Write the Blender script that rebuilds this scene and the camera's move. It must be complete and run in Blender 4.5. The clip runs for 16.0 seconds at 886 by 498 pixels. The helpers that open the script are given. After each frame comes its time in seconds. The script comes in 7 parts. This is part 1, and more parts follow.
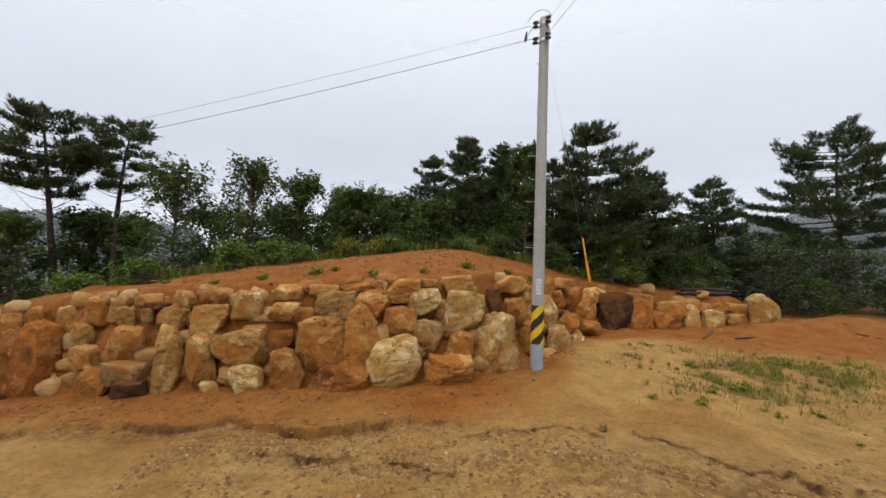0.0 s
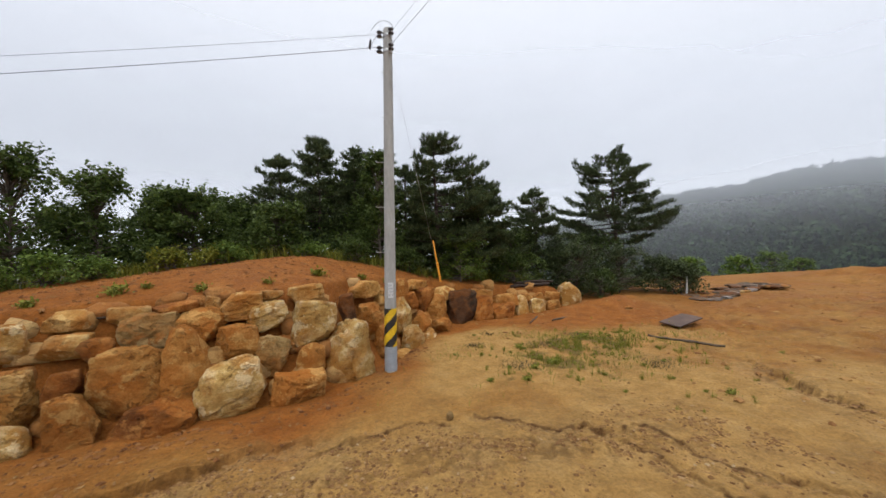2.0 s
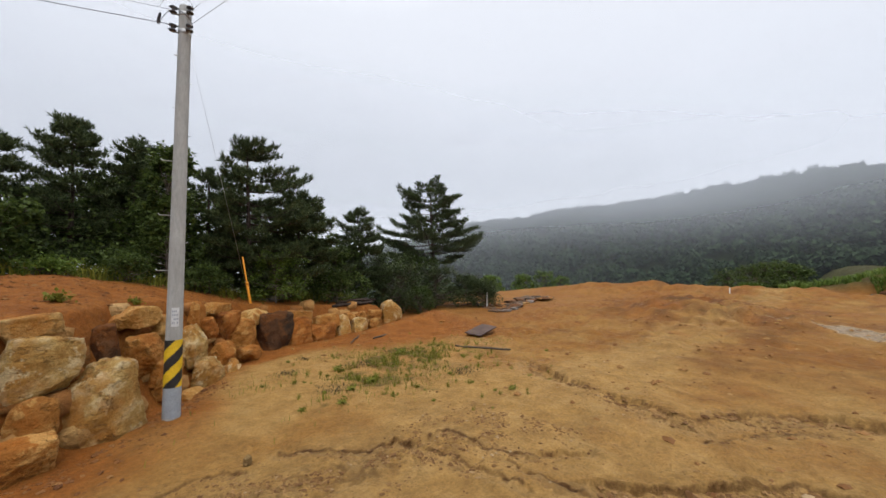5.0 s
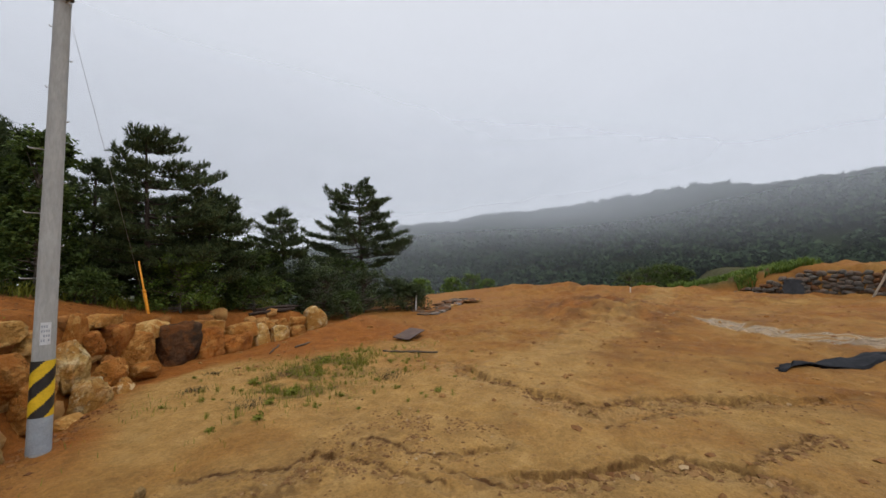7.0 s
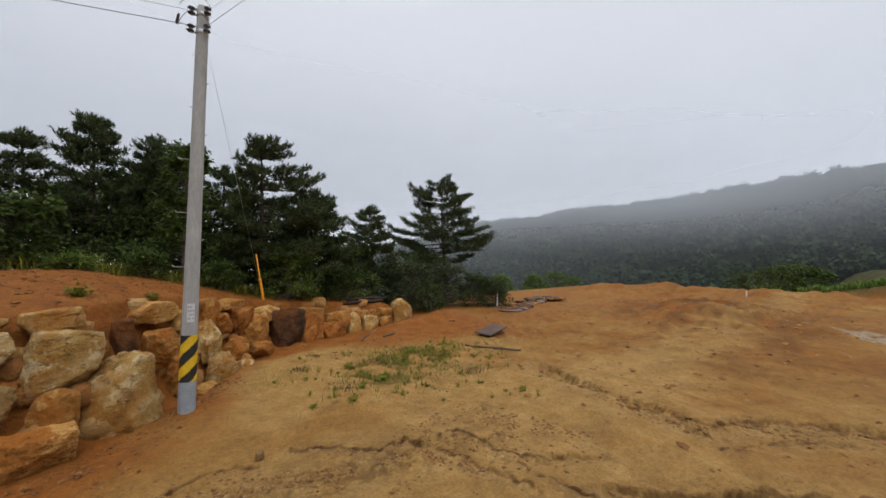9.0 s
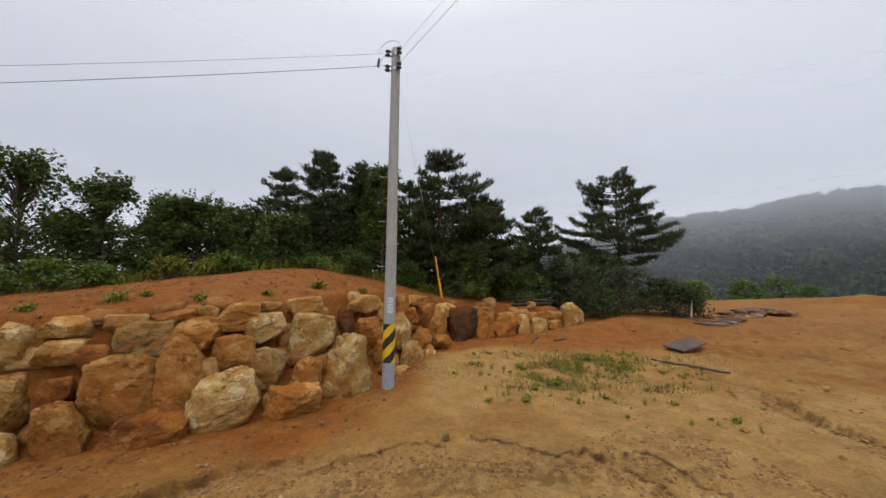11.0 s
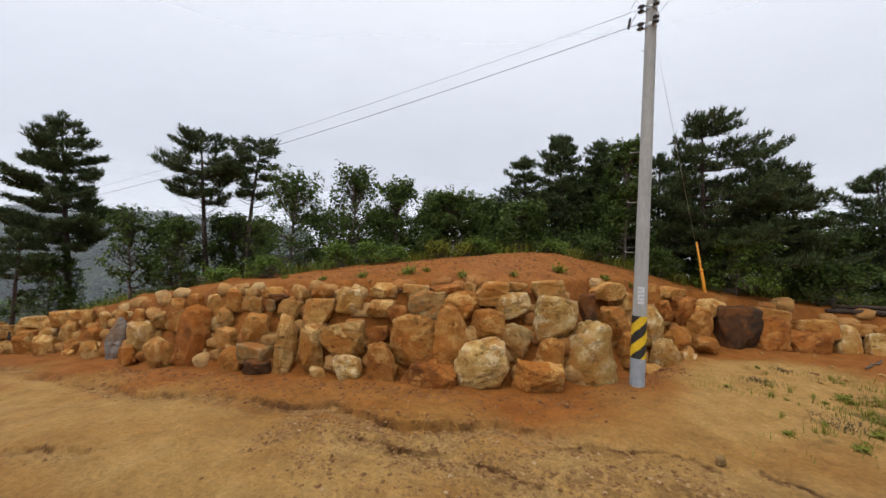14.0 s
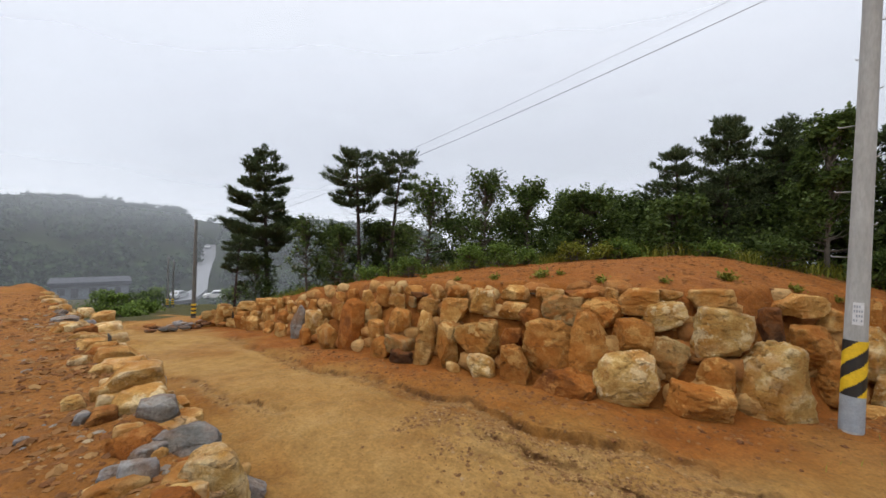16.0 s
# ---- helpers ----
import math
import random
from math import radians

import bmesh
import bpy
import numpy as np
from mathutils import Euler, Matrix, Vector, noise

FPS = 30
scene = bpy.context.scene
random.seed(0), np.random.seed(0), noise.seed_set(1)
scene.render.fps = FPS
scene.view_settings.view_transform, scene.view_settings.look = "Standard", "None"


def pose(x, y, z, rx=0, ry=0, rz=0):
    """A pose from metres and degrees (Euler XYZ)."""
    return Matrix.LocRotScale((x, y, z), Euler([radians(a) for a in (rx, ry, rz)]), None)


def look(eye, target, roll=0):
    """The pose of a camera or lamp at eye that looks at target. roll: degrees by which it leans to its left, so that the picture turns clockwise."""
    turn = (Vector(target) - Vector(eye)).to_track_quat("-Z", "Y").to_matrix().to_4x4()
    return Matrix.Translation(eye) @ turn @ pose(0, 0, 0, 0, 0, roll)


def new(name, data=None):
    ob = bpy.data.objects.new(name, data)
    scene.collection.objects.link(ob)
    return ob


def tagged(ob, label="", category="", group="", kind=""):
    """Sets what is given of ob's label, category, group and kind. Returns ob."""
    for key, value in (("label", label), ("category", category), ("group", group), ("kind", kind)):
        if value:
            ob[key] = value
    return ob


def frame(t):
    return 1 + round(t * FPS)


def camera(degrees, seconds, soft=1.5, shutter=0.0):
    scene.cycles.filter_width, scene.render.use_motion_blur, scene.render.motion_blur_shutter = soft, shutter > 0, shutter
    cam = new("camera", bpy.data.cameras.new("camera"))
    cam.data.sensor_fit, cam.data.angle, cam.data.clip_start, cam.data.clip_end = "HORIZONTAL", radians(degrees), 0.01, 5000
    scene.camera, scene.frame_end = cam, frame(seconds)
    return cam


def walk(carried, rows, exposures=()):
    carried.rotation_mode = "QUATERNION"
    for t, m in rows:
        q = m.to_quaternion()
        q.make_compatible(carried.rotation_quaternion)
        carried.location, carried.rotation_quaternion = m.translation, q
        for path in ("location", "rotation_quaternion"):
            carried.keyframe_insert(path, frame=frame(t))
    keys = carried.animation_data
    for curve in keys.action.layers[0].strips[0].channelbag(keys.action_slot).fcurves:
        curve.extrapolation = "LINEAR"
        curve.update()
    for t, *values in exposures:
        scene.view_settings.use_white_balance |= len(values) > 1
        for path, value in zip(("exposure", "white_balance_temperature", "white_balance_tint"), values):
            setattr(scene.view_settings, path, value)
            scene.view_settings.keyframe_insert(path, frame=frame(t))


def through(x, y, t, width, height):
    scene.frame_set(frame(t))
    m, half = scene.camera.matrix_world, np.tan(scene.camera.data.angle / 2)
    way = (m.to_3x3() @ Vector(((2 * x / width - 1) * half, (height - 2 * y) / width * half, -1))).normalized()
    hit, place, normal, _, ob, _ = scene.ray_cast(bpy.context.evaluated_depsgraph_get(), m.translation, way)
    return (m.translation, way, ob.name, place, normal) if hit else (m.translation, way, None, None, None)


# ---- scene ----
cam = camera(100.94, 16.0)
PATH = [
    (0, pose(-0.000, 0.000, 2.163, 89.78, -1.30, 0.01)),
    (0.5, pose(0.032, -0.018, 2.174, 89.73, -0.35, -4.67)),
    (1, pose(0.070, -0.031, 2.195, 89.60, -0.08, -10.07)),
    (1.5, pose(0.106, -0.045, 2.201, 89.86, 0.14, -16.00)),
    (2, pose(0.148, -0.043, 2.202, 90.38, 0.66, -21.71)),
    (2.5, pose(0.179, -0.064, 2.207, 90.81, 0.97, -25.45)),
    (3, pose(0.212, -0.068, 2.211, 90.77, 0.29, -31.15)),
    (3.5, pose(0.241, -0.090, 2.214, 91.44, 0.57, -35.75)),
    (4, pose(0.271, -0.099, 2.215, 91.93, 0.16, -40.38)),
    (4.5, pose(0.281, -0.108, 2.213, 92.09, 0.48, -43.90)),
    (5, pose(0.299, -0.111, 2.218, 93.02, 0.19, -48.15)),
    (5.2, pose(0.312, -0.139, 2.204, 93.14, 0.36, -49.03)),
    (7.3, pose(0.310, -0.186, 2.243, 93.46, 0.55, -59.44)),
    (7.5, pose(0.311, -0.182, 2.238, 93.47, 0.56, -59.29)),
    (8, pose(0.317, -0.162, 2.231, 93.44, 0.76, -56.17)),
    (8.2, pose(0.320, -0.147, 2.248, 93.38, 0.55, -54.28)),
    (10.3, pose(0.228, -0.040, 2.195, 92.80, -0.82, -31.11)),
    (10.5, pose(0.224, -0.041, 2.201, 93.08, -0.69, -28.14)),
    (11, pose(0.191, -0.033, 2.195, 92.95, -0.96, -21.22)),
    (11.5, pose(0.149, -0.016, 2.192, 92.25, -0.93, -14.12)),
    (12, pose(0.116, -0.003, 2.181, 91.72, -1.22, -8.24)),
    (12.5, pose(0.070, 0.008, 2.170, 91.21, -1.11, -2.45)),
    (13, pose(0.059, 0.008, 2.184, 90.79, -1.34, 3.50)),
    (13.5, pose(0.022, 0.009, 2.185, 90.20, -1.76, 8.55)),
    (14, pose(-0.009, -0.016, 2.179, 89.66, -2.07, 13.82)),
    (14.5, pose(-0.049, -0.035, 2.165, 89.33, -2.12, 20.28)),
    (15, pose(-0.069, -0.048, 2.159, 88.93, -1.79, 24.82)),
    (15.5, pose(-0.080, -0.073, 2.168, 89.16, -1.92, 28.83)),
    (16, pose(-0.081, -0.090, 2.179, 89.27, -2.06, 33.59)),
]
walk(cam, PATH, [(0, -0.06), (3.5, -0.06), (5, -0.14), (7.5, -0.42), (8, -0.42), (10.5, -0.36), (11.5, -0.26), (13, -0.11), (14.5, -0.06), (16, -0.06)])


# ---- overcast daylight: a bright cloud layer over a clear-sky base, and a very soft sun behind it ----
world = bpy.data.worlds.new("world")
scene.world = world
world.use_nodes = True
wn, wl = world.node_tree.nodes, world.node_tree.links
wn.clear()
w_out = wn.new("ShaderNodeOutputWorld")
w_sky = wn.new("ShaderNodeTexSky")
w_sky.sky_type, w_sky.sun_disc = "NISHITA", False
w_sky.sun_elevation, w_sky.sun_rotation = radians(63), radians(203)
w_bg = wn.new("ShaderNodeBackground")
w_bg.inputs["Strength"].default_value = 0.10
w_cloud = wn.new("ShaderNodeBackground")
w_cloud.inputs["Strength"].default_value = 1.235
w_co = wn.new("ShaderNodeTexCoord")
w_sep = wn.new("ShaderNodeSeparateXYZ")
w_ramp = wn.new("ShaderNodeValToRGB")
w_ramp.color_ramp.elements[0].position, w_ramp.color_ramp.elements[0].color = 0.0, (0.63, 0.67, 0.74, 1)
w_ramp.color_ramp.elements[1].position, w_ramp.color_ramp.elements[1].color = 1.0, (1.95, 1.98, 2.06, 1)
for at, colour in ((0.12, (0.73, 0.77, 0.845, 1)), (0.42, (0.765, 0.80, 0.885, 1)), (0.66, (0.82, 0.85, 0.925, 1)), (0.80, (1.25, 1.28, 1.36, 1))):
    w_ramp.color_ramp.elements.new(at).color = colour
w_noise = wn.new("ShaderNodeTexNoise")
w_noise.inputs["Scale"].default_value, w_noise.inputs["Detail"].default_value = 1.6, 3.0
w_add = wn.new("ShaderNodeMath")
w_add.operation = "MULTIPLY_ADD"
w_add.inputs[1].default_value = 0.16
w_mix = wn.new("ShaderNodeMixShader")
w_mix.inputs[0].default_value = 0.94
wl.new(w_co.outputs["Generated"], w_sep.inputs[0])
wl.new(w_co.outputs["Generated"], w_noise.inputs["Vector"])
wl.new(w_noise.outputs["Fac"], w_add.inputs[0])
wl.new(w_sep.outputs["Z"], w_add.inputs[2])
wl.new(w_add.outputs[0], w_ramp.inputs[0])
wl.new(w_ramp.outputs[0], w_cloud.inputs["Color"])
wl.new(w_sky.outputs[0], w_bg.inputs["Color"])
wl.new(w_bg.outputs[0], w_mix.inputs[1])
wl.new(w_cloud.outputs[0], w_mix.inputs[2])
wl.new(w_mix.outputs[0], w_out.inputs[0])

sun_data = bpy.data.lights.new("sun", "SUN")
sun_data.energy, sun_data.angle, sun_data.color = 1.0, radians(30), (1.0, 0.97, 0.93)
sun = new("sun", sun_data)
sun.matrix_world = look((0, 0, 30), (6.0, 14.0, 0))

# ---- the lie of the land: heights in metres, 0 at the foot of the concrete pole ----
def smooth(u):
    u = np.clip(u, 0.0, 1.0)
    return u * u * (3.0 - 2.0 * u)


def lattice(ix, iy, seed):
    h = (ix * 374761393 + iy * 668265263 + seed * 974634777) & 0xFFFFFFFF
    h = ((h ^ (h >> 13)) * 1274126177) & 0xFFFFFFFF
    return ((h ^ (h >> 16)) & 0xFFFF) / 32767.5 - 1.0


def bumps(x, y, size, seed):
    u, v = np.asarray(x, float) / size, np.asarray(y, float) / size
    iu, iv = np.floor(u).astype(np.int64), np.floor(v).astype(np.int64)
    a, b = smooth(u - iu), smooth(v - iv)
    n00, n10 = lattice(iu, iv, seed), lattice(iu + 1, iv, seed)
    n01, n11 = lattice(iu, iv + 1, seed), lattice(iu + 1, iv + 1, seed)
    return (n00 * (1 - a) + n10 * a) * (1 - b) + (n01 * (1 - a) + n11 * a) * b


WALL_X = [-19.6, -17.0, -14.0, -10.5, -8.4, -6.2, -4.1, -2.4, -0.7, 0.1, 1.0, 2.0, 3.3, 4.6, 7.5, 9.5]
WALL_Y = [8.7, 8.4, 7.8, 6.9, 6.2, 5.75, 5.5, 5.57, 5.8, 6.0, 6.35, 7.4, 8.9, 10.2, 10.9, 11.2]
TOP_X = [-19.6, -17.0, -14.0, -10.5, -8.4, -6.5, -4.6, -2.6, -1.0, 0.5, 2.0, 3.4, 5.0, 7.0, 9.6]
TOP_Z = [-1.55, -1.0, -0.35, 0.45, 0.85, 1.12, 1.31, 1.45, 1.54, 1.6, 1.56, 1.32, 1.05, 0.92, 0.7]
EDGE_X = [-40.0, -17.0, -10.8, -7.8, -5.4, -4.2, -3.0, -1.8]
EDGE_Y = [5.2, 2.95, 2.3, 2.1, 1.75, 1.55, 1.35, 0.8]
BATTER = 0.62
SET_BACK = 0.30


def valley(x, y):
    """The open ground: level by the pole, falling down the track to the valley."""
    s = -0.927 * x + 0.375 * y
    u = s - 6.0
    drop = 0.155 * 0.5 * (u + np.sqrt(u * u + 4.0))
    z = -0.06 - 30.0 * (1.0 - np.exp(-drop / 30.0))
    z = z - 9.0 * (1.0 - np.exp(-np.maximum(0.0, y - 24.0 + 4.5 * smooth((x - 13.0) / 8.0)) / 40.0))
    z = z - 7.0 * smooth((x - 48.0) / 30.0) * smooth((y + 10.0) / 10.0)
    return z


def terrace(x, y, z):
    """The levelled plot above the track, held by the row of edging stones."""
    level = 0.40 - 0.010 * np.maximum(0.0, -x - 3.0) - 4.5 * smooth((-x - 19.0) / 10.0)
    high = np.maximum(0.0, level - z)
    across = np.interp(x, EDGE_X, EDGE_Y) - y
    w = smooth((across + 0.1 + 0.55 * high) / (0.35 + 0.75 * high)) * smooth((-0.9 - x) / 1.6)
    return z + (level - z) * w * (level > z)


def bank(x, y, z):
    """The boulder wall's slope and the earth mound behind it."""
    yb = np.interp(x, WALL_X, WALL_Y)
    run = (np.interp(x + 0.3, WALL_X, WALL_Y) - np.interp(x - 0.3, WALL_X, WALL_Y)) / 0.6
    q = (y - yb) / np.sqrt(1.0 + run * run) - SET_BACK
    top = np.maximum(np.interp(x, TOP_X, TOP_Z), z)
    up = np.minimum(z + np.maximum(q, 0.0) / BATTER, top)
    behind = np.maximum(0.0, q - (top - z) * BATTER)
    amp = 0.12 + 0.42 * np.exp(-((x - 0.2) / 5.0) ** 2)
    rise = amp * (1.0 - np.exp(-behind / 1.5)) - 0.10 * np.maximum(0.0, behind - 4.2)
    ends = smooth((11.0 - x) / 1.6) * smooth((x + 21.5) / 2.0)
    return np.where(q > 0, z + np.maximum(up + rise - z, -6.0) * ends, z)


def ground_shape(x, y):
    z = valley(x, y)
    z = terrace(x, y, z)
    z = bank(x, y, z)
    # soil banked up against the foot of the pole
    z = z + 0.085 * np.exp(-((x - 1.9) ** 2 + (y - 6.7) ** 2) / 0.8)
    # spoil heaps and the cut bank on the far side of the plot
    for cx, cy, r, h in ((38.0, 12.6, 2.6, 0.70), (40.5, 9.0, 1.8, 0.75), (40.0, 5.2, 2.0, 0.62), (40.0, 1.4, 1.7, 0.8), (40.5, -1.6, 1.6, 0.7), (22.0, 12.5, 3.0, 0.22), (10.8, 10.9, 1.1, 0.20), (12.6, 10.6, 1.0, 0.18)):
        z = z + h * np.exp(-((x - cx) ** 2 + (y - cy) ** 2) / (r * r))
    # the broad spoil heap in the middle of the plot, and the cut bank behind it
    z = z + 0.62 * np.exp(-(((x - 22.0) / 4.2) ** 2 + ((y - 2.6) / 3.4) ** 2) ** 1.5)
    face = np.interp(y, [-22.0, -13.2, -12.0, -10.1, -8.2, -5.8, -2.0, 1.0], [32.0, 37.2, 38.2, 38.9, 39.2, 40.5, 40.8, 41.0])
    z = z + 2.1 * smooth((x - face - 0.3) / 1.6) * smooth((1.0 - y) / 13.0) + 0.3 * smooth((x - 43.0) / 18.0) * smooth((-5.0 - y) / 7.0)
    return z



# ---- materials ----
def material(name, rough=0.85, spec=0.25):
    m = bpy.data.materials.new(name)
    m.use_nodes = True
    b = m.node_tree.nodes["Principled BSDF"]
    b.inputs["Roughness"].default_value = rough
    b.inputs["Specular IOR Level"].default_value = spec
    return m, m.node_tree.nodes, m.node_tree.links, b


def place(nodes, links, kind="Object"):
    return nodes.new("ShaderNodeTexCoord").outputs[kind]


def noise_at(nodes, links, vec, scale, detail=4.0, rough=0.55, stretch=None):
    if stretch:
        mp = nodes.new("ShaderNodeMapping")
        mp.inputs["Scale"].default_value = stretch
        links.new(vec, mp.inputs["Vector"])
        vec = mp.outputs[0]
    n = nodes.new("ShaderNodeTexNoise")
    n.inputs["Scale"].default_value, n.inputs["Detail"].default_value, n.inputs["Roughness"].default_value = scale, detail, rough
    links.new(vec, n.inputs["Vector"])
    return n.outputs["Fac"]


def ramp(nodes, links, fac, stops):
    r = nodes.new("ShaderNodeValToRGB")
    e = r.color_ramp.elements
    e[0].position, e[0].color = stops[0][0], (*stops[0][1], 1)
    e[1].position, e[1].color = stops[-1][0], (*stops[-1][1], 1)
    for p, c in stops[1:-1]:
        e.new(p).color = (*c, 1)
    links.new(fac, r.inputs[0])
    return r.outputs["Color"]


def blend(nodes, links, fac, a, b, mode="MIX"):
    m = nodes.new("ShaderNodeMix")
    m.data_type, m.blend_type = "RGBA", mode
    for socket, v in ((m.inputs["Factor"], fac), (m.inputs["A"], a), (m.inputs["B"], b)):
        if isinstance(v, tuple):
            socket.default_value = (*v, 1)
        elif isinstance(v, float):
            socket.default_value = v
        else:
            links.new(v, socket)
    return m.outputs["Result"]


def span(nodes, links, fac, lo, hi, a=0.0, b=1.0):
    r = nodes.new("ShaderNodeMapRange")
    r.inputs["From Min"].default_value, r.inputs["From Max"].default_value = lo, hi
    r.inputs["To Min"].default_value, r.inputs["To Max"].default_value = a, b
    links.new(fac, r.inputs["Value"])
    return r.outputs["Result"]


def relief(nodes, links, b, pairs):
    last = None
    for fac, dist in pairs:
        n = nodes.new("ShaderNodeBump")
        n.inputs["Distance"].default_value = dist
        n.inputs["Strength"].default_value = 1.0
        links.new(fac, n.inputs["Height"])
        if last:
            links.new(last, n.inputs["Normal"])
        last = n.outputs["Normal"]
    links.new(last, b.inputs["Normal"])


def attribute(nodes, name):
    a = nodes.new("ShaderNodeAttribute")
    a.attribute_name = name
    return a.outputs["Fac"]


def soil_material():
    m, n, l, b = material("soil", 0.8, 0.12)
    p = place(n, l)
    big = noise_at(n, l, p, 0.35, 5, 0.6)
    mid = noise_at(n, l, p, 2.2, 6, 0.65)
    fine = noise_at(n, l, p, 26.0, 6, 0.7)
    grit = noise_at(n, l, p, 90.0, 3, 0.7)
    sand = ramp(n, l, mid, ((0.25, (0.45, 0.262, 0.090)), (0.5, (0.585, 0.358, 0.128)), (0.75, (0.69, 0.450, 0.185))))
    clay = ramp(n, l, mid, ((0.25, (0.30, 0.100, 0.020)), (0.5, (0.42, 0.155, 0.032)), (0.78, (0.52, 0.215, 0.052))))
    ochre = ramp(n, l, mid, ((0.25, (0.32, 0.128, 0.022)), (0.5, (0.41, 0.180, 0.034)), (0.78, (0.48, 0.235, 0.056))))
    lean = n.new("ShaderNodeMath")
    lean.operation = "MULTIPLY_ADD"
    lean.inputs[1].default_value = 0.28
    l.new(attribute(n, "pale"), lean.inputs[0])
    l.new(big, lean.inputs[2])
    col = blend(n, l, span(n, l, lean.outputs[0], 0.44, 0.74), ochre, sand)
    wob = n.new("ShaderNodeMath")
    wob.operation = "MULTIPLY_ADD"
    wob.inputs[1].default_value, wob.inputs[2].default_value = 0.5, -0.25
    l.new(mid, wob.inputs[0])
    add = n.new("ShaderNodeMath")
    l.new(attribute(n, "clay"), add.inputs[0])
    l.new(wob.outputs[0], add.inputs[1])
    col = blend(n, l, span(n, l, add.outputs[0], 0.2, 0.75), col, clay)
    silt_col = blend(n, l, span(n, l, attribute(n, "silt"), 0.6, 0.9), (0.56, 0.37, 0.165), (0.56, 0.43, 0.29))
    col = blend(n, l, attribute(n, "silt"), col, silt_col)
    # dark brown for damp soil and for shade painted along the ruts
    col = blend(n, l, attribute(n, "damp_shade"), col, (0.130, 0.060, 0.020))
    col = blend(n, l, attribute(n, "green"), col, ramp(n, l, mid, ((0.3, (0.050, 0.056, 0.012)), (0.7, (0.12, 0.112, 0.032)))))
    dark = span(n, l, fine, 0.34, 0.60, 0.76, 1.08)
    col = blend(n, l, 1.0, col, dark, "MULTIPLY")
    # drawn-out streaks of wet and dry soil, crumbs and dark specks
    streak = noise_at(n, l, p, 2.4, 7, 0.7, (1.0, 1.3, 1.0))
    col = blend(n, l, 1.0, col, span(n, l, streak, 0.36, 0.60, 0.86, 1.06), "MULTIPLY")
    col = blend(n, l, 1.0, col, span(n, l, noise_at(n, l, p, 11.0, 6, 0.72), 0.36, 0.62, 0.87, 1.08), "MULTIPLY")
    speck = noise_at(n, l, p, 38.0, 3, 0.6)
    col = blend(n, l, span(n, l, speck, 0.655, 0.70, 0.0, 0.7), col, (0.11, 0.052, 0.02))
    col = blend(n, l, span(n, l, grit, 0.62, 0.75, 0.0, 0.4), col, (0.50, 0.36, 0.22))
    col = blend(n, l, 1.0, col, (0.615, 0.572, 0.49), "MULTIPLY")
    l.new(col, b.inputs["Base Color"])
    dry = span(n, l, big, 0.3, 0.7, 0.62, 0.9)
    # standing water makes the silt of the hollows smooth
    l.new(blend(n, l, span(n, l, attribute(n, "silt"), 0.62, 0.92, 0.0, 0.9), dry, (0.16, 0.16, 0.16)), b.inputs["Roughness"])
    relief(n, l, b, ((mid, 0.05), (noise_at(n, l, p, 9.0, 8, 0.72), 0.045), (fine, 0.022)))
    return m


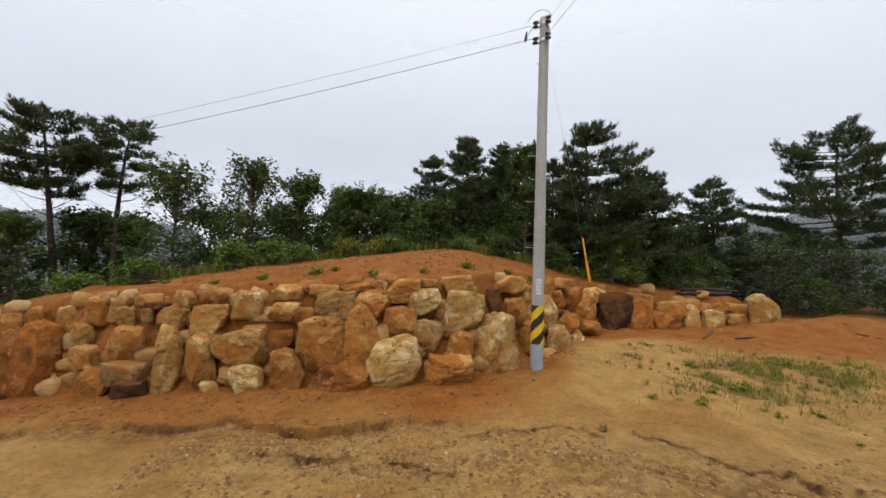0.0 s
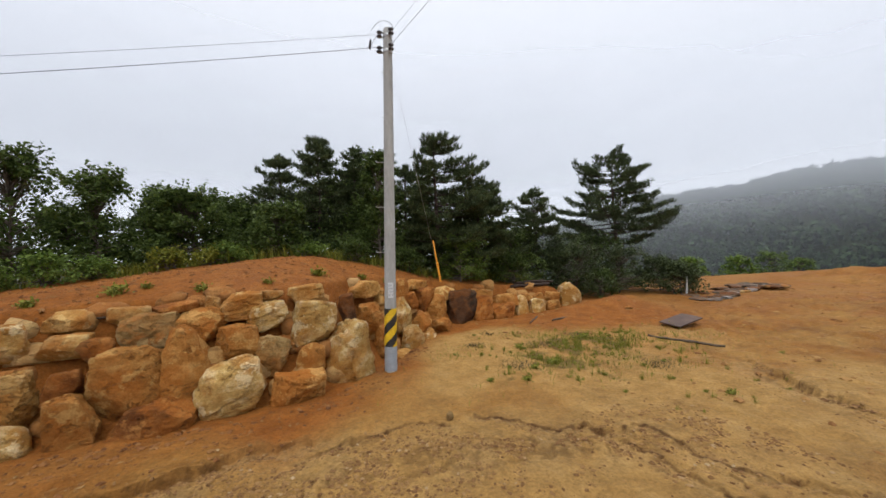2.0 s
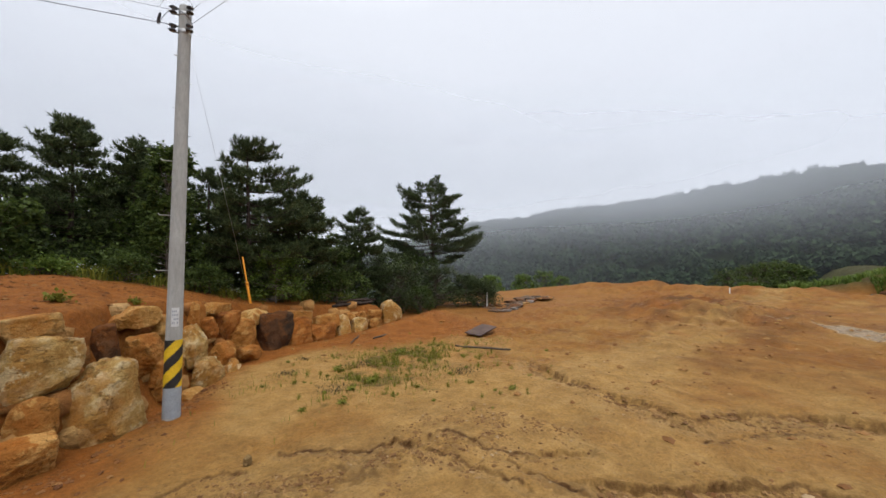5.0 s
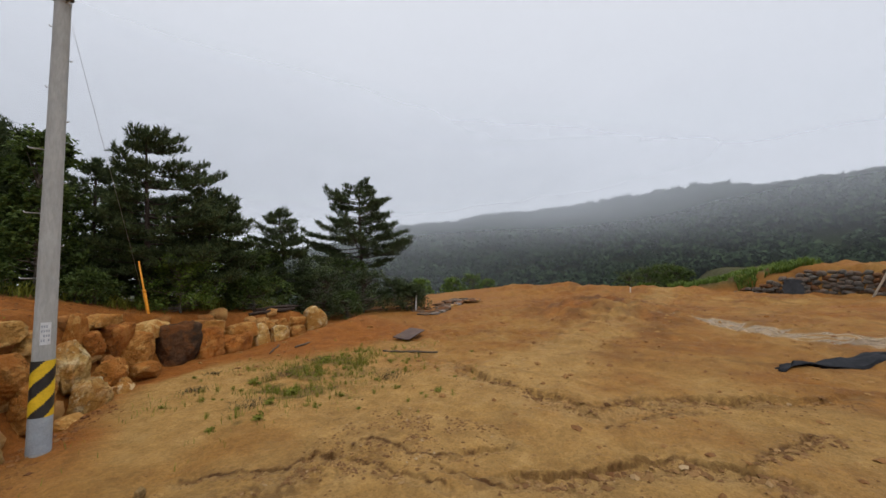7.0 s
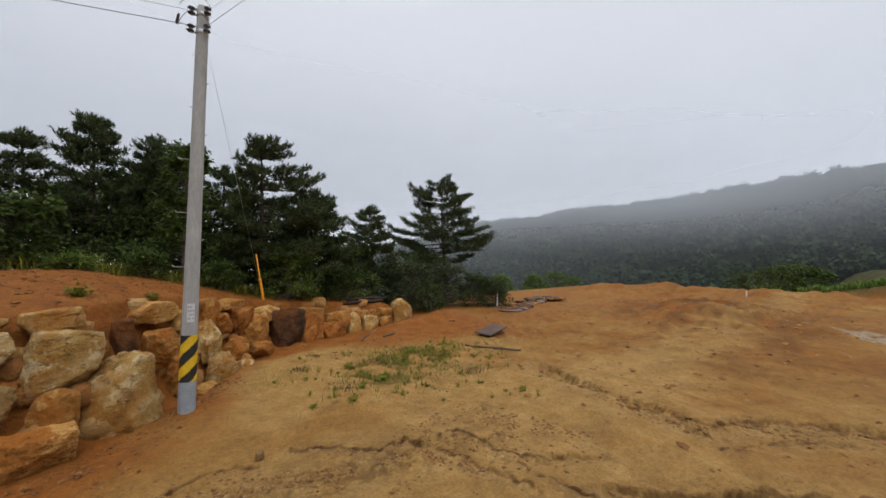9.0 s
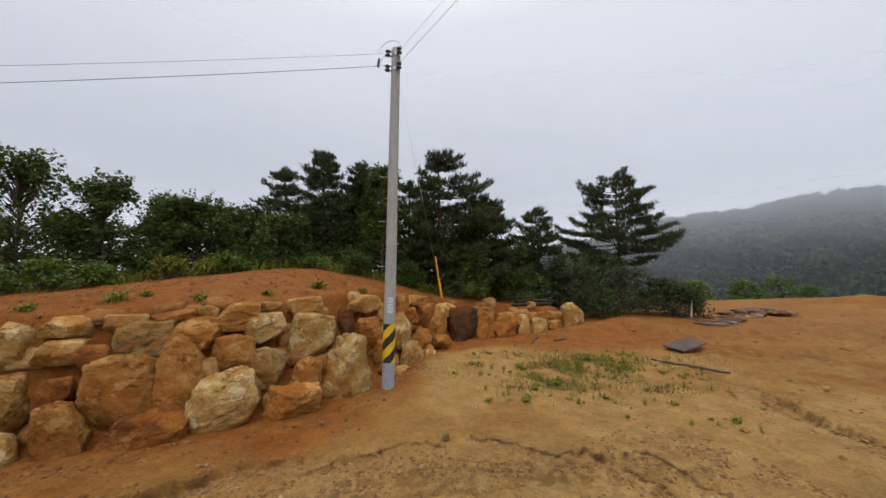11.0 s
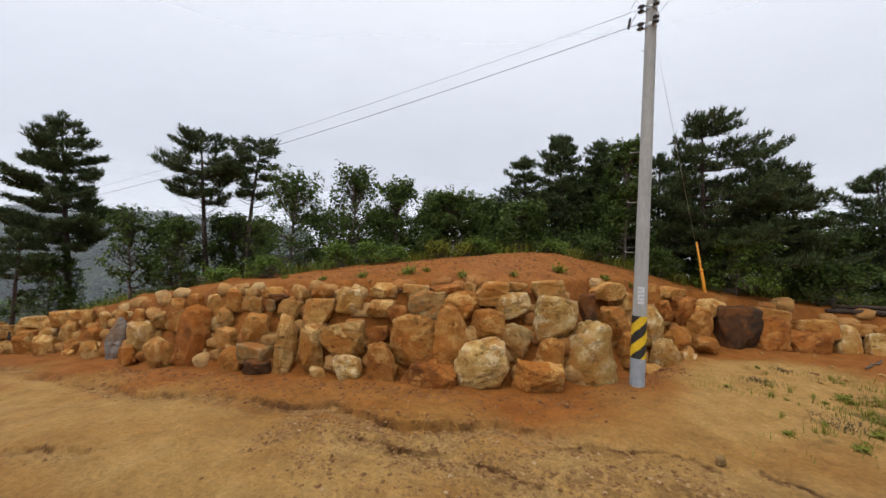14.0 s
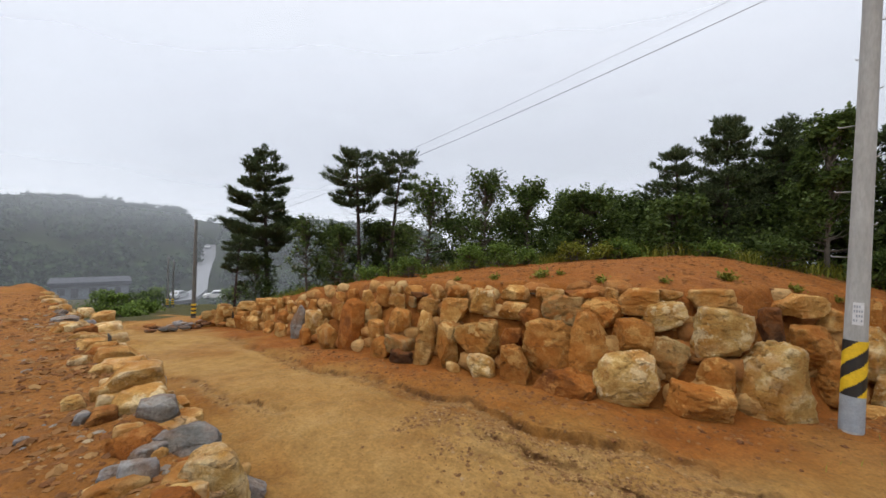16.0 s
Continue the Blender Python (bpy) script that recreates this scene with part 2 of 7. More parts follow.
def stone_material(name, lo, mid_c, hi, stain, smeared=0.52):
    m, n, l, b = material(name, 0.82, 0.14)
    info = n.new("ShaderNodeObjectInfo")
    p0 = place(n, l)
    off = n.new("ShaderNodeVectorMath")
    off.operation = "ADD"
    sc = n.new("ShaderNodeVectorMath")
    sc.operation = "SCALE"
    sc.inputs[0].default_value = (37.0, 53.0, 29.0)
    l.new(info.outputs["Random"], sc.inputs["Scale"])
    l.new(p0, off.inputs[0])
    l.new(sc.outputs[0], off.inputs[1])
    p = off.outputs[0]
    patch = noise_at(n, l, p, 1.9, 8, 0.66)
    vein = noise_at(n, l, p, 3.4, 9, 0.66, (1.0, 1.0, 1.7))
    fine = noise_at(n, l, p, 34.0, 5, 0.7)
    rust = noise_at(n, l, p, 1.3, 6, 0.62)
    col = ramp(n, l, vein, ((0.30, lo), (0.5, mid_c), (0.70, hi)))
    col = blend(n, l, span(n, l, rust, 0.46, 0.60, 0.0, 0.75), col, stain)
    # clay smeared over the faces and washed on to the ledges; hard-edged breaks of fresher stone
    geo = n.new("ShaderNodeNewGeometry")
    face = n.new("ShaderNodeSeparateXYZ")
    l.new(geo.outputs["Normal"], face.inputs[0])
    smear = noise_at(n, l, p, 2.2, 7, 0.64)
    wash = n.new("ShaderNodeMath")
    wash.operation = "MULTIPLY_ADD"
    wash.inputs[1].default_value = 0.10
    l.new(face.outputs["Z"], wash.inputs[0])
    l.new(smear, wash.inputs[2])
    col = blend(n, l, span(n, l, wash.outputs[0], 0.50, 0.60, 0.0, smeared), col, (0.34, 0.122, 0.022))
    col = blend(n, l, span(n, l, patch, 0.57, 0.60, 0.0, 0.7), col, hi)
    # thin dark cracks and bedding lines
    lines = n.new("ShaderNodeTexNoise")
    lines.inputs["Scale"].default_value, lines.inputs["Detail"].default_value, lines.inputs["Roughness"].default_value = 1.5, 5.0, 0.6
    flat = n.new("ShaderNodeMapping")
    flat.inputs["Scale"].default_value, flat.inputs["Rotation"].default_value = (1.0, 1.0, 2.6), (0.25, 0.15, 0.0)
    l.new(p, flat.inputs["Vector"])
    l.new(flat.outputs[0], lines.inputs["Vector"])
    away = n.new("ShaderNodeMath")
    away.operation = "SUBTRACT"
    away.inputs[1].default_value = 0.5
    l.new(lines.outputs["Fac"], away.inputs[0])
    size = n.new("ShaderNodeMath")
    size.operation = "ABSOLUTE"
    l.new(away.outputs[0], size.inputs[0])
    split = span(n, l, size.outputs[0], 0.0, 0.012, 0.0, 1.0)
    col = blend(n, l, span(n, l, split, 0.0, 1.0, 0.38, 0.0), col, (0.085, 0.042, 0.016))
    tone = span(n, l, info.outputs["Random"], 0.0, 1.0, 0.86, 1.16)
    col = blend(n, l, 1.0, col, tone, "MULTIPLY")
    col = blend(n, l, 1.0, col, span(n, l, fine, 0.32, 0.62, 0.78, 1.10), "MULTIPLY")
    col = blend(n, l, 1.0, col, (1.02, 0.885, 0.69), "MULTIPLY")
    # fresh paler stone on the knocked edges
    edge = span(n, l, geo.outputs["Pointiness"], 0.53, 0.60, 0.0, 0.45)
    col = blend(n, l, edge, col, tuple(min(1.0, c * 0.95) for c in hi))
    l.new(col, b.inputs["Base Color"])
    crack = n.new("ShaderNodeTexNoise")
    crack.noise_type = "RIDGED_MULTIFRACTAL"
    crack.inputs["Scale"].default_value, crack.inputs["Detail"].default_value = 2.2, 6.0
    l.new(p, crack.inputs["Vector"])
    relief(n, l, b, ((crack.outputs["Fac"], 0.025), (split, 0.02), (noise_at(n, l, p, 6.0, 9, 0.72), 0.085), (patch, 0.06), (fine, 0.010)))
    return m


def plain_material(name, colour, rough=0.6, spec=0.3, vary=0.25, scale=8.0, metal=0.0, bump=0.004, stretch=None):
    m, n, l, b = material(name, rough, spec)
    p = place(n, l)
    f = noise_at(n, l, p, scale, 5, 0.65, stretch)
    g = noise_at(n, l, p, scale * 7, 3, 0.6, stretch)
    col = ramp(n, l, f, ((0.3, tuple(c * (1 - vary) for c in colour)), (0.7, tuple(min(1.0, c * (1 + vary)) for c in colour))))
    col = blend(n, l, 1.0, col, span(n, l, g, 0.3, 0.7, 0.88, 1.08), "MULTIPLY")
    l.new(col, b.inputs["Base Color"])
    b.inputs["Metallic"].default_value = metal
    relief(n, l, b, ((f, bump), (g, bump * 0.4)))
    return m


def leaf_material(name, dark, light, rough=0.5, through=0.3, patch=1.3):
    m, n, l, b = material(name, rough + 0.12, 0.16)
    geo = n.new("ShaderNodeNewGeometry")
    p = place(n, l)
    clump = noise_at(n, l, p, patch, 3, 0.6)
    r = blend(n, l, 0.5, clump, geo.outputs["Random Per Island"])
    col = ramp(n, l, r, ((0.25, dark), (0.55, tuple((a + c) / 2 for a, c in zip(dark, light))), (0.8, light)))
    l.new(col, b.inputs["Base Color"])
    t = n.new("ShaderNodeBsdfTranslucent")
    l.new(col, t.inputs["Color"])
    mix = n.new("ShaderNodeMixShader")
    mix.inputs[0].default_value = through
    l.new(b.outputs[0], mix.inputs[1])
    l.new(t.outputs[0], mix.inputs[2])
    l.new(mix.outputs[0], n["Material Output"].inputs["Surface"])
    return m


def bark_material(name, colour):
    m, n, l, b = material(name, 0.9, 0.2)
    p = place(n, l)
    f = noise_at(n, l, p, 9.0, 6, 0.7, (1, 1, 0.3))
    col = ramp(n, l, f, ((0.3, tuple(c * 0.5 for c in colour)), (0.7, tuple(c * 1.4 for c in colour))))
    l.new(col, b.inputs["Base Color"])
    relief(n, l, b, ((f, 0.02),))
    return m


SOIL = soil_material()
STONES = {
    "tan": stone_material("tan_sandstone", (0.27, 0.145, 0.042), (0.42, 0.262, 0.095), (0.60, 0.455, 0.225), (0.34, 0.155, 0.036), 0.42),
    "orange": stone_material("ochre_sandstone", (0.24, 0.108, 0.026), (0.37, 0.187, 0.055), (0.53, 0.345, 0.140), (0.30, 0.118, 0.026), 0.42),
    "pale": stone_material("pale_sandstone", (0.34, 0.205, 0.066), (0.52, 0.385, 0.165), (0.72, 0.655, 0.475), (0.40, 0.205, 0.048), 0.35),
    "red": stone_material("rust_stained_stone", (0.19, 0.070, 0.017), (0.31, 0.125, 0.031), (0.42, 0.215, 0.074), (0.12, 0.045, 0.018)),
    "grey": stone_material("grey_stone", (0.14, 0.096, 0.040), (0.26, 0.190, 0.090), (0.38, 0.305, 0.17), (0.27, 0.125, 0.033)),
    "blue": stone_material("blue_grey_slate", (0.11, 0.122, 0.140), (0.20, 0.225, 0.265), (0.33, 0.36, 0.41), (0.20, 0.165, 0.135), 0.18),
    "dark": stone_material("dark_iron_stained_stone", (0.022, 0.017, 0.015), (0.050, 0.035, 0.026), (0.15, 0.085, 0.050), (0.11, 0.050, 0.023), 0.3),
    "black": stone_material("dark_broken_rock", (0.035, 0.035, 0.037), (0.07, 0.07, 0.072), (0.14, 0.137, 0.13), (0.11, 0.08, 0.055), 0.2),
}
CONCRETE = plain_material("pole_concrete", (0.33, 0.33, 0.315), 0.85, 0.2, 0.16, 5.0, 0.0, 0.003, (1, 1, 0.25))
STEEL = plain_material("galvanised_steel", (0.42, 0.42, 0.42), 0.45, 0.5, 0.2, 12.0, 0.85, 0.001)
DARK_STEEL = plain_material("dark_fittings", (0.05, 0.05, 0.055), 0.5, 0.4, 0.3, 10.0, 0.0, 0.001)
YELLOW = plain_material("yellow_sheet", (0.62, 0.40, 0.015), 0.55, 0.35, 0.14, 14.0, 0.0, 0.002)
BLACK = plain_material("black_sheet", (0.02, 0.019, 0.018), 0.5, 0.4, 0.3, 14.0, 0.0, 0.002)
GREY_SHEET = plain_material("grey_sheet", (0.27, 0.30, 0.33), 0.55, 0.35, 0.15, 8.0, 0.0, 0.002)
ORANGE = plain_material("orange_plastic", (0.70, 0.27, 0.015), 0.5, 0.4, 0.15, 12.0, 0.0, 0.001)
WIRE = plain_material("wire", (0.10, 0.10, 0.11), 0.6, 0.3, 0.1, 3.0, 0.0, 0.0002)
WHITE = plain_material("white_paint", (0.78, 0.78, 0.76), 0.45, 0.4, 0.06, 6.0, 0.0, 0.001)
STICKER = plain_material("pale_sticker", (0.55, 0.56, 0.57), 0.5, 0.3, 0.1, 30.0, 0.0, 0.0005)
PINE_BARK = bark_material("pine_bark", (0.058, 0.042, 0.033))
GREY_BARK = bark_material("grey_bark", (0.12, 0.10, 0.08))
DEAD_WOOD = bark_material("weathered_wood", (0.10, 0.075, 0.055))
# needle colour, also used to shade the shrubs below the pines
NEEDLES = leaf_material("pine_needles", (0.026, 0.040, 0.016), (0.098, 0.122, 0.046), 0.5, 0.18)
OAK_LEAVES = leaf_material("broad_leaves", (0.032, 0.052, 0.013), (0.118, 0.160, 0.038), 0.45, 0.40)
BUSH_LEAVES = leaf_material("bush_leaves", (0.055, 0.094, 0.016), (0.178, 0.245, 0.046), 0.45, 0.35)
WEED_LEAVES = leaf_material("weed_leaves", (0.100, 0.110, 0.014), (0.245, 0.240, 0.036), 0.55, 0.25)



# ---- building tools ----
def fast_mesh(name, verts, faces, mat, flat=True, index=None):
    """A mesh from arrays: verts (n, 3), faces (m, 3 or 4)."""
    verts, faces = np.asarray(verts, np.float32), np.asarray(faces, np.int32)
    me = bpy.data.meshes.new(name)
    k = faces.shape[1]
    me.vertices.add(len(verts))
    me.vertices.foreach_set("co", verts.ravel())
    me.loops.add(faces.size)
    me.loops.foreach_set("vertex_index", faces.ravel())
    me.polygons.add(len(faces))
    me.polygons.foreach_set("loop_start", np.arange(0, faces.size, k, dtype=np.int32))
    me.polygons.foreach_set("use_smooth", np.full(len(faces), not flat))
    for one in (mat if isinstance(mat, (list, tuple)) else [mat]):
        me.materials.append(one)
    if index is not None:
        me.polygons.foreach_set("material_index", np.asarray(index, np.int32))
    me.update(calc_edges=True)
    return me


def part(name, bm, mat, parent, label="", smooth_shade=False):
    """Links a bmesh as one mesh object under a thing or a part."""
    me = bpy.data.meshes.new(name)
    if smooth_shade:
        for f in bm.faces:
            f.smooth = True
    bm.to_mesh(me)
    bm.free()
    me.materials.append(mat)
    ob = new(name, me)
    ob.parent = parent
    return tagged(ob, label)


def child(name, me, parent, label=""):
    ob = new(name, me)
    ob.parent = parent
    return tagged(ob, label)


def empty(name, x, y, z, yaw=0.0):
    ob = new(name)
    ob.empty_display_size = 0.2
    ob.matrix_world = pose(x, y, z, 0, 0, yaw)
    return ob


def tube(path, radii, sides=8, caps=True):
    """Verts and quads of a round bar along a path."""
    path, radii = np.asarray(path, float), np.asarray(radii, float)
    n = len(path)
    d = np.gradient(path, axis=0)
    d /= np.linalg.norm(d, axis=1)[:, None] + 1e-9
    ref = np.where(np.abs(d[:, 2:3]) > 0.9, np.array([[1.0, 0, 0]]), np.array([[0, 0, 1.0]]))
    u = np.cross(d, ref)
    u /= np.linalg.norm(u, axis=1)[:, None] + 1e-9
    v = np.cross(d, u)
    a = np.arange(sides) * 2 * np.pi / sides
    ring = np.cos(a)[None, :, None] * u[:, None] + np.sin(a)[None, :, None] * v[:, None]
    verts = (path[:, None] + ring * radii[:, None, None]).reshape(-1, 3)
    i = np.arange(n - 1)[:, None] * sides
    j = np.arange(sides)[None]
    k = (j + 1) % sides
    quads = np.stack([i + j, i + sides + j, i + sides + k, i + k], -1).reshape(-1, 4)
    if caps:
        verts = np.concatenate([verts, path[:1], path[-1:]])
        c0, c1 = n * sides, n * sides + 1
        jj, kk = np.arange(sides), (np.arange(sides) + 1) % sides
        end = (n - 1) * sides
        quads = np.concatenate([quads, np.stack([np.full(sides, c0), jj, kk, kk], -1), np.stack([np.full(sides, c1), end + kk, end + jj, end + jj], -1)])
    return verts, quads


def bars(name, pieces, mat, flat=False):
    """One mesh of several tubes; the closing fans are triangles."""
    bm_verts, tri, base = [], [], 0
    for verts, quads in pieces:
        bm_verts.append(verts)
        q = quads + base
        base += len(verts)
        tri.append(q[:, [0, 1, 2]])
        real = q[:, 2] != q[:, 3]
        tri.append(q[real][:, [0, 2, 3]])
    return fast_mesh(name, np.concatenate(bm_verts), np.concatenate(tri), mat, flat)


def box(bm, x0, x1, y0, y1, z0, z1, bevel=0.0):
    made = bmesh.ops.create_cube(bm, size=1.0, matrix=Matrix.LocRotScale(((x0 + x1) / 2, (y0 + y1) / 2, (z0 + z1) / 2), None, (x1 - x0, y1 - y0, z1 - z0)))
    if bevel:
        edges = list({e for v in made["verts"] for e in v.link_edges})
        bmesh.ops.bevel(bm, geom=edges, offset=bevel, segments=2, affect="EDGES", profile=0.5)
    return made


def height(x, y):
    return float(ground_shape(np.array([x], float), np.array([y], float))[0])



# ---- the ground: one sheet, divided to fit the camera's view, out to the horizon ----
RUTS = []
RUTS.append((((-13.01, 6.52), (-9.87, 5.65), (-8.48, 5.30), (-7.00, 4.79), (-6.06, 4.56), (-5.57, 4.62), (-4.92, 4.65), (-4.16, 4.61), (-3.52, 4.43), (-3.02, 4.49), (-2.68, 4.66), (-2.16, 4.50), (-1.72, 4.41), (-1.35, 4.46), (-0.92, 4.52), (-0.67, 4.73), (-0.24, 4.86), (0.05, 4.81), (0.29, 4.78)), 0.15, 0.10))
RUTS.append((((-1.99, 3.93), (-1.74, 3.94), (-1.42, 3.84), (-1.10, 3.86), (-0.70, 3.80), (-0.40, 3.81), (-0.11, 3.73), (0.16, 3.63)), 0.13, 0.045))
RUTS.append((((-8.93, 2.83), (-7.75, 2.88), (-6.71, 2.90), (-6.00, 2.78), (-5.50, 2.70), (-5.15, 2.80), (-4.59, 2.88)), 0.1, 0.035))
RUTS.append((((2.46, 4.54), (2.74, 4.21), (2.93, 4.01), (3.16, 3.85), (3.41, 3.82), (3.65, 3.76), (3.68, 3.46), (3.85, 3.32), (4.18, 3.36), (4.24, 3.01), (4.14, 2.71), (4.33, 2.41), (4.44, 2.24), (4.71, 2.00), (5.06, 1.70)), 0.07, 0.045))
RUTS.append((((3.64, 3.22), (3.72, 2.82), (3.73, 2.49), (3.73, 2.19), (3.79, 1.94)), 0.1, 0.03))
RUTS.append((((8.62, 4.39), (8.09, 3.73), (7.79, 3.18), (7.55, 2.58), (7.27, 1.93), (7.15, 1.50), (6.91, 1.18), (7.03, 0.85), (7.76, 0.50), (8.21, 0.09), (8.47, -0.33), (8.59, -0.73), (8.52, -1.10), (8.97, -1.67), (9.20, -2.26), (9.67, -2.81)), 0.24, 0.10))
RUTS.append((((4.47, 1.31), (4.71, 0.94), (4.90, 0.67), (5.17, 0.48), (5.52, 0.15), (5.70, -0.07), (5.93, -0.35), (5.88, -0.51), (5.92, -0.77), (5.86, -0.99), (5.81, -1.20), (5.70, -1.34)), 0.22, 0.075))
RUTS.append((((5.86, -0.99), (6.37, -1.12), (6.69, -1.39), (6.93, -1.64), (7.25, -1.82), (7.51, -2.09)), 0.07, 0.05))
RUTS.append((((6.49, 0.63), (6.85, 0.35), (7.15, 0.06), (7.53, -0.35), (7.89, -0.82)), 0.05, 0.02))
RUTS.append((((4.13, 2.34), (4.07, 2.10), (4.12, 1.95), (4.10, 1.77), (4.14, 1.54), (4.18, 1.32)), 0.07, 0.04))
RUTS.append((((0.18, 4.39), (0.43, 4.38), (0.82, 4.53), (1.12, 4.55), (1.50, 4.64), (1.73, 4.64), (1.87, 4.57), (2.02, 4.43)), 0.06, 0.03))


def to_line(x, y, pts):
    """Distance to a broken line, positive on its left hand."""
    best, side = np.full(x.shape, 1e9), np.ones(x.shape)
    for (ax, ay), (bx, by) in zip(pts[:-1], pts[1:]):
        dx, dy = bx - ax, by - ay
        t = np.clip(((x - ax) * dx + (y - ay) * dy) / (dx * dx + dy * dy), 0, 1)
        d = np.hypot(x - ax - t * dx, y - ay - t * dy)
        nearer = d < best
        side = np.where(nearer, np.sign(dx * (y - ay) - dy * (x - ax)), side)
        best = np.where(nearer, d, best)
    return best * side


def ground_fields(x, y):
    z = ground_shape(x, y)
    yb = np.interp(x, WALL_X, WALL_Y)
    near = np.exp(-(np.hypot(x, y) / 22.0) ** 2)
    rough = 0.045 * bumps(x, y, 1.7, 1) + 0.022 * bumps(x, y, 0.55, 2) + (0.010 * bumps(x, y, 0.19, 3) + 0.006 * bumps(x, y, 0.08, 4)) * near
    rough += (0.10 * np.abs(bumps(x * 0.5, y, 0.9, 33)) + 0.08 * bumps(x, y, 0.4, 34) + 0.045 * bumps(x, y, 0.2, 53)) * smooth((np.hypot(x, y) - 9.0) / 5.0) * smooth((bumps(x * 0.4, y, 3.5, 35) + 0.5) / 0.7) * (y < 9.0)
    rough += 0.13 * bumps(x, y, 6.0, 5) * smooth((np.hypot(x, y) - 9.0) / 10.0)
    # tyre-churned belts round the track and on the far plot
    churn = smooth((np.abs(bumps(x * 0.55 + y * 0.2, y * 1.3, 2.1, 7)) - 0.25) / 0.4)
    rough += 0.035 * np.abs(bumps(x, y, 0.3, 31)) * smooth((bumps(x, y, 1.4, 32) + 0.1) / 0.5) * near
    rough += churn * (0.022 * bumps(x, y, 0.14, 8) + 0.02 * bumps(x, y, 0.33, 9)) * near
    wander = 0.05 * bumps(x, y, 0.5, 11) + 0.045 * bumps(x, y, 0.2, 12) + 0.015 * bumps(x, y, 0.09, 28)
    wander2 = 0.05 * bumps(x, y, 0.5, 13) + 0.045 * bumps(x, y, 0.2, 14) + 0.015 * bumps(x, y, 0.09, 29)
    cut = np.zeros_like(z)
    silt, line, torn = np.zeros_like(z), np.zeros_like(z), np.zeros_like(z)
    for pts, wide, deep in RUTS:
        sd = to_line(x + wander, y + wander2, pts)
        d = np.abs(sd)
        # a small sharp bank on the uphill side, a flat washed bed below it
        k = np.where(sd > 0, smooth(1.0 - sd / 0.03), np.exp(-(np.maximum(0.0, -sd - 0.7 * wide) / (1.2 * wide)) ** 2))
        # dark line painted along each bank's lip in place of its shade
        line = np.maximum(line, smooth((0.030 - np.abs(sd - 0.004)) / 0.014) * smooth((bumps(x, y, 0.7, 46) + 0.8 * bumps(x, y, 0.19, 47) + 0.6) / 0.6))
        cut -= 0.95 * deep * k * np.clip(0.75 + 0.7 * bumps(x, y, 0.6, 15), 0.2, 1.3)
        torn = np.maximum(torn, np.exp(-((sd + 0.5 * wide) / (1.1 * wide + 0.05)) ** 2))
        cut += 0.028 * bumps(x, y, 0.11, 38) * np.exp(-(d / (1.5 * wide)) ** 2)
        silt = np.maximum(silt, 0.60 * np.exp(-((sd + wide) / wide) ** 2) * smooth(bumps(x, y, 1.3, 16) + 0.6))
    # dug-over heaps along the far side of the plot
    dug = smooth((x - 26.0 + 0.3 * bumps(x, y, 4.0, 48)) / 8.0) * smooth((46.0 - x) / 3.0) * smooth((18.0 - y) / 4.0)
    rough += dug * (0.30 * np.abs(bumps(x, y, 1.5, 49)) + 0.16 * bumps(x, y, 0.7, 50) + 0.35 * np.maximum(0.0, bumps(x, y, 3.4, 51) - 0.1) * smooth((x - 33.0) / 4.0))
    berm = np.exp(-((to_line(x, y, ((8.3, 10.2), (9.4, 10.4), (10.6, 10.5), (12.0, 10.9), (13.5, 11.8))) / 0.5) ** 2))
    rough += berm * (0.10 + 0.14 * bumps(x, y, 0.7, 52))
    heap = np.exp(-(((x - 22.0) / 5.0) ** 2 + ((y - 2.6) / 4.2) ** 2) ** 1.5)
    rough += heap * (0.32 * np.abs(bumps(x, y, 0.8, 59)) + 0.15 * bumps(x, y, 0.35, 60))
    # drawn-out tracks and washed ripples over the levelled plot
    drawn = bumps(x * 3.0 + 0.8 * bumps(x, y, 2.0, 70), y * 0.35, 1.0, 71)
    plot = smooth((x - 6.5) / 3.0) * smooth((9.0 - y) / 2.0) * smooth(bumps(x, y, 2.5, 72) + 0.65)
    rough += 0.045 * drawn * plot
    open_ground = smooth((yb - y + 0.3) / 0.5) + smooth((x - 9.5) / 1.0)
    z = z + rough + cut * np.clip(open_ground, 0, 1)
    clay = np.where((x < 10.5) & (x > -20), smooth((y - yb + 2.0 + 0.7 * bumps(x, y, 1.1, 17)) / 2.4), 0.0)
    clay = np.maximum(clay, smooth((y - 6.0 + 0.25 * (x - 10.0)) / 3.5) * smooth((x - 5.0) / 2.5) * (0.9 - 0.5 * smooth((x - 11.0) / 3.0)))
    clay = np.maximum(clay, (0.16 + 0.24 * bumps(x * 0.5 + 0.3 * y, y * 1.3, 1.5, 30) + 0.22 * bumps(x, y, 0.5, 62)) * smooth((x - 9.5) / 5.0))
    clay = np.maximum(clay, 0.55 * smooth((-1.5 - x) / 2.0) * smooth((np.interp(x, EDGE_X, EDGE_Y) + 0.4 - y) / 0.8))
    clay = np.maximum(clay, 0.85 * heap * smooth(bumps(x, y, 1.2, 61) + 0.9))
    pool = np.exp(-((to_line(x, y, ((20.2, -1.6), (18.6, -2.5), (16.8, -3.6), (16.4, -5.4), (17.0, -8.0))) / (0.35 + 0.28 * np.maximum(0.0, -1.0 - y).clip(0, 4))) ** 2)) + 0.8 * np.exp(-(((x - 20.6) / 1.2) ** 2 + ((y + 0.3) / 0.9) ** 2))
    silt = np.maximum(silt, 0.95 * smooth((pool * (1.0 + 0.45 * bumps(x, y, 1.6, 18) + 0.5 * bumps(x * 2.5, y * 0.6, 0.9, 23)) - 0.36) / 0.4))
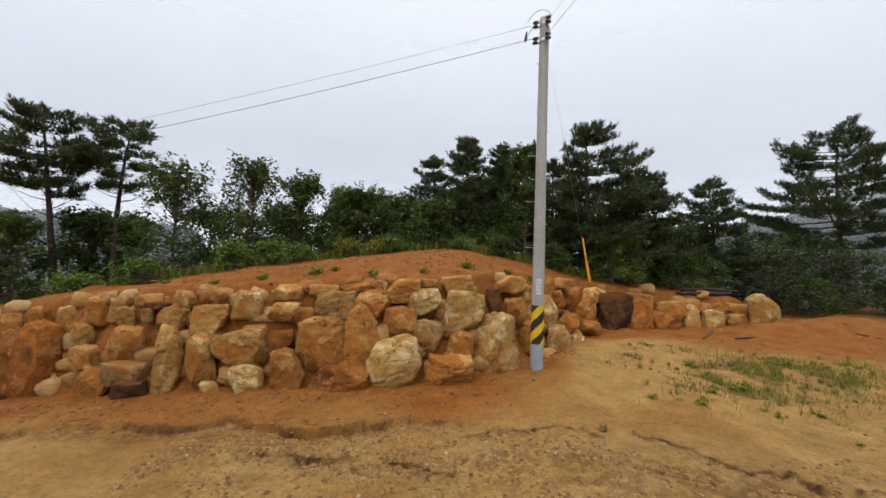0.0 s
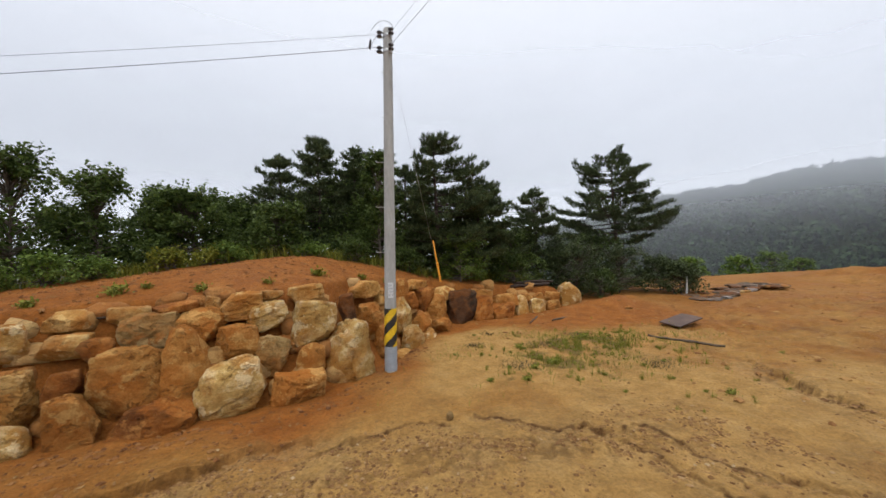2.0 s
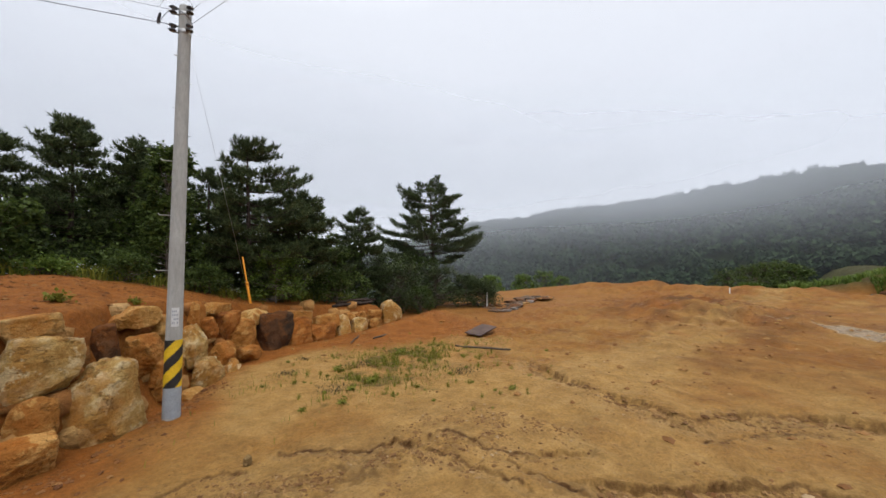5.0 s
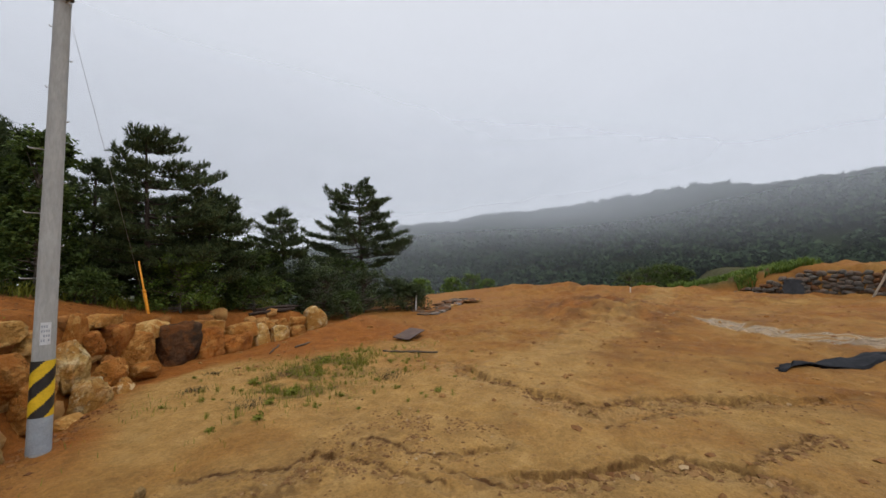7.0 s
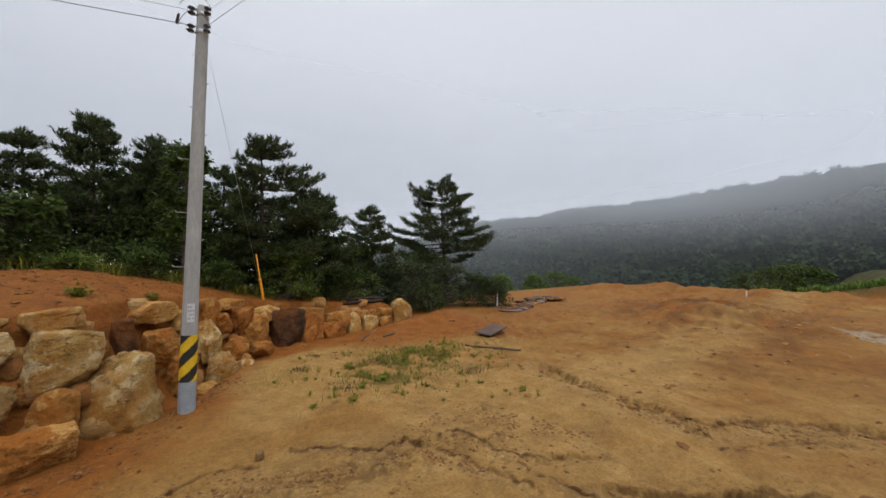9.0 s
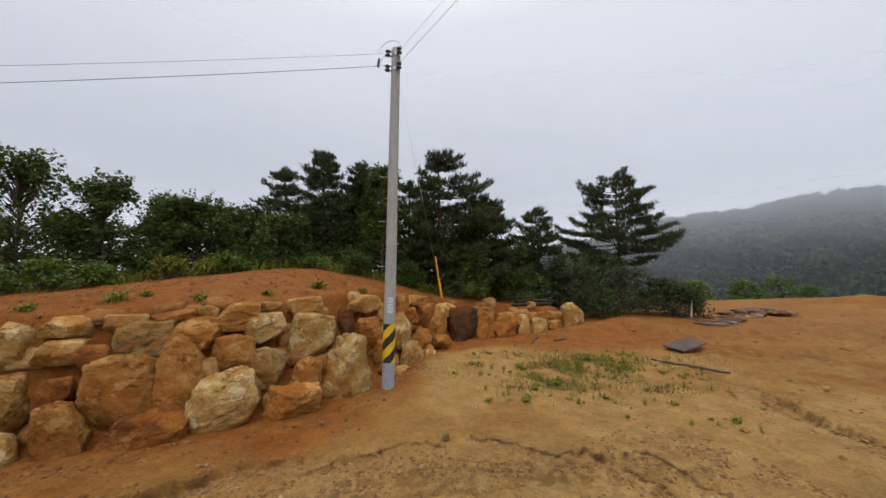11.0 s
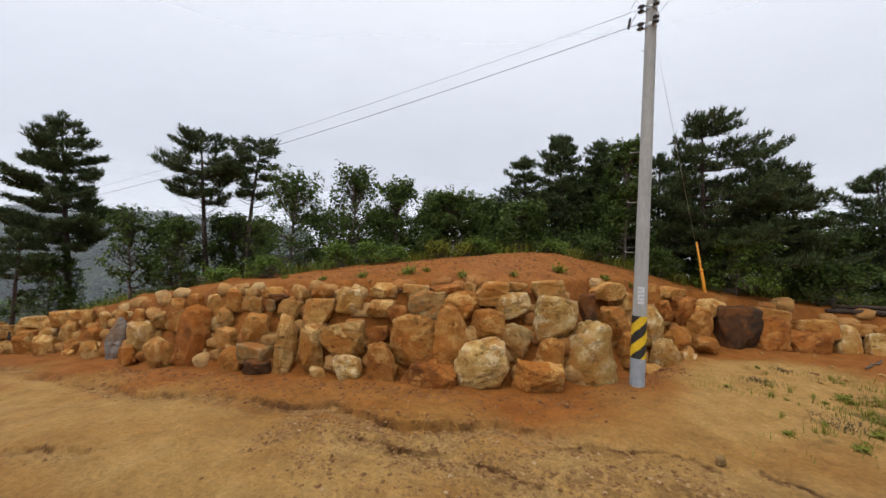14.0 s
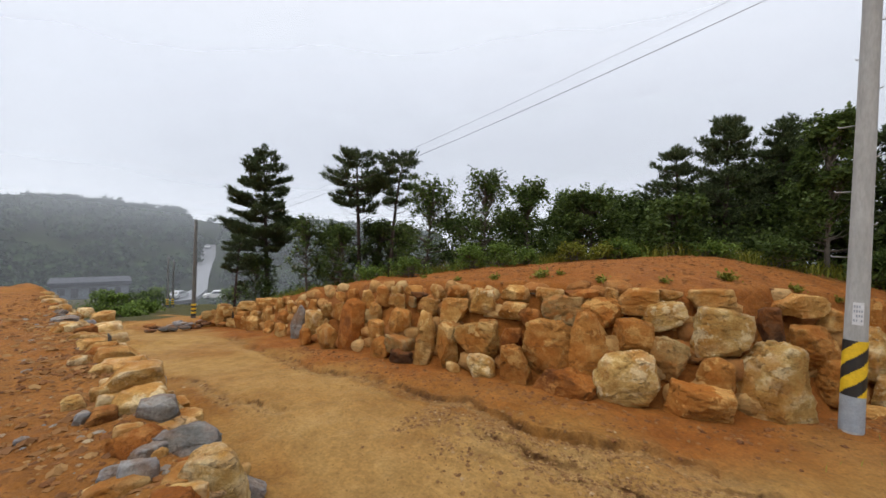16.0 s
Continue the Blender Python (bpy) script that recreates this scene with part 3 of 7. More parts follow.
    fan = np.exp(-((to_line(x, y, ((10.3, 6.9), (9.3, 5.6), (8.4, 4.3), (7.7, 3.0))) + 0.3) / 0.42) ** 2)
    silt = np.maximum(silt, 0.58 * fan * smooth((bumps(x * 1.6 + y, y * 0.8, 0.35, 80) + 0.6 * bumps(x, y, 0.12, 81) + 0.35) / 0.5))
    belt = smooth((0.75 - np.abs(y - 3.75 + 0.10 * (x - 1.0) + 0.03 * (x - 1.0) ** 2)) / 0.6) * smooth((x + 3.5) / 2.0) * smooth((5.5 - x) / 2.0)
    silt = np.maximum(silt, 0.5 * belt * smooth((bumps(x, y, 0.5, 63) + 0.5 * bumps(x, y, 0.17, 64) + 0.25) / 0.6))
    z = z + belt * (0.022 * np.abs(bumps(x, y, 0.10, 73)) + 0.016 * bumps(x, y, 0.05, 74)) * smooth(bumps(x, y, 0.5, 63) + 0.7)
    crumbs = smooth((bumps(x, y, 0.07, 75) + 0.7 * bumps(x * 0.7, y, 0.16, 76) - 0.25) / 0.4)
    cut_up = np.maximum(torn, 0.9 * belt)
    z = z + cut_up * (0.020 * crumbs + 0.012 * bumps(x, y, 0.05, 77)) * np.clip(1.6 - np.hypot(x, y) / 12.0, 0.0, 1.0)
    # painted shade between crumbs and under rut lips, mixed with damp streaks
    damp_shade = 0.42 * cut_up * (1.0 - crumbs) * smooth((bumps(x, y, 0.09, 78) + 0.6 * bumps(x, y, 0.35, 79) + 0.05) / 0.4) + 0.26 * smooth((np.hypot(x, y) - 8.0) / 5.0) * smooth((bumps(x * 0.35 + y * 0.1, y * 1.2, 1.3, 36) + 0.6 * bumps(x, y, 0.5, 37) - 0.35) / 0.5) * (y < 9.0) + 0.60 * line * np.clip(1.3 - np.hypot(x, y) / 15.0, 0.3, 1.0) + 0.20 * plot * smooth((drawn - 0.15) / 0.45) + 0.12 * smooth((x - 8.0) / 4.0) + 0.16 * smooth((bumps(x * 0.6, y, 1.9, 19) + 0.5 * bumps(x, y, 0.5, 20) - 0.55) / 0.5)
    far = np.hypot(x, y)
    green = smooth((y - np.interp(x, [-60, -20, -12, -6, 0, 6, 12, 18, 30], [14, 12.0, 11.3, 10.9, 11.2, 12.2, 14.0, 17.5, 23.0]) + 0.5 * bumps(x, y, 0.9, 21)) / 0.9)
    green = np.maximum(green, smooth((-x - 25.0 + 2 * bumps(x, y, 4.0, 22)) / 5.0) * smooth((2.0 * bumps(x, y, 3.0, 24) + np.abs(y - 9.3 + 0.36 * (x + 24.0)) - 2.2 + 0.12 * (-x - 25.0).clip(0, 30)) / 1.5) * np.where(y > np.interp(x, EDGE_X, EDGE_Y) - 0.5, 1.0, smooth((-x - 38.0) / 4.0)))
    green = np.maximum(green, smooth((far - 55.0) / 12.0))
    green = np.maximum(green, 0.85 * smooth((x - 40.8) / 1.5) * smooth((1.5 - y) / 2.5) * smooth((y + 10.5) / 3.0) * smooth((50.0 - x) / 3.0))
    patch = np.exp(-(((x - 6.0) / 2.6) ** 2 + ((y - 6.6) / 1.5) ** 2))
    green = np.maximum(green, 0.62 * smooth((patch + 0.5 * bumps(x, y, 0.6, 26) + 0.45 * bumps(x, y, 0.17, 27) - 0.80) / 0.3))
    pale = 0.12 + 0.68 * smooth((x + 1.0) / 4.0) * smooth((11.0 - x) / 5.0) + 0.75 * smooth((1.7 - np.abs(y - 3.5 + 0.1 * x)) / 1.5) * smooth((x + 2.5) / 3.0)
    # the trodden track between the wall's rut and the edging stones is paler and smoother
    rut_y = np.interp(x, [-13.0, -9.9, -7.0, -5.0, -3.5, -1.7, 0.3], [6.5, 5.65, 4.8, 4.65, 4.45, 4.4, 4.8])
    track = smooth((rut_y - 0.15 - y) / 0.3) * smooth((y - np.interp(x, EDGE_X, EDGE_Y) - 0.5) / 0.7) * smooth((1.0 - x) / 2.5)
    pale = np.maximum(pale, 0.85 * track * smooth((bumps(x * 0.6, y, 1.5, 82) + 1.1) / 0.8))
    damp_shade = damp_shade * (1.0 - 0.6 * track * (1.0 - line))
    # shade painted in mottles on the heap; redder soil on the dug-over ground behind
    damp_shade = damp_shade + 0.45 * heap * smooth((bumps(x, y, 0.5, 83) + 0.2) / 0.5)
    clay = np.maximum(clay, 0.42 * smooth((x - 13.0) / 4.0) * smooth((bumps(x * 0.7, y * 0.5, 2.6, 84) + 0.5 * bumps(x, y, 0.7, 85) + 0.5) / 0.7))
    return z, clay, silt, np.clip(damp_shade, 0, 1), green, pale


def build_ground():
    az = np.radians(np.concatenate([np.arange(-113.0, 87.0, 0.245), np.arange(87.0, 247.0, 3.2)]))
    # rows spaced to suit the camera: closer near by, where it looks down more steeply
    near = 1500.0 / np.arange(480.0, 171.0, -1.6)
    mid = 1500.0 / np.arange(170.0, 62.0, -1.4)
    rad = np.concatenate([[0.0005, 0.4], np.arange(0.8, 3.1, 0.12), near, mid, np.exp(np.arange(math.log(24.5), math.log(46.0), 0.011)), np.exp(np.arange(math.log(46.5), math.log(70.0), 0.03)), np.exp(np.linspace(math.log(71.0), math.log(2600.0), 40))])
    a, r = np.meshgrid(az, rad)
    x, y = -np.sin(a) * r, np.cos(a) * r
    z, clay, silt, damp_shade, green, pale = ground_fields(x, y)
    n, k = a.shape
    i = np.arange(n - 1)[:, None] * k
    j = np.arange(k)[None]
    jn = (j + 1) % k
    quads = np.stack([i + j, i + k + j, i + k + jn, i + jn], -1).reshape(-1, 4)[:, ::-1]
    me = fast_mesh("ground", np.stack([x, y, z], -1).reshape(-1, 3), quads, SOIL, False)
    for name, values in (("clay", clay), ("silt", silt), ("damp_shade", damp_shade), ("green", green), ("pale", pale)):
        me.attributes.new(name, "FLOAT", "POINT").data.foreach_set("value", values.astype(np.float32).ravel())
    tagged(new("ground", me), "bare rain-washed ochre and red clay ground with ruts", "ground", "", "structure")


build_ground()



# ---- the dry boulder wall ----
def rock_mesh(seed, mat, square=0.66, cuts=9, detail=3, top=1.0, lean=0.0):
    """A quarried boulder in a 1 m box: rounded, split along a few planes, ledged and cracked.
    top: its width above against below; lean: how far the head stands off sideways."""
    rng = random.Random(seed)
    bm = bmesh.new()
    bmesh.ops.create_icosphere(bm, subdivisions=detail, radius=1.0)
    planes = []
    for _ in range(cuts):
        d = Vector((rng.gauss(0, 0.7), rng.gauss(0, 0.7), rng.gauss(0, 0.6)))
        d[rng.randrange(3)] += rng.choice((-0.8, 0.8))
        d.normalize()
        planes.append((d, rng.uniform(0.60, 0.95)))
    squared = min(0.95, square * rng.uniform(0.9, 1.35))
    shift = Vector((rng.uniform(-50, 50), rng.uniform(-50, 50), rng.uniform(-50, 50)))
    bed = Vector((rng.gauss(0, 0.35), rng.gauss(0, 0.35), 1.0)).normalized()
    ledge, beds = rng.choice((0.0, 0.03, 0.05)), rng.uniform(2.2, 4.0)
    for v in bm.verts:
        c = v.co.copy()
        big = max(abs(c.x), abs(c.y), abs(c.z))
        c = c.lerp(c / big * 0.86, squared)
        c += c.normalized() * 0.10 * noise.noise(c * 1.0 + shift)
        for d, h in planes:
            over = c.dot(d) - h
            if over > 0:
                c -= d * over * 0.93
        nrm = c.normalized()
        turn = c.dot(bed) * beds + 0.9 * noise.noise(c * 1.4 + shift)
        turn -= math.floor(turn)
        groove = max(0.0, 1.0 - abs(noise.noise(c * 1.5 - shift)) / 0.07)
        c += nrm * (0.06 * noise.noise(c * 2.2 + shift) - 0.07 * abs(noise.noise(c * 3.2 + shift)) + 0.035 * noise.noise(c * 6.0 + shift) + 0.016 * noise.noise(c * 14.0 + shift) + ledge * (turn ** 3 - 0.3) - 0.045 * groove)
        c.x = c.x * (1.0 + (top - 1.0) * min(1.0, max(0.0, 0.5 + 0.55 * c.z))) + lean * c.z
        v.co = c
    lo = [min(v.co[i] for v in bm.verts) for i in range(3)]
    hi = [max(v.co[i] for v in bm.verts) for i in range(3)]
    for v in bm.verts:
        v.co = Vector([(v.co[i] - lo[i]) / (hi[i] - lo[i]) - 0.5 for i in range(3)])
    for f in bm.faces:
        f.smooth = True
    me = bpy.data.meshes.new("boulder")
    bm.to_mesh(me)
    bm.free()
    me.materials.append(mat)
    return me


boulder_wall = empty("boulder_wall", 0.0, 6.0, 0.0)
tagged(boulder_wall, "dry retaining wall of rough clay-stained sandstone boulders", "wall", "", "structure")
made_stones = [0]
STONE_WORDS = {"tan": "tan sandstone boulder", "orange": "ochre sandstone boulder smeared with clay", "pale": "pale cream sandstone boulder", "red": "rust-red stained boulder", "grey": "grey weathered boulder", "dark": "dark iron-stained boulder", "blue": "blue-grey split stone", "black": "dark broken rock"}


def boulder(x, y, z, w, d, h, yaw, look_of, parent=None, square=0.66, name="boulder", detail=None, top=None, lean=None):
    made_stones[0] += 1
    k = made_stones[0]
    rng = random.Random(k * 17 + 3)
    if parent is None:
        w, h = w * 1.10, h * 1.08
    me = rock_mesh(k * 7 + 1, STONES[look_of], square, 6 + k % 4, detail or (5 if w * h > 0.30 and -7.5 < x < 4 else 4 if w * h > 0.14 else 3), rng.uniform(0.74, 1.04) if top is None else top, rng.uniform(-0.12, 0.12) if lean is None else lean)
    ob = new(name, me)
    ob.parent = boulder_wall if parent is None else parent
    ob.matrix_world = Matrix.LocRotScale((x, y, z), Euler((radians(rng.uniform(-4, 4)), radians(rng.uniform(-5, 5)), radians(yaw + rng.uniform(-8, 8)))), (w, d, h))
    # bake the size into the mesh, so that the grain keeps its true scale
    me.transform(Matrix.Diagonal((w, d, h, 1)))
    ob.scale = (1, 1, 1)
    return tagged(ob, STONE_WORDS[look_of])


bpy.context.view_layer.update()
boulder(-17.42, 9.03, -1.29, 0.65, 0.40, 0.34, -7, "tan")
boulder(-15.70, 8.71, -1.07, 0.51, 0.32, 0.46, -11, "tan")
boulder(-16.22, 8.53, -1.60, 0.45, 0.28, 0.61, -11, "tan")
boulder(-14.68, 8.15, -1.50, 0.54, 0.36, 0.77, -11, "tan")
boulder(-13.98, 8.33, -0.88, 0.71, 0.44, 0.64, -13, "tan")
boulder(-14.94, 8.41, -1.18, 0.31, 0.19, 0.26, -11, "pale")
boulder(-13.20, 7.88, -1.18, 0.63, 0.39, 0.40, -14, "orange")
boulder(-12.83, 7.61, -1.37, 0.40, 0.25, 0.40, -14, "orange")
boulder(-11.70, 7.41, -1.08, 0.60, 0.37, 0.65, -14, "tan")
boulder(-12.17, 7.84, -0.65, 0.51, 0.32, 0.41, -14, "orange")
boulder(-12.11, 8.04, -0.31, 0.40, 0.25, 0.45, -14, "pale")
boulder(-11.15, 7.81, -0.14, 0.46, 0.28, 0.41, -14, "orange")
boulder(-10.13, 7.54, 0.03, 0.42, 0.26, 0.38, -18, "orange")
boulder(-13.39, 8.42, -0.42, 0.48, 0.30, 0.50, -14, "tan")
boulder(-10.58, 7.29, -0.66, 0.50, 0.45, 1.26, -16, "blue", square=0.5, top=0.7, lean=0.35)
boulder(-9.14, 6.90, -0.33, 0.77, 0.48, 0.75, -18, "pale", square=0.8, top=0.85, lean=0.1)
boulder(-9.33, 6.71, -0.73, 0.56, 0.35, 0.62, -18, "orange", square=0.6, top=0.5, lean=0.0)
boulder(-7.97, 6.38, -0.43, 0.70, 0.44, 0.69, -12, "tan", square=0.8, top=0.9, lean=0.0)
boulder(-8.84, 7.04, 0.11, 0.48, 0.30, 0.40, -18, "tan")
boulder(-8.04, 6.80, 0.23, 0.43, 0.26, 0.48, -12, "orange")
boulder(-7.03, 6.39, -0.00, 0.66, 0.60, 1.40, -12, "red", square=0.7, top=0.7, lean=0.0)
boulder(-7.67, 6.98, 0.68, 0.39, 0.24, 0.37, -12, "orange")
boulder(-8.30, 7.10, 0.55, 0.41, 0.25, 0.29, -14, "orange")
boulder(-6.91, 6.76, 0.67, 0.42, 0.26, 0.49, -12, "tan")
boulder(-6.27, 6.67, 0.84, 0.39, 0.24, 0.46, -10, "orange")
boulder(-6.34, 6.45, 0.47, 0.38, 0.23, 0.44, -10, "tan", square=0.2, top=0.95, lean=0.0)
boulder(-5.96, 6.13, 0.07, 0.46, 0.29, 0.62, -7, "tan")
boulder(-5.58, 5.90, -0.18, 0.49, 0.31, 0.50, -7, "orange")
boulder(-5.09, 5.92, -0.01, 0.63, 0.39, 0.38, -7, "grey")
boulder(-4.92, 5.78, -0.18, 0.59, 0.37, 0.34, -7, "dark")
boulder(-5.30, 6.19, 0.39, 0.60, 0.37, 0.66, -7, "tan", square=0.5, top=0.9, lean=0.0)
boulder(-5.70, 6.52, 0.79, 0.45, 0.28, 0.37, -7, "tan")
boulder(-5.85, 6.69, 1.02, 0.30, 0.19, 0.25, -7, "tan")
boulder(-5.23, 6.62, 1.08, 0.54, 0.33, 0.25, -7, "tan", square=0.8)
boulder(-5.06, 6.54, 1.02, 0.39, 0.24, 0.13, -7, "dark", square=0.8)
boulder(-5.20, 6.45, 0.85, 0.21, 0.13, 0.24, -7, "grey")
boulder(-4.69, 6.34, 0.81, 0.45, 0.28, 0.42, -7, "tan", square=0.8)
boulder(-4.54, 6.52, 1.14, 0.36, 0.22, 0.32, -7, "tan", square=0.8)
boulder(-4.03, 6.48, 1.20, 0.39, 0.24, 0.27, -1, "orange", square=0.8)
boulder(-3.94, 6.25, 0.83, 0.53, 0.33, 0.51, 0, "tan", square=0.6)
boulder(-3.36, 6.41, 1.07, 0.52, 0.32, 0.50, 2, "pale", square=0.7)
boulder(-2.81, 6.56, 1.30, 0.48, 0.30, 0.26, 2, "tan", square=0.8)
boulder(-2.74, 6.36, 0.98, 0.51, 0.32, 0.35, 2, "tan", square=0.7, top=0.9, lean=0.2)
boulder(-2.39, 6.33, 0.92, 0.36, 0.22, 0.32, 5, "red")
boulder(-4.57, 6.15, 0.56, 0.38, 0.24, 0.36, -7, "tan")
boulder(-4.35, 5.88, 0.14, 0.39, 0.35, 1.01, -6, "tan", square=0.6, top=0.8, lean=0.1)
boulder(-3.86, 5.89, 0.20, 0.46, 0.40, 0.87, 2, "tan", square=0.4, top=0.8, lean=-0.15)
boulder(-3.26, 6.01, 0.36, 0.79, 0.49, 0.80, 2, "tan", square=0.7, top=1.25, lean=-0.15)
boulder(-2.63, 6.07, 0.53, 0.36, 0.22, 0.43, 3, "red")
boulder(-3.07, 5.76, -0.00, 0.52, 0.32, 0.48, 2, "pale", square=0.4, top=0.9, lean=0.0)
boulder(-3.57, 5.66, -0.12, 0.29, 0.18, 0.26, 2, "tan")
boulder(-2.46, 5.84, 0.10, 0.52, 0.35, 0.75, 5, "orange", square=0.7, top=0.55, lean=0.0)
boulder(-1.98, 6.13, 0.44, 0.78, 0.49, 0.97, 8, "orange", square=0.6, top=1.3, lean=0.0)
boulder(-1.62, 5.92, 0.00, 0.92, 0.57, 0.48, 8, "red", square=0.7, top=0.7, lean=0.1)
boulder(-2.12, 6.62, 1.31, 0.50, 0.31, 0.25, 8, "tan", square=0.8)
boulder(-1.61, 6.73, 1.39, 0.59, 0.37, 0.15, 8, "red", square=0.9)
boulder(-1.87, 6.52, 1.10, 0.66, 0.41, 0.50, 8, "grey", square=0.8, top=1.0, lean=0.0)
boulder(-1.25, 6.63, 1.13, 0.66, 0.41, 0.47, 8, "orange", square=0.7, top=0.9, lean=0.0)
boulder(-1.12, 6.77, 1.40, 0.21, 0.13, 0.25, 8, "tan")
boulder(-0.72, 6.83, 1.34, 0.60, 0.37, 0.44, 11, "tan", square=0.7, top=1.0, lean=0.0)
boulder(-0.28, 7.00, 1.47, 0.35, 0.22, 0.18, 14, "tan", square=0.8)
boulder(-0.33, 6.81, 1.15, 0.59, 0.37, 0.49, 14, "pale", square=0.5, top=0.8, lean=0.0)
boulder(0.26, 7.20, 1.46, 0.59, 0.37, 0.29, 20, "tan", square=0.8)
boulder(0.41, 6.93, 0.93, 0.74, 0.46, 0.82, 21, "pale", square=0.5, top=0.85, lean=0.0)
boulder(-0.73, 6.49, 0.81, 0.56, 0.35, 0.56, 11, "orange", square=0.5, top=0.9, lean=0.0)
boulder(-1.29, 6.31, 0.58, 0.73, 0.53, 1.12, 8, "orange", square=0.5, top=0.7, lean=-0.1)
boulder(-0.22, 6.46, 0.56, 0.52, 0.32, 0.64, 14, "grey", square=0.5, top=1.2, lean=0.0)
boulder(0.35, 6.53, 0.38, 0.43, 0.27, 0.57, 21, "orange", square=0.2, top=0.95, lean=0.0)
boulder(-0.76, 6.13, 0.17, 0.88, 0.54, 0.96, 10, "pale", square=0.08, top=0.9, lean=0.12)
boulder(1.02, 6.84, 0.27, 0.81, 0.64, 1.34, 36, "pale", square=0.5, top=0.55, lean=-0.08)
boulder(0.13, 6.24, 0.01, 0.81, 0.51, 0.64, 18, "orange", square=0.8, top=0.85, lean=0.1)
# narrow dark stone standing in for a shaded crack between boulders
boulder(1.09, 7.49, 1.07, 0.32, 0.29, 0.60, 39, "dark", square=0.6)
boulder(1.48, 8.31, 1.37, 0.79, 0.49, 0.37, 46, "tan", square=0.7)
boulder(1.61, 7.88, 0.75, 0.74, 0.47, 0.67, 46, "orange", square=0.7)
boulder(2.00, 8.66, 1.15, 0.52, 0.31, 0.36, 48, "tan")
boulder(1.91, 7.80, 0.29, 0.48, 0.35, 0.70, 47, "orange")
boulder(2.54, 8.83, 0.63, 0.64, 0.48, 0.87, 49, "pale", square=0.5, top=0.85, lean=0.0)
boulder(2.81, 9.65, 1.17, 0.47, 0.32, 0.61, 49, "orange")
boulder(3.32, 10.23, 1.22, 0.76, 0.47, 0.34, 47, "tan", square=0.8)
boulder(3.06, 9.61, 0.84, 0.52, 0.31, 0.52, 49, "red")
boulder(3.57, 10.05, 0.77, 0.53, 0.42, 0.77, 45, "red", square=0.7)
boulder(3.96, 10.19, 0.46, 0.84, 0.52, 0.89, 45, "orange", square=0.3, top=0.9, lean=0.0)
boulder(4.50, 10.95, 0.86, 0.89, 0.55, 0.41, 38, "tan", square=0.7)
boulder(3.23, 9.30, 0.27, 0.73, 0.46, 0.54, 48, "orange")
boulder(4.01, 9.88, 0.05, 0.88, 0.54, 0.45, 45, "orange", square=0.4)
boulder(2.71, 8.50, 0.04, 0.72, 0.44, 0.74, 49, "pale", square=0.5, top=0.9, lean=0.0)
boulder(3.41, 9.15, -0.10, 0.61, 0.38, 0.55, 46, "pale", square=0.4, top=0.7, lean=-0.2)
boulder(2.31, 7.88, -0.12, 0.53, 0.34, 0.30, 49, "tan", square=0.4)
boulder(5.05, 10.69, 0.30, 0.88, 0.64, 1.24, 14, "dark", square=0.85, top=1.0, lean=0.0)
boulder(5.90, 11.09, 0.65, 0.88, 0.54, 0.46, 14, "tan", square=0.7)
boulder(5.79, 10.79, 0.20, 0.84, 0.52, 0.99, 14, "red", square=0.7)
boulder(6.93, 11.22, 0.45, 1.03, 0.64, 0.46, 14, "orange", square=0.8)
boulder(6.67, 10.94, 0.10, 0.90, 0.56, 0.64, 14, "red", square=0.7)
boulder(7.62, 11.18, 0.15, 0.60, 0.43, 0.86, 10, "pale", square=0.3, top=0.8, lean=0.0)
boulder(8.33, 11.23, 0.07, 0.68, 0.43, 0.73, 9, "pale", square=0.4, top=0.9, lean=0.0)
boulder(8.03, 11.41, 0.47, 0.47, 0.29, 0.30, 9, "orange")
boulder(8.53, 11.45, 0.41, 0.53, 0.32, 0.40, 9, "orange")
boulder(9.23, 11.55, 0.39, 0.68, 0.43, 0.43, 8, "orange", square=0.8)
boulder(9.13, 11.32, 0.02, 0.70, 0.43, 0.59, 9, "orange", square=0.8)
boulder(10.13, 11.55, 0.27, 0.97, 0.65, 1.25, 0, "pale", square=0.2, top=0.85, lean=0.0)
boulder(-18.12, 9.02, -1.40, 0.71, 0.47, 0.54, 28, "tan")
boulder(-17.35, 8.61, -1.80, 0.49, 0.32, 0.46, 28, "tan")
boulder(-16.43, 8.54, -1.51, 0.66, 0.50, 0.74, 25, "orange")
boulder(-16.80, 9.00, -0.99, 0.74, 0.50, 0.46, 25, "tan")
boulder(-14.55, 8.07, -1.39, 0.63, 0.55, 0.81, 25, "tan")
boulder(-15.05, 8.43, -1.09, 0.53, 0.36, 0.42, 25, "pale")
boulder(-14.61, 8.62, -0.60, 0.99, 0.58, 0.53, 24, "tan")
boulder(-19.05, 8.94, -1.78, 0.69, 0.73, 1.21, 29, "tan")
boulder(-20.01, 8.94, -2.08, 0.70, 0.64, 0.94, 33, "tan")
boulder(-23.85, 10.24, -2.94, 0.61, 0.54, 0.79, 33, "orange")

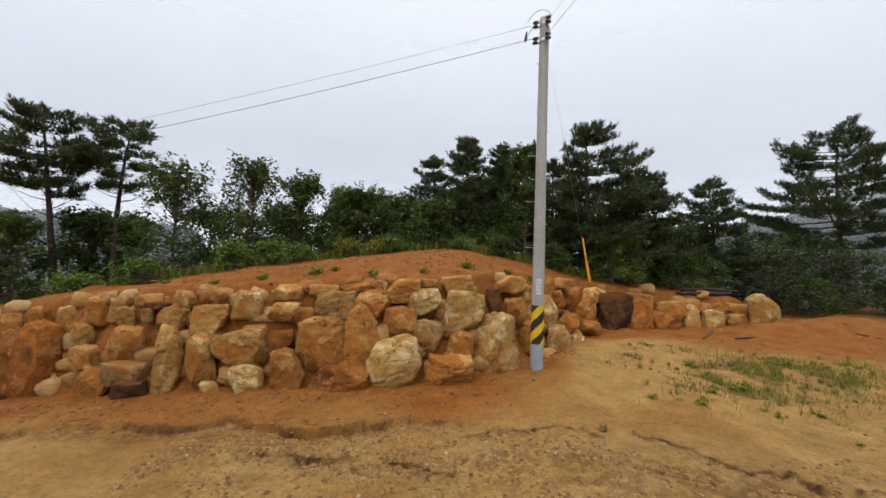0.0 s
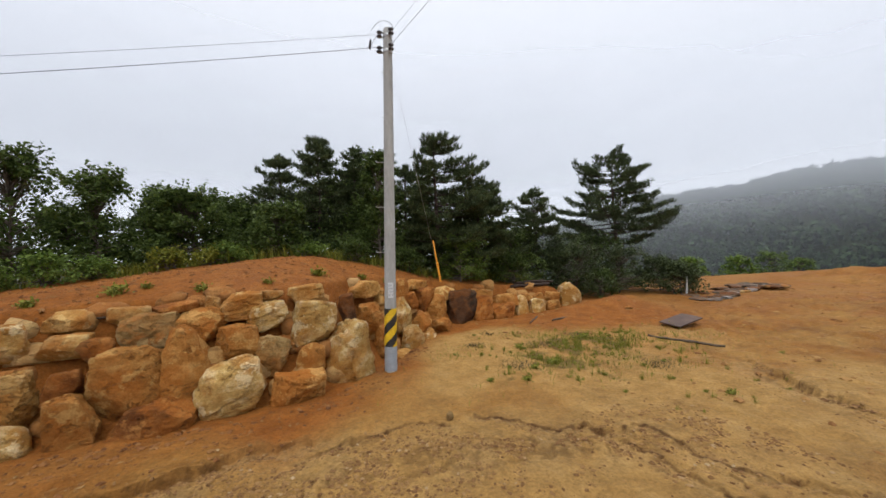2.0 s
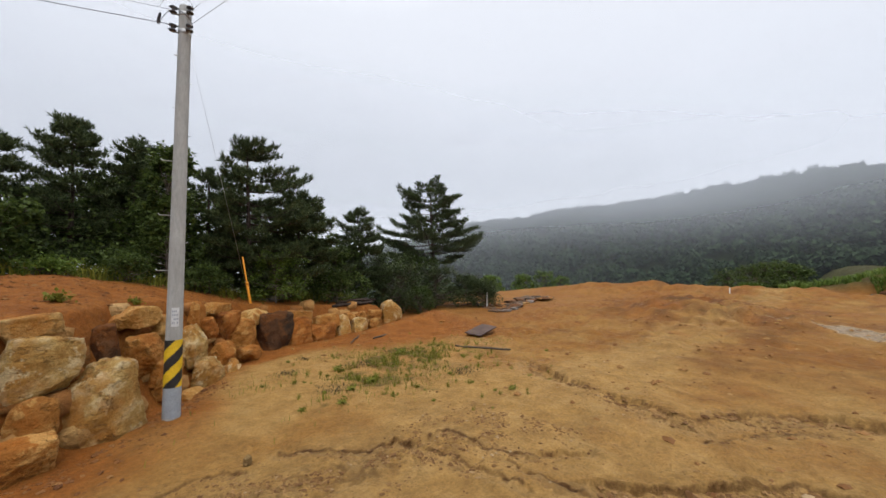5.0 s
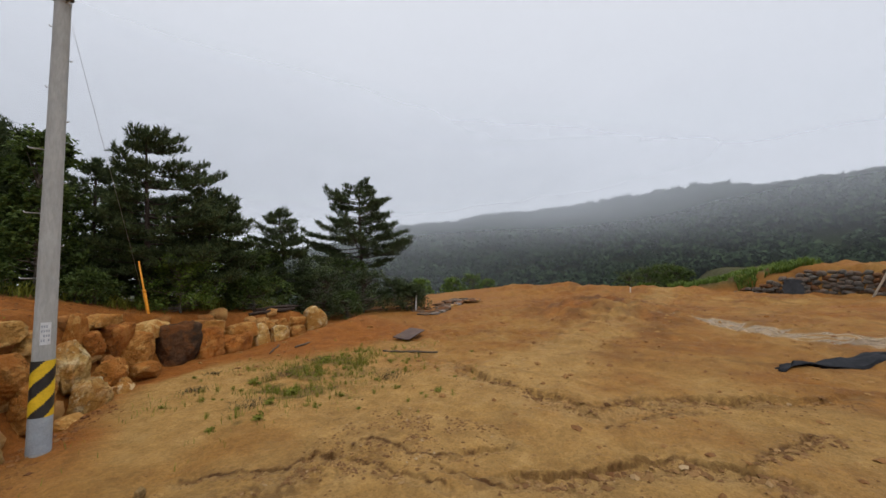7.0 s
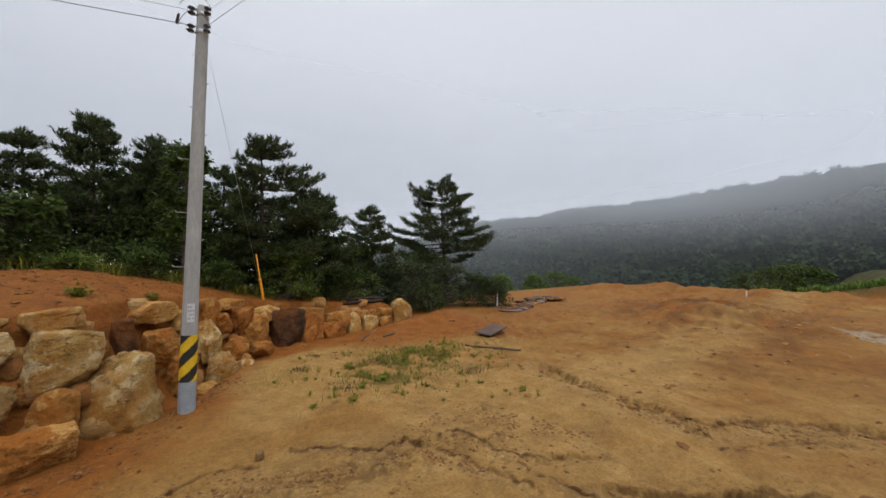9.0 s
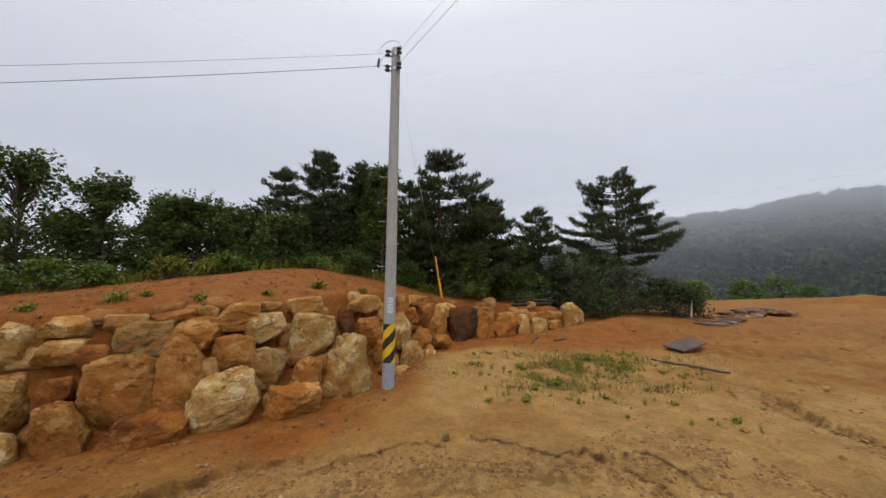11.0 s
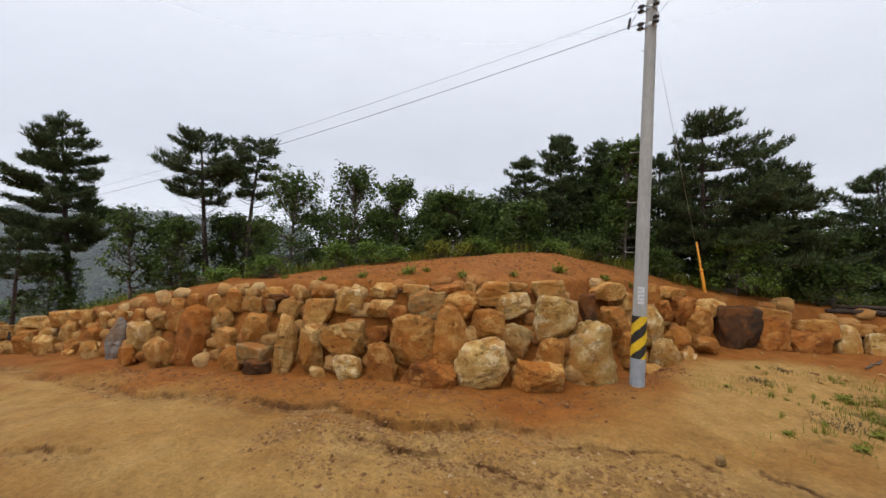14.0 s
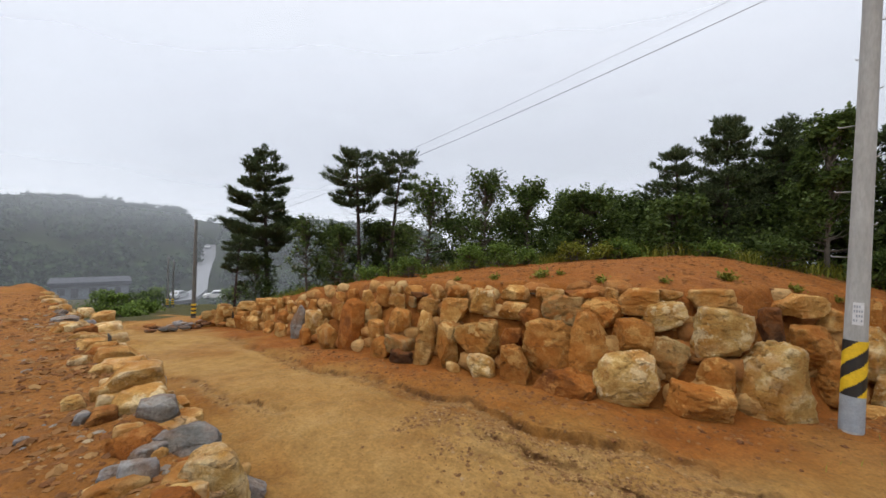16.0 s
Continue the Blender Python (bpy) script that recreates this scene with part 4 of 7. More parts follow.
# smaller stones packed into the joints, set back behind the faces of the large ones
rng_f = random.Random(77)
x_at = -19.2
while x_at < 9.0:
    yb = float(np.interp(x_at, WALL_X, WALL_Y))
    slope = float(np.interp(x_at + 0.3, WALL_X, WALL_Y) - np.interp(x_at - 0.3, WALL_X, WALL_Y)) / 0.6
    foot = float(valley(np.array([x_at]), np.array([yb]))[0])
    top = float(np.interp(x_at, TOP_X, TOP_Z))
    z_at = foot + rng_f.uniform(0.1, 0.3)
    while z_at < top + 0.02:
        size = rng_f.uniform(0.24, 0.46)
        q = (z_at - foot) * BATTER + 0.33
        x_off = x_at + rng_f.uniform(-0.15, 0.15)
        n_len = math.sqrt(1 + slope * slope)
        if rng_f.random() < 0.55:
            boulder(x_off - slope / n_len * q, float(np.interp(x_off, WALL_X, WALL_Y)) + q / n_len, z_at, size * 1.2, size, size * rng_f.uniform(0.7, 1.0), math.degrees(math.atan(slope)), rng_f.choice(("tan", "orange", "orange", "red", "red", "orange")), detail=2)
        z_at += size * rng_f.uniform(0.75, 1.1)
    x_at += 0.42

stone_edging = empty("stone_edging", -3.0, 1.3, 0.35)
tagged(stone_edging, "loose row of split stones edging the levelled plot", "edging", "", "structure")
bpy.context.view_layer.update()


def edging(x, y, z, w, d, h, yaw, look_of):
    boulder(x, y, z, w, d, h, yaw, {"grey": "blue", "tan": "pale", "orange": "tan"}.get(look_of, look_of), stone_edging, 0.7, "stone", 4 if w > 0.35 and x > -8 else 3)


edging(-13.04, 2.31, 0.18, 0.31, 0.24, 0.31, 79, "tan")
edging(-44.02, 9.41, -5.20, 1.40, 1.07, 1.35, 78, "tan")
edging(-43.09, 8.54, -5.10, 1.16, 0.89, 1.08, 79, "orange")
edging(-31.81, 7.59, -3.64, 1.39, 1.07, 1.30, 76, "orange")
edging(-28.18, 6.11, -3.20, 0.90, 0.69, 0.80, 78, "grey")
edging(-22.85, 5.54, -2.49, 1.28, 0.98, 0.75, 76, "pale")
edging(-16.11, 4.01, -1.53, 1.05, 0.81, 0.65, 76, "pale")
edging(-6.94, 1.74, 0.36, 0.58, 0.45, 0.29, 75, "orange")
edging(-7.06, 1.36, 0.38, 0.25, 0.19, 0.12, 78, "tan")
edging(-6.35, 1.67, 0.35, 0.54, 0.41, 0.26, 74, "pale")
edging(-5.41, 1.47, 0.44, 0.67, 0.52, 0.42, 74, "tan")
edging(-5.28, 1.16, 0.41, 0.18, 0.14, 0.19, 77, "orange")
edging(-4.97, 1.18, 0.42, 0.26, 0.20, 0.20, 75, "pale")
edging(-4.79, 1.39, 0.41, 0.55, 0.43, 0.32, 73, "pale")
edging(-4.36, 1.39, 0.39, 0.38, 0.29, 0.39, 71, "grey")
edging(-4.29, 1.51, 0.24, 0.47, 0.36, 0.22, 69, "orange")
edging(-4.73, 0.91, 0.41, 0.15, 0.11, 0.16, 78, "grey")
edging(-4.65, 1.03, 0.42, 0.25, 0.19, 0.18, 76, "red")
edging(-4.00, 1.05, 0.43, 0.22, 0.17, 0.20, 74, "orange")
edging(-3.61, 1.30, 0.36, 0.59, 0.45, 0.36, 68, "grey")
edging(-3.50, 1.10, 0.42, 0.12, 0.09, 0.12, 71, "orange")
edging(-3.26, 1.29, 0.30, 0.46, 0.35, 0.21, 67, "red")
edging(-3.00, 1.27, 0.34, 0.51, 0.39, 0.51, 65, "tan")
edging(-3.11, 1.61, -0.01, 0.29, 0.22, 0.30, 61, "grey")
edging(-3.43, 0.81, 0.42, 0.22, 0.17, 0.14, 75, "grey")
edging(-3.31, 0.91, 0.44, 0.25, 0.19, 0.24, 73, "grey")
edging(-4.64, 0.52, 0.40, 0.10, 0.08, 0.08, 82, "grey")
edging(-5.26, 0.95, 0.41, 0.19, 0.15, 0.16, 79, "orange")
edging(-5.01, 1.45, 0.36, 0.13, 0.10, 0.12, 73, "tan")
edging(-4.29, 0.66, 0.40, 0.10, 0.08, 0.07, 80, "orange")
edging(-3.40, 0.65, 0.41, 0.06, 0.05, 0.06, 77, "pale")
# the flatter stones and rubble packed between them
rng_e = random.Random(31)
for i in range(120):
    t = (i + rng_e.random()) / 120
    x = -2.4 - 17.4 * t ** 1.25
    y = float(np.interp(x, EDGE_X, EDGE_Y)) - 0.20 + rng_e.gauss(0, 0.17)
    w = rng_e.uniform(0.16, 0.42)
    h = w * rng_e.uniform(0.35, 0.6)
    edging(x, y, height(x, y) + h * 0.22, w, w * rng_e.uniform(0.6, 0.9), h, rng_e.uniform(40, 110), rng_e.choice(("tan", "orange", "pale", "grey", "tan", "orange", "red")))

slate_pile = empty("slate_pile", -20.3, 8.1, height(-20.3, 8.1))
tagged(slate_pile, "heap of dark broken slate at the track's edge", "stone heap")
bpy.context.view_layer.update()
rng_p = random.Random(15)
for i in range(36):
    x, y = -20.2 + rng_p.gauss(0, 1.15), 7.9 + rng_p.gauss(0, 0.75)
    w = rng_p.uniform(0.3, 0.7)
    boulder(x, y, height(x, y) + 0.1 + 0.1 * (i % 3), w, w * 0.7, w * 0.32, rng_p.uniform(0, 180), ("black", "blue", "dark", "red")[i % 4], slate_pile, 0.6, "slab", 2)



# ---- the concrete power pole ----
POLE = (1.75, 6.66, 0.0)
POLE_TOP = 6.38


def lathe(profile, sides=24):
    """Verts and tris of a turned shape; profile: (radius, z)."""
    return tube([(0, 0, z) for _, z in profile], [r for r, _ in profile], sides)


def ring_tube(points, r, sides=6):
    return tube(points, [r] * len(points), sides)


def pole_radius(z):
    return 0.113 - 0.032 * z / POLE_TOP


def sleeve(z0, z1, lift, stripes=None):
    """A sheet wrapped round the pole; stripes: number of black bands that climb round it."""
    rows, sides = 40, 72
    zz = np.linspace(z0, z1, rows)
    a = np.arange(sides) * 2 * np.pi / sides
    verts = np.array([((pole_radius(z) + lift) * math.cos(t), (pole_radius(z) + lift) * math.sin(t), z) for z in zz for t in a])
    i, j = np.meshgrid(np.arange(rows - 1), np.arange(sides), indexing="ij")
    k = (j + 1) % sides
    quads = np.stack([i * sides + j, i * sides + k, (i + 1) * sides + k, (i + 1) * sides + j], -1).reshape(-1, 4)
    index = None
    if stripes:
        zc = (z0 + (i + 0.5) * (z1 - z0) / (rows - 1)).ravel()
        ac = ((j + 0.5) * 2 * np.pi / sides).ravel()
        turn = np.mod(ac / (2 * np.pi) * 2 - (zc - z0) / (z1 - z0) * stripes, 1.0)
        index = (turn < 0.5).astype(int)
    return verts, quads, index


def build_pole():
    pole = empty("power_pole", *POLE)
    tagged(pole, "tall tapered grey concrete power pole with a striped warning band", "power pole")
    prof = [(0.114, -0.5)] + [(pole_radius(z), z) for z in np.linspace(0, POLE_TOP - 0.02, 24)] + [(pole_radius(POLE_TOP) - 0.012, POLE_TOP)]
    child("shaft", bars("shaft", [lathe(prof, 32)], CONCRETE), pole)
    v, q, _ = sleeve(0.02, 0.46, 0.004)
    child("lower_sleeve", fast_mesh("lower_sleeve", v, q, GREY_SHEET, False), pole, "smooth blue-grey protective sheet")
    v, q, index = sleeve(0.46, 1.16, 0.006, 2.0)
    child("warning_band", fast_mesh("warning_band", v, q, [YELLOW, BLACK], False, index), pole, "yellow and black diagonal warning band")
    # the sticker with writing that cannot be read: rows of plain bars
    bm = bmesh.new()
    rr = pole_radius(1.5) + 0.004
    face = math.atan2(-POLE[1], -POLE[0]) + 0.1
    for zi in range(2):
        for ai in range(6):
            a0, a1 = face - 0.45 + ai * 0.15, face - 0.45 + (ai + 1) * 0.15
            z0, z1 = 1.36 + zi * 0.14, 1.36 + (zi + 1) * 0.14
            bm.faces.new([bm.verts.new((rr * math.cos(t), rr * math.sin(t), z)) for t, z in ((a0, z0), (a1, z0), (a1, z1), (a0, z1))])
    sticker = part("sticker", bm, STICKER, pole, "worn pale identification sticker")
    for row in range(4):
        for c in range(4):
            if (row * 3 + c * 5) % 7 == 3:
                continue
            bm = bmesh.new()
            a0 = face - 0.36 + c * 0.19
            z0 = 1.40 + row * 0.058
            bm.faces.new([bm.verts.new(((rr + 0.003) * math.cos(t), (rr + 0.003) * math.sin(t), z)) for t, z in ((a0, z0), (a0 + 0.12, z0), (a0 + 0.12, z0 + 0.03), (a0, z0 + 0.03))])
            part("writing_bar", bm, GREY_SHEET, sticker)
    # step bolts, alternately on two sides
    for i in range(9):
        z = 2.2 + 0.42 * i
        a = radians(-20 if i % 2 else 160)
        r0 = pole_radius(z) - 0.01
        d = Vector((math.cos(a), math.sin(a), 0.0))
        long = 0.15 if i in (0, 2, 4) else 0.03
        pts = [d * r0 + Vector((0, 0, z)), d * (r0 + long) + Vector((0, 0, z)), d * (r0 + long + 0.01) + Vector((0, 0, z + 0.02))]
        child("step_bolt", bars("step_bolt", [ring_tube(pts, 0.009)], STEEL), pole)
    # clamp bands near the top, with strain insulators either side
    for z in (POLE_TOP - 0.15, POLE_TOP - 0.44):
        r = pole_radius(z) + 0.006
        child("clamp_band", bars("clamp_band", [tube([(0, 0, z - 0.035), (0, 0, z - 0.03), (0, 0, z + 0.03), (0, 0, z + 0.035)], [r - 0.004, r, r, r - 0.004], 24)], STEEL), pole)
    for z, level in ((POLE_TOP - 0.12, 0), (POLE_TOP - 0.41, 1)):
        for a in WIRE_WAYS:
            d = Vector((math.cos(a), math.sin(a), 0.0))
            r0 = pole_radius(z)
            holder = child("insulator_bracket", bars("insulator_bracket", [ring_tube([d * (r0 - 0.01) + Vector((0, 0, z + 0.05)), d * (r0 + 0.07) + Vector((0, 0, z + 0.05)), d * (r0 + 0.13) + Vector((0, 0, z + 0.03))], 0.012), ring_tube([d * (r0 - 0.01) + Vector((0, 0, z - 0.05)), d * (r0 + 0.07) + Vector((0, 0, z - 0.05)), d * (r0 + 0.13) + Vector((0, 0, z - 0.03))], 0.012), ring_tube([d * (r0 + 0.07) + Vector((0, 0, z - 0.07)), d * (r0 + 0.07) + Vector((0, 0, z + 0.07))], 0.009)], STEEL), pole)
            prof = [(0.022, -0.055), (0.048, -0.05), (0.05, -0.03), (0.026, -0.012), (0.026, 0.012), (0.05, 0.03), (0.048, 0.05), (0.022, 0.055)]
            v, q = tube([(d * (r0 + 0.07)) + Vector((0, 0, z + h)) for _, h in prof], [rr2 for rr2, _ in prof], 16)
            child("insulator", bars("insulator", [(v, q)], DARK_STEEL), holder, "glazed spool insulator")
    # jumpers looping over from one side to the other
    for z, up, out in ((POLE_TOP - 0.12, 0.17, 0.03), (POLE_TOP - 0.41, 0.16, 0.15)):
        d0, d1 = [Vector((math.cos(a), math.sin(a), 0.0)) for a in WIRE_WAYS]
        side = Vector((-0.3, -1.0, 0)) * out
        pts = []
        for k in range(17):
            t = k / 16
            p = (d0 * 0.32) * (1 - t) + (d1 * 0.25) * t + side * math.sin(math.pi * t)
            pts.append(p + Vector((0, 0, z + up * math.sin(math.pi * t) ** 0.5 - 0.02 * (1 - t))))
        child("jumper_wire", bars("jumper_wire", [ring_tube(pts, 0.0045)], WIRE), pole)
    for z in (POLE_TOP - 0.40,):
        d0 = Vector((math.cos(WIRE_WAYS[0]), math.sin(WIRE_WAYS[0]), 0.0))
        a, b = d0 * 0.27 + Vector((-0.05, -0.05, z + 0.14)), d0 * 0.34 + Vector((0, 0, z - 0.02))
        child("connector", bars("connector", [tube([a, a.lerp(b, 0.2), a.lerp(b, 0.8), b], [0.008, 0.02, 0.02, 0.008], 10)], DARK_STEEL), pole)


FAR_POLE = (-28.9, 11.75)
BACK_POLE = (8.2, -28.0, 7.4)
WIRE_WAYS = [math.atan2(FAR_POLE[1] - POLE[1], FAR_POLE[0] - POLE[0]), math.atan2(BACK_POLE[1] - POLE[1], BACK_POLE[0] - POLE[0])]


def hung(a, b, sag, n=40):
    a, b = Vector(a), Vector(b)
    return [a.lerp(b, i / n) - Vector((0, 0, 4 * sag * (i / n) * (1 - i / n))) for i in range(n + 1)]


build_pole()
for level, (drop, near_z, far_z, sag) in enumerate(((0.12, 6.252, 2.75, 0.50), (0.41, 6.014, 2.62, 0.595))):
    ends = []
    for a in WIRE_WAYS:
        ends.append((POLE[0] + 0.20 * math.cos(a), POLE[1] + 0.20 * math.sin(a), near_z))
    thick = 0.003 if level == 0 else 0.005
    tagged(new("power_line", bars("power_line", [ring_tube(hung(ends[0], (FAR_POLE[0] + 0.2, FAR_POLE[1] + 0.3, far_z), sag), thick)], WIRE)), "thin dark overhead wire strung between two poles", "power line", "overhead wires")
    tagged(new("power_line", bars("power_line", [ring_tube(hung(ends[1], (BACK_POLE[0], BACK_POLE[1], BACK_POLE[2] - drop), 0.3), thick * 0.7)], WIRE)), "thin dark overhead wire running on from the pole", "power line", "overhead wires")


GUY_X, GUY_Y = 4.72, 11.7


def build_guy():
    foot = Vector((GUY_X, GUY_Y, height(GUY_X, GUY_Y)))
    head = Vector((POLE[0] + 0.08, POLE[1] + 0.05, 5.80))
    guy = empty("guy_wire", *foot)
    tagged(guy, "steel guy wire with an orange plastic guard at its foot", "guy wire")
    way = head - foot
    child("strand", bars("strand", [ring_tube([Vector((0, 0, -0.1)), way * 0.3, way * 0.6, way], 0.003)], STEEL), guy)
    # the guard leans out along its rod
    tilt = Vector((-0.17, 0.03, 1.0)).normalized()
    child("guard", bars("guard", [tube([tilt * s for s in (-0.1, 0.0, 0.58, 0.60, 0.64, 1.45)], [0.042, 0.042, 0.040, 0.030, 0.024, 0.020], 14)], ORANGE), guy, "orange plastic guard tube")
    child("clamp", bars("clamp", [tube([tilt * 0.60, tilt * 0.68], [0.046, 0.046], 12)], ORANGE), guy)


build_guy()



# ---- trees and bushes ----
def needle_shoots(rng, at, way, shoot, long, wide, count):
    """Bottle-brush shoots: needles set all along short twigs that start at points and run along ways."""
    n = len(at)
    way = way / (np.linalg.norm(way, axis=1)[:, None] + 1e-9)
    s = rng.uniform(0.0, 1.0, (n, count, 1))
    d = way[:, None] * (0.55 + 0.75 * s) + rng.normal(0, 0.55, (n, count, 3))
    d /= np.linalg.norm(d, axis=2)[..., None] + 1e-9
    side = np.cross(d, rng.normal(0, 1, (n, count, 3)))
    side /= np.linalg.norm(side, axis=2)[..., None] + 1e-9
    root = at[:, None] + way[:, None] * s * (shoot * rng.uniform(0.6, 1.25, (n, 1)))[:, None]
    a, b = root - side * wide / 2, root + side * wide / 2
    c = root + d * long * rng.uniform(0.7, 1.15, (n, count, 1))
    verts = np.stack([a, b, c], 2).reshape(-1, 3)
    return verts, np.arange(len(verts)).reshape(-1, 3)


def leaf_quads(rng, at, size, droop=0.3):
    n = len(at)
    d = rng.normal(0, 1, (n, 3))
    d[:, 2] = d[:, 2] * 0.6 - droop
    d /= np.linalg.norm(d, axis=1)[:, None] + 1e-9
    up = rng.normal(0, 0.55, (n, 3)) + np.array([0, 0, 1.0])
    side = np.cross(d, up)
    side /= np.linalg.norm(side, axis=1)[:, None] + 1e-9
    s = size * rng.uniform(0.65, 1.3, (n, 1))
    fold = np.cross(side, d) * s * 0.1
    a, b, c, e = at, at + d * s * 0.5 + side * s * 0.33 + fold, at + d * s, at + d * s * 0.5 - side * s * 0.33 + fold
    verts = np.stack([a, b, c, e], 1).reshape(-1, 3)
    return verts, np.arange(len(verts)).reshape(-1, 4)


def pine(x, y, tall, reach, bare, seed, lean=0.0, crown="cone", words="red pine with dark green layered needles", spread=(1.0, 1.0), tufts=1.0):
    """A pine: tall metres high, bare up to that share of its height; lean: metres the top stands off along x."""
    rng = np.random.default_rng(seed)
    tree = empty("pine_tree", x, y, height(x, y) - 0.05)
    tagged(tree, words, "tree", "pines behind the wall")
    t = np.linspace(0, 1, 16)
    wig = np.cumsum(np.cumsum(rng.normal(0, 0.006, (16, 2)), axis=0), axis=0) * tall / 6
    trunk = np.stack([lean * (t ** 1.4) + wig[:, 0], wig[:, 1], t * tall], 1)
    thick = 0.013 * tall + 0.02
    wood = [tube(trunk, thick * (1 - t) ** 0.8 + 0.010, 9)]
    spots, ways = [], []
    up = np.array([0, 0, 1.0])
    size = (tall / 6) ** 0.5
    z = bare * tall
    while z < tall * 0.97:
        u = (z / tall - bare) / (1 - bare)
        if crown == "cone":
            span_r = reach * (0.75 + 0.25 * min(1.0, (u + 0.05) / 0.2)) * (1 - 0.93 * u) ** 0.7
        elif crown == "flat":
            span_r = reach * (0.62 + 0.6 * u) * (1 - max(0.0, u - 0.5) / 0.5) ** 0.6
        else:
            span_r = reach * 1.12 * min(1.0, (u + 0.15) / 0.32) ** 0.5 * (1 - u) ** 0.55
        span_r = max(span_r, 0.10 * reach)
        limbs = int(rng.integers(5, 8) if crown == "cone" else rng.integers(4, 7))
        turn = rng.uniform(0, 6.28)
        for k in range(limbs):
            a = turn + k * 6.283 / limbs + rng.normal(0, 0.28)
            if u > 0.1 and rng.uniform() < (0.26 if crown == "flat" else 0.12):
                continue
            long = span_r * (rng.uniform(0.35, 1.02) if crown == "flat" else rng.uniform(0.5, 1.12)) * (spread[0] if math.cos(a) < 0 else spread[1])
            root = np.array([np.interp(z, trunk[:, 2], trunk[:, 0]), np.interp(z, trunk[:, 2], trunk[:, 1]), z + rng.uniform(-0.14, 0.14) * size])
            lift = min((0.03 if crown == "flat" else 0.04) + 0.22 * u + rng.normal(0, 0.09), 0.6 * (tall - z) / max(long, 0.1))
            s = np.linspace(0, 1, 7)
            out = np.array([math.cos(a), math.sin(a), 0])
            cross = np.array([-math.sin(a), math.cos(a), 0])
            limb = root + out * (s * long)[:, None] + up * (long * (lift * s - 0.26 * s * (1 - s) + 0.06 * s ** 3))[:, None]
            limb += cross * (0.12 * long * rng.normal() * s ** 2)[:, None] + rng.normal(0, 0.018, limb.shape) * long * s[:, None]
            if long > 0.2:
                wood.append(tube(limb, (0.007 + 0.010 * long) * (1 - s * 0.85), 5, False))
            # side twigs in a flat spray, each ending in upturned shoots
            twigs = int(4 + 5.5 * long * tufts)
            start = 0.22 if crown == "cone" else 0.34
            for q in range(twigs):
                f = min(1.0, start + (1.0 - start) * (q + rng.uniform(0.3, 1.0)) / twigs)
                c = np.array([np.interp(f, s, limb[:, i]) for i in range(3)])
                way = out * rng.uniform(0.35, 1.0) + cross * (1 if q % 2 else -1) * rng.uniform(0.4, 1.3) * (1.15 - 0.7 * f) + up * rng.uniform(-0.05, 0.18)
                way /= np.linalg.norm(way)
                ln = (0.14 * size + 0.42 * long * (1.0 - f) ** 0.7 * rng.uniform(0.5, 1.0))
                tip = c + way * ln
                if ln > 0.25:
                    wood.append(tube([c, tip], [0.008, 0.004], 3, False))
                m = int(3 + 7.5 * ln * tufts)
                g = np.linspace(0.25, 1.0, m)[:, None]
                spots.append(c + way * ln * g + rng.normal(0, 0.02, (m, 3)))
                ways.append(way * 0.45 + up * (0.70 + 0.3 * u) + rng.normal(0, 0.34, (m, 3)))
        z += rng.uniform(0.30, 0.58) * size * (1.0 if crown == "cone" else 0.85 if crown == "round" else 0.62) / tufts ** 0.5
    # the leading shoot with its rings of upturned candles
    for ring, (below, arm) in enumerate(((0.0, 0.0), (0.16, 0.14), (0.36, 0.26), (0.58, 0.38))):
        for k in range(1 if ring == 0 else 5):
            a = k * 1.257 + ring * 0.6 + rng.normal(0, 0.2)
            base = trunk[-1] - up * below * size
            tip = base + (np.array([math.cos(a), math.sin(a), 0]) + up * 0.55) * arm * size * rng.uniform(0.7, 1.2)
            if ring:
                wood.append(tube([base, tip], [0.008, 0.004], 3, False))
            spots.append(base + (tip - base) * np.linspace(0.3, 1.0, 4)[:, None])
            ways.append(np.tile((tip - base) * 0.5 + up * 0.5, (4, 1)) + rng.normal(0, 0.22, (4, 3)))
    # dead limbs below the crown
    for _ in range(int(2 + bare * (62 if crown == "flat" else 26))):
        z0 = rng.uniform(0.25, 1.0) * bare * tall
        a = rng.uniform(0, 6.28)
        long = reach * rng.uniform(0.25, 0.85)
        s = np.linspace(0, 1, 5)
        root = np.array([np.interp(z0, trunk[:, 2], trunk[:, 0]), np.interp(z0, trunk[:, 2], trunk[:, 1]), z0])
        limb = root + np.array([math.cos(a), math.sin(a), 0.12]) * (s * long)[:, None] + rng.normal(0, 0.05, (5, 3)) * s[:, None]
        limb[:, 2] += 0.35 * long * s ** 2
        wood.append(tube(limb, 0.016 * (1 - 0.8 * s), 4, False))
    child("trunk", bars("trunk", wood, PINE_BARK), tree)
    v, f = needle_shoots(rng, np.concatenate(spots), np.concatenate(ways), 0.17 * size, 0.135, 0.030, 9)
    child("crown", fast_mesh("crown", v, f, NEEDLES), tree)
    return tree


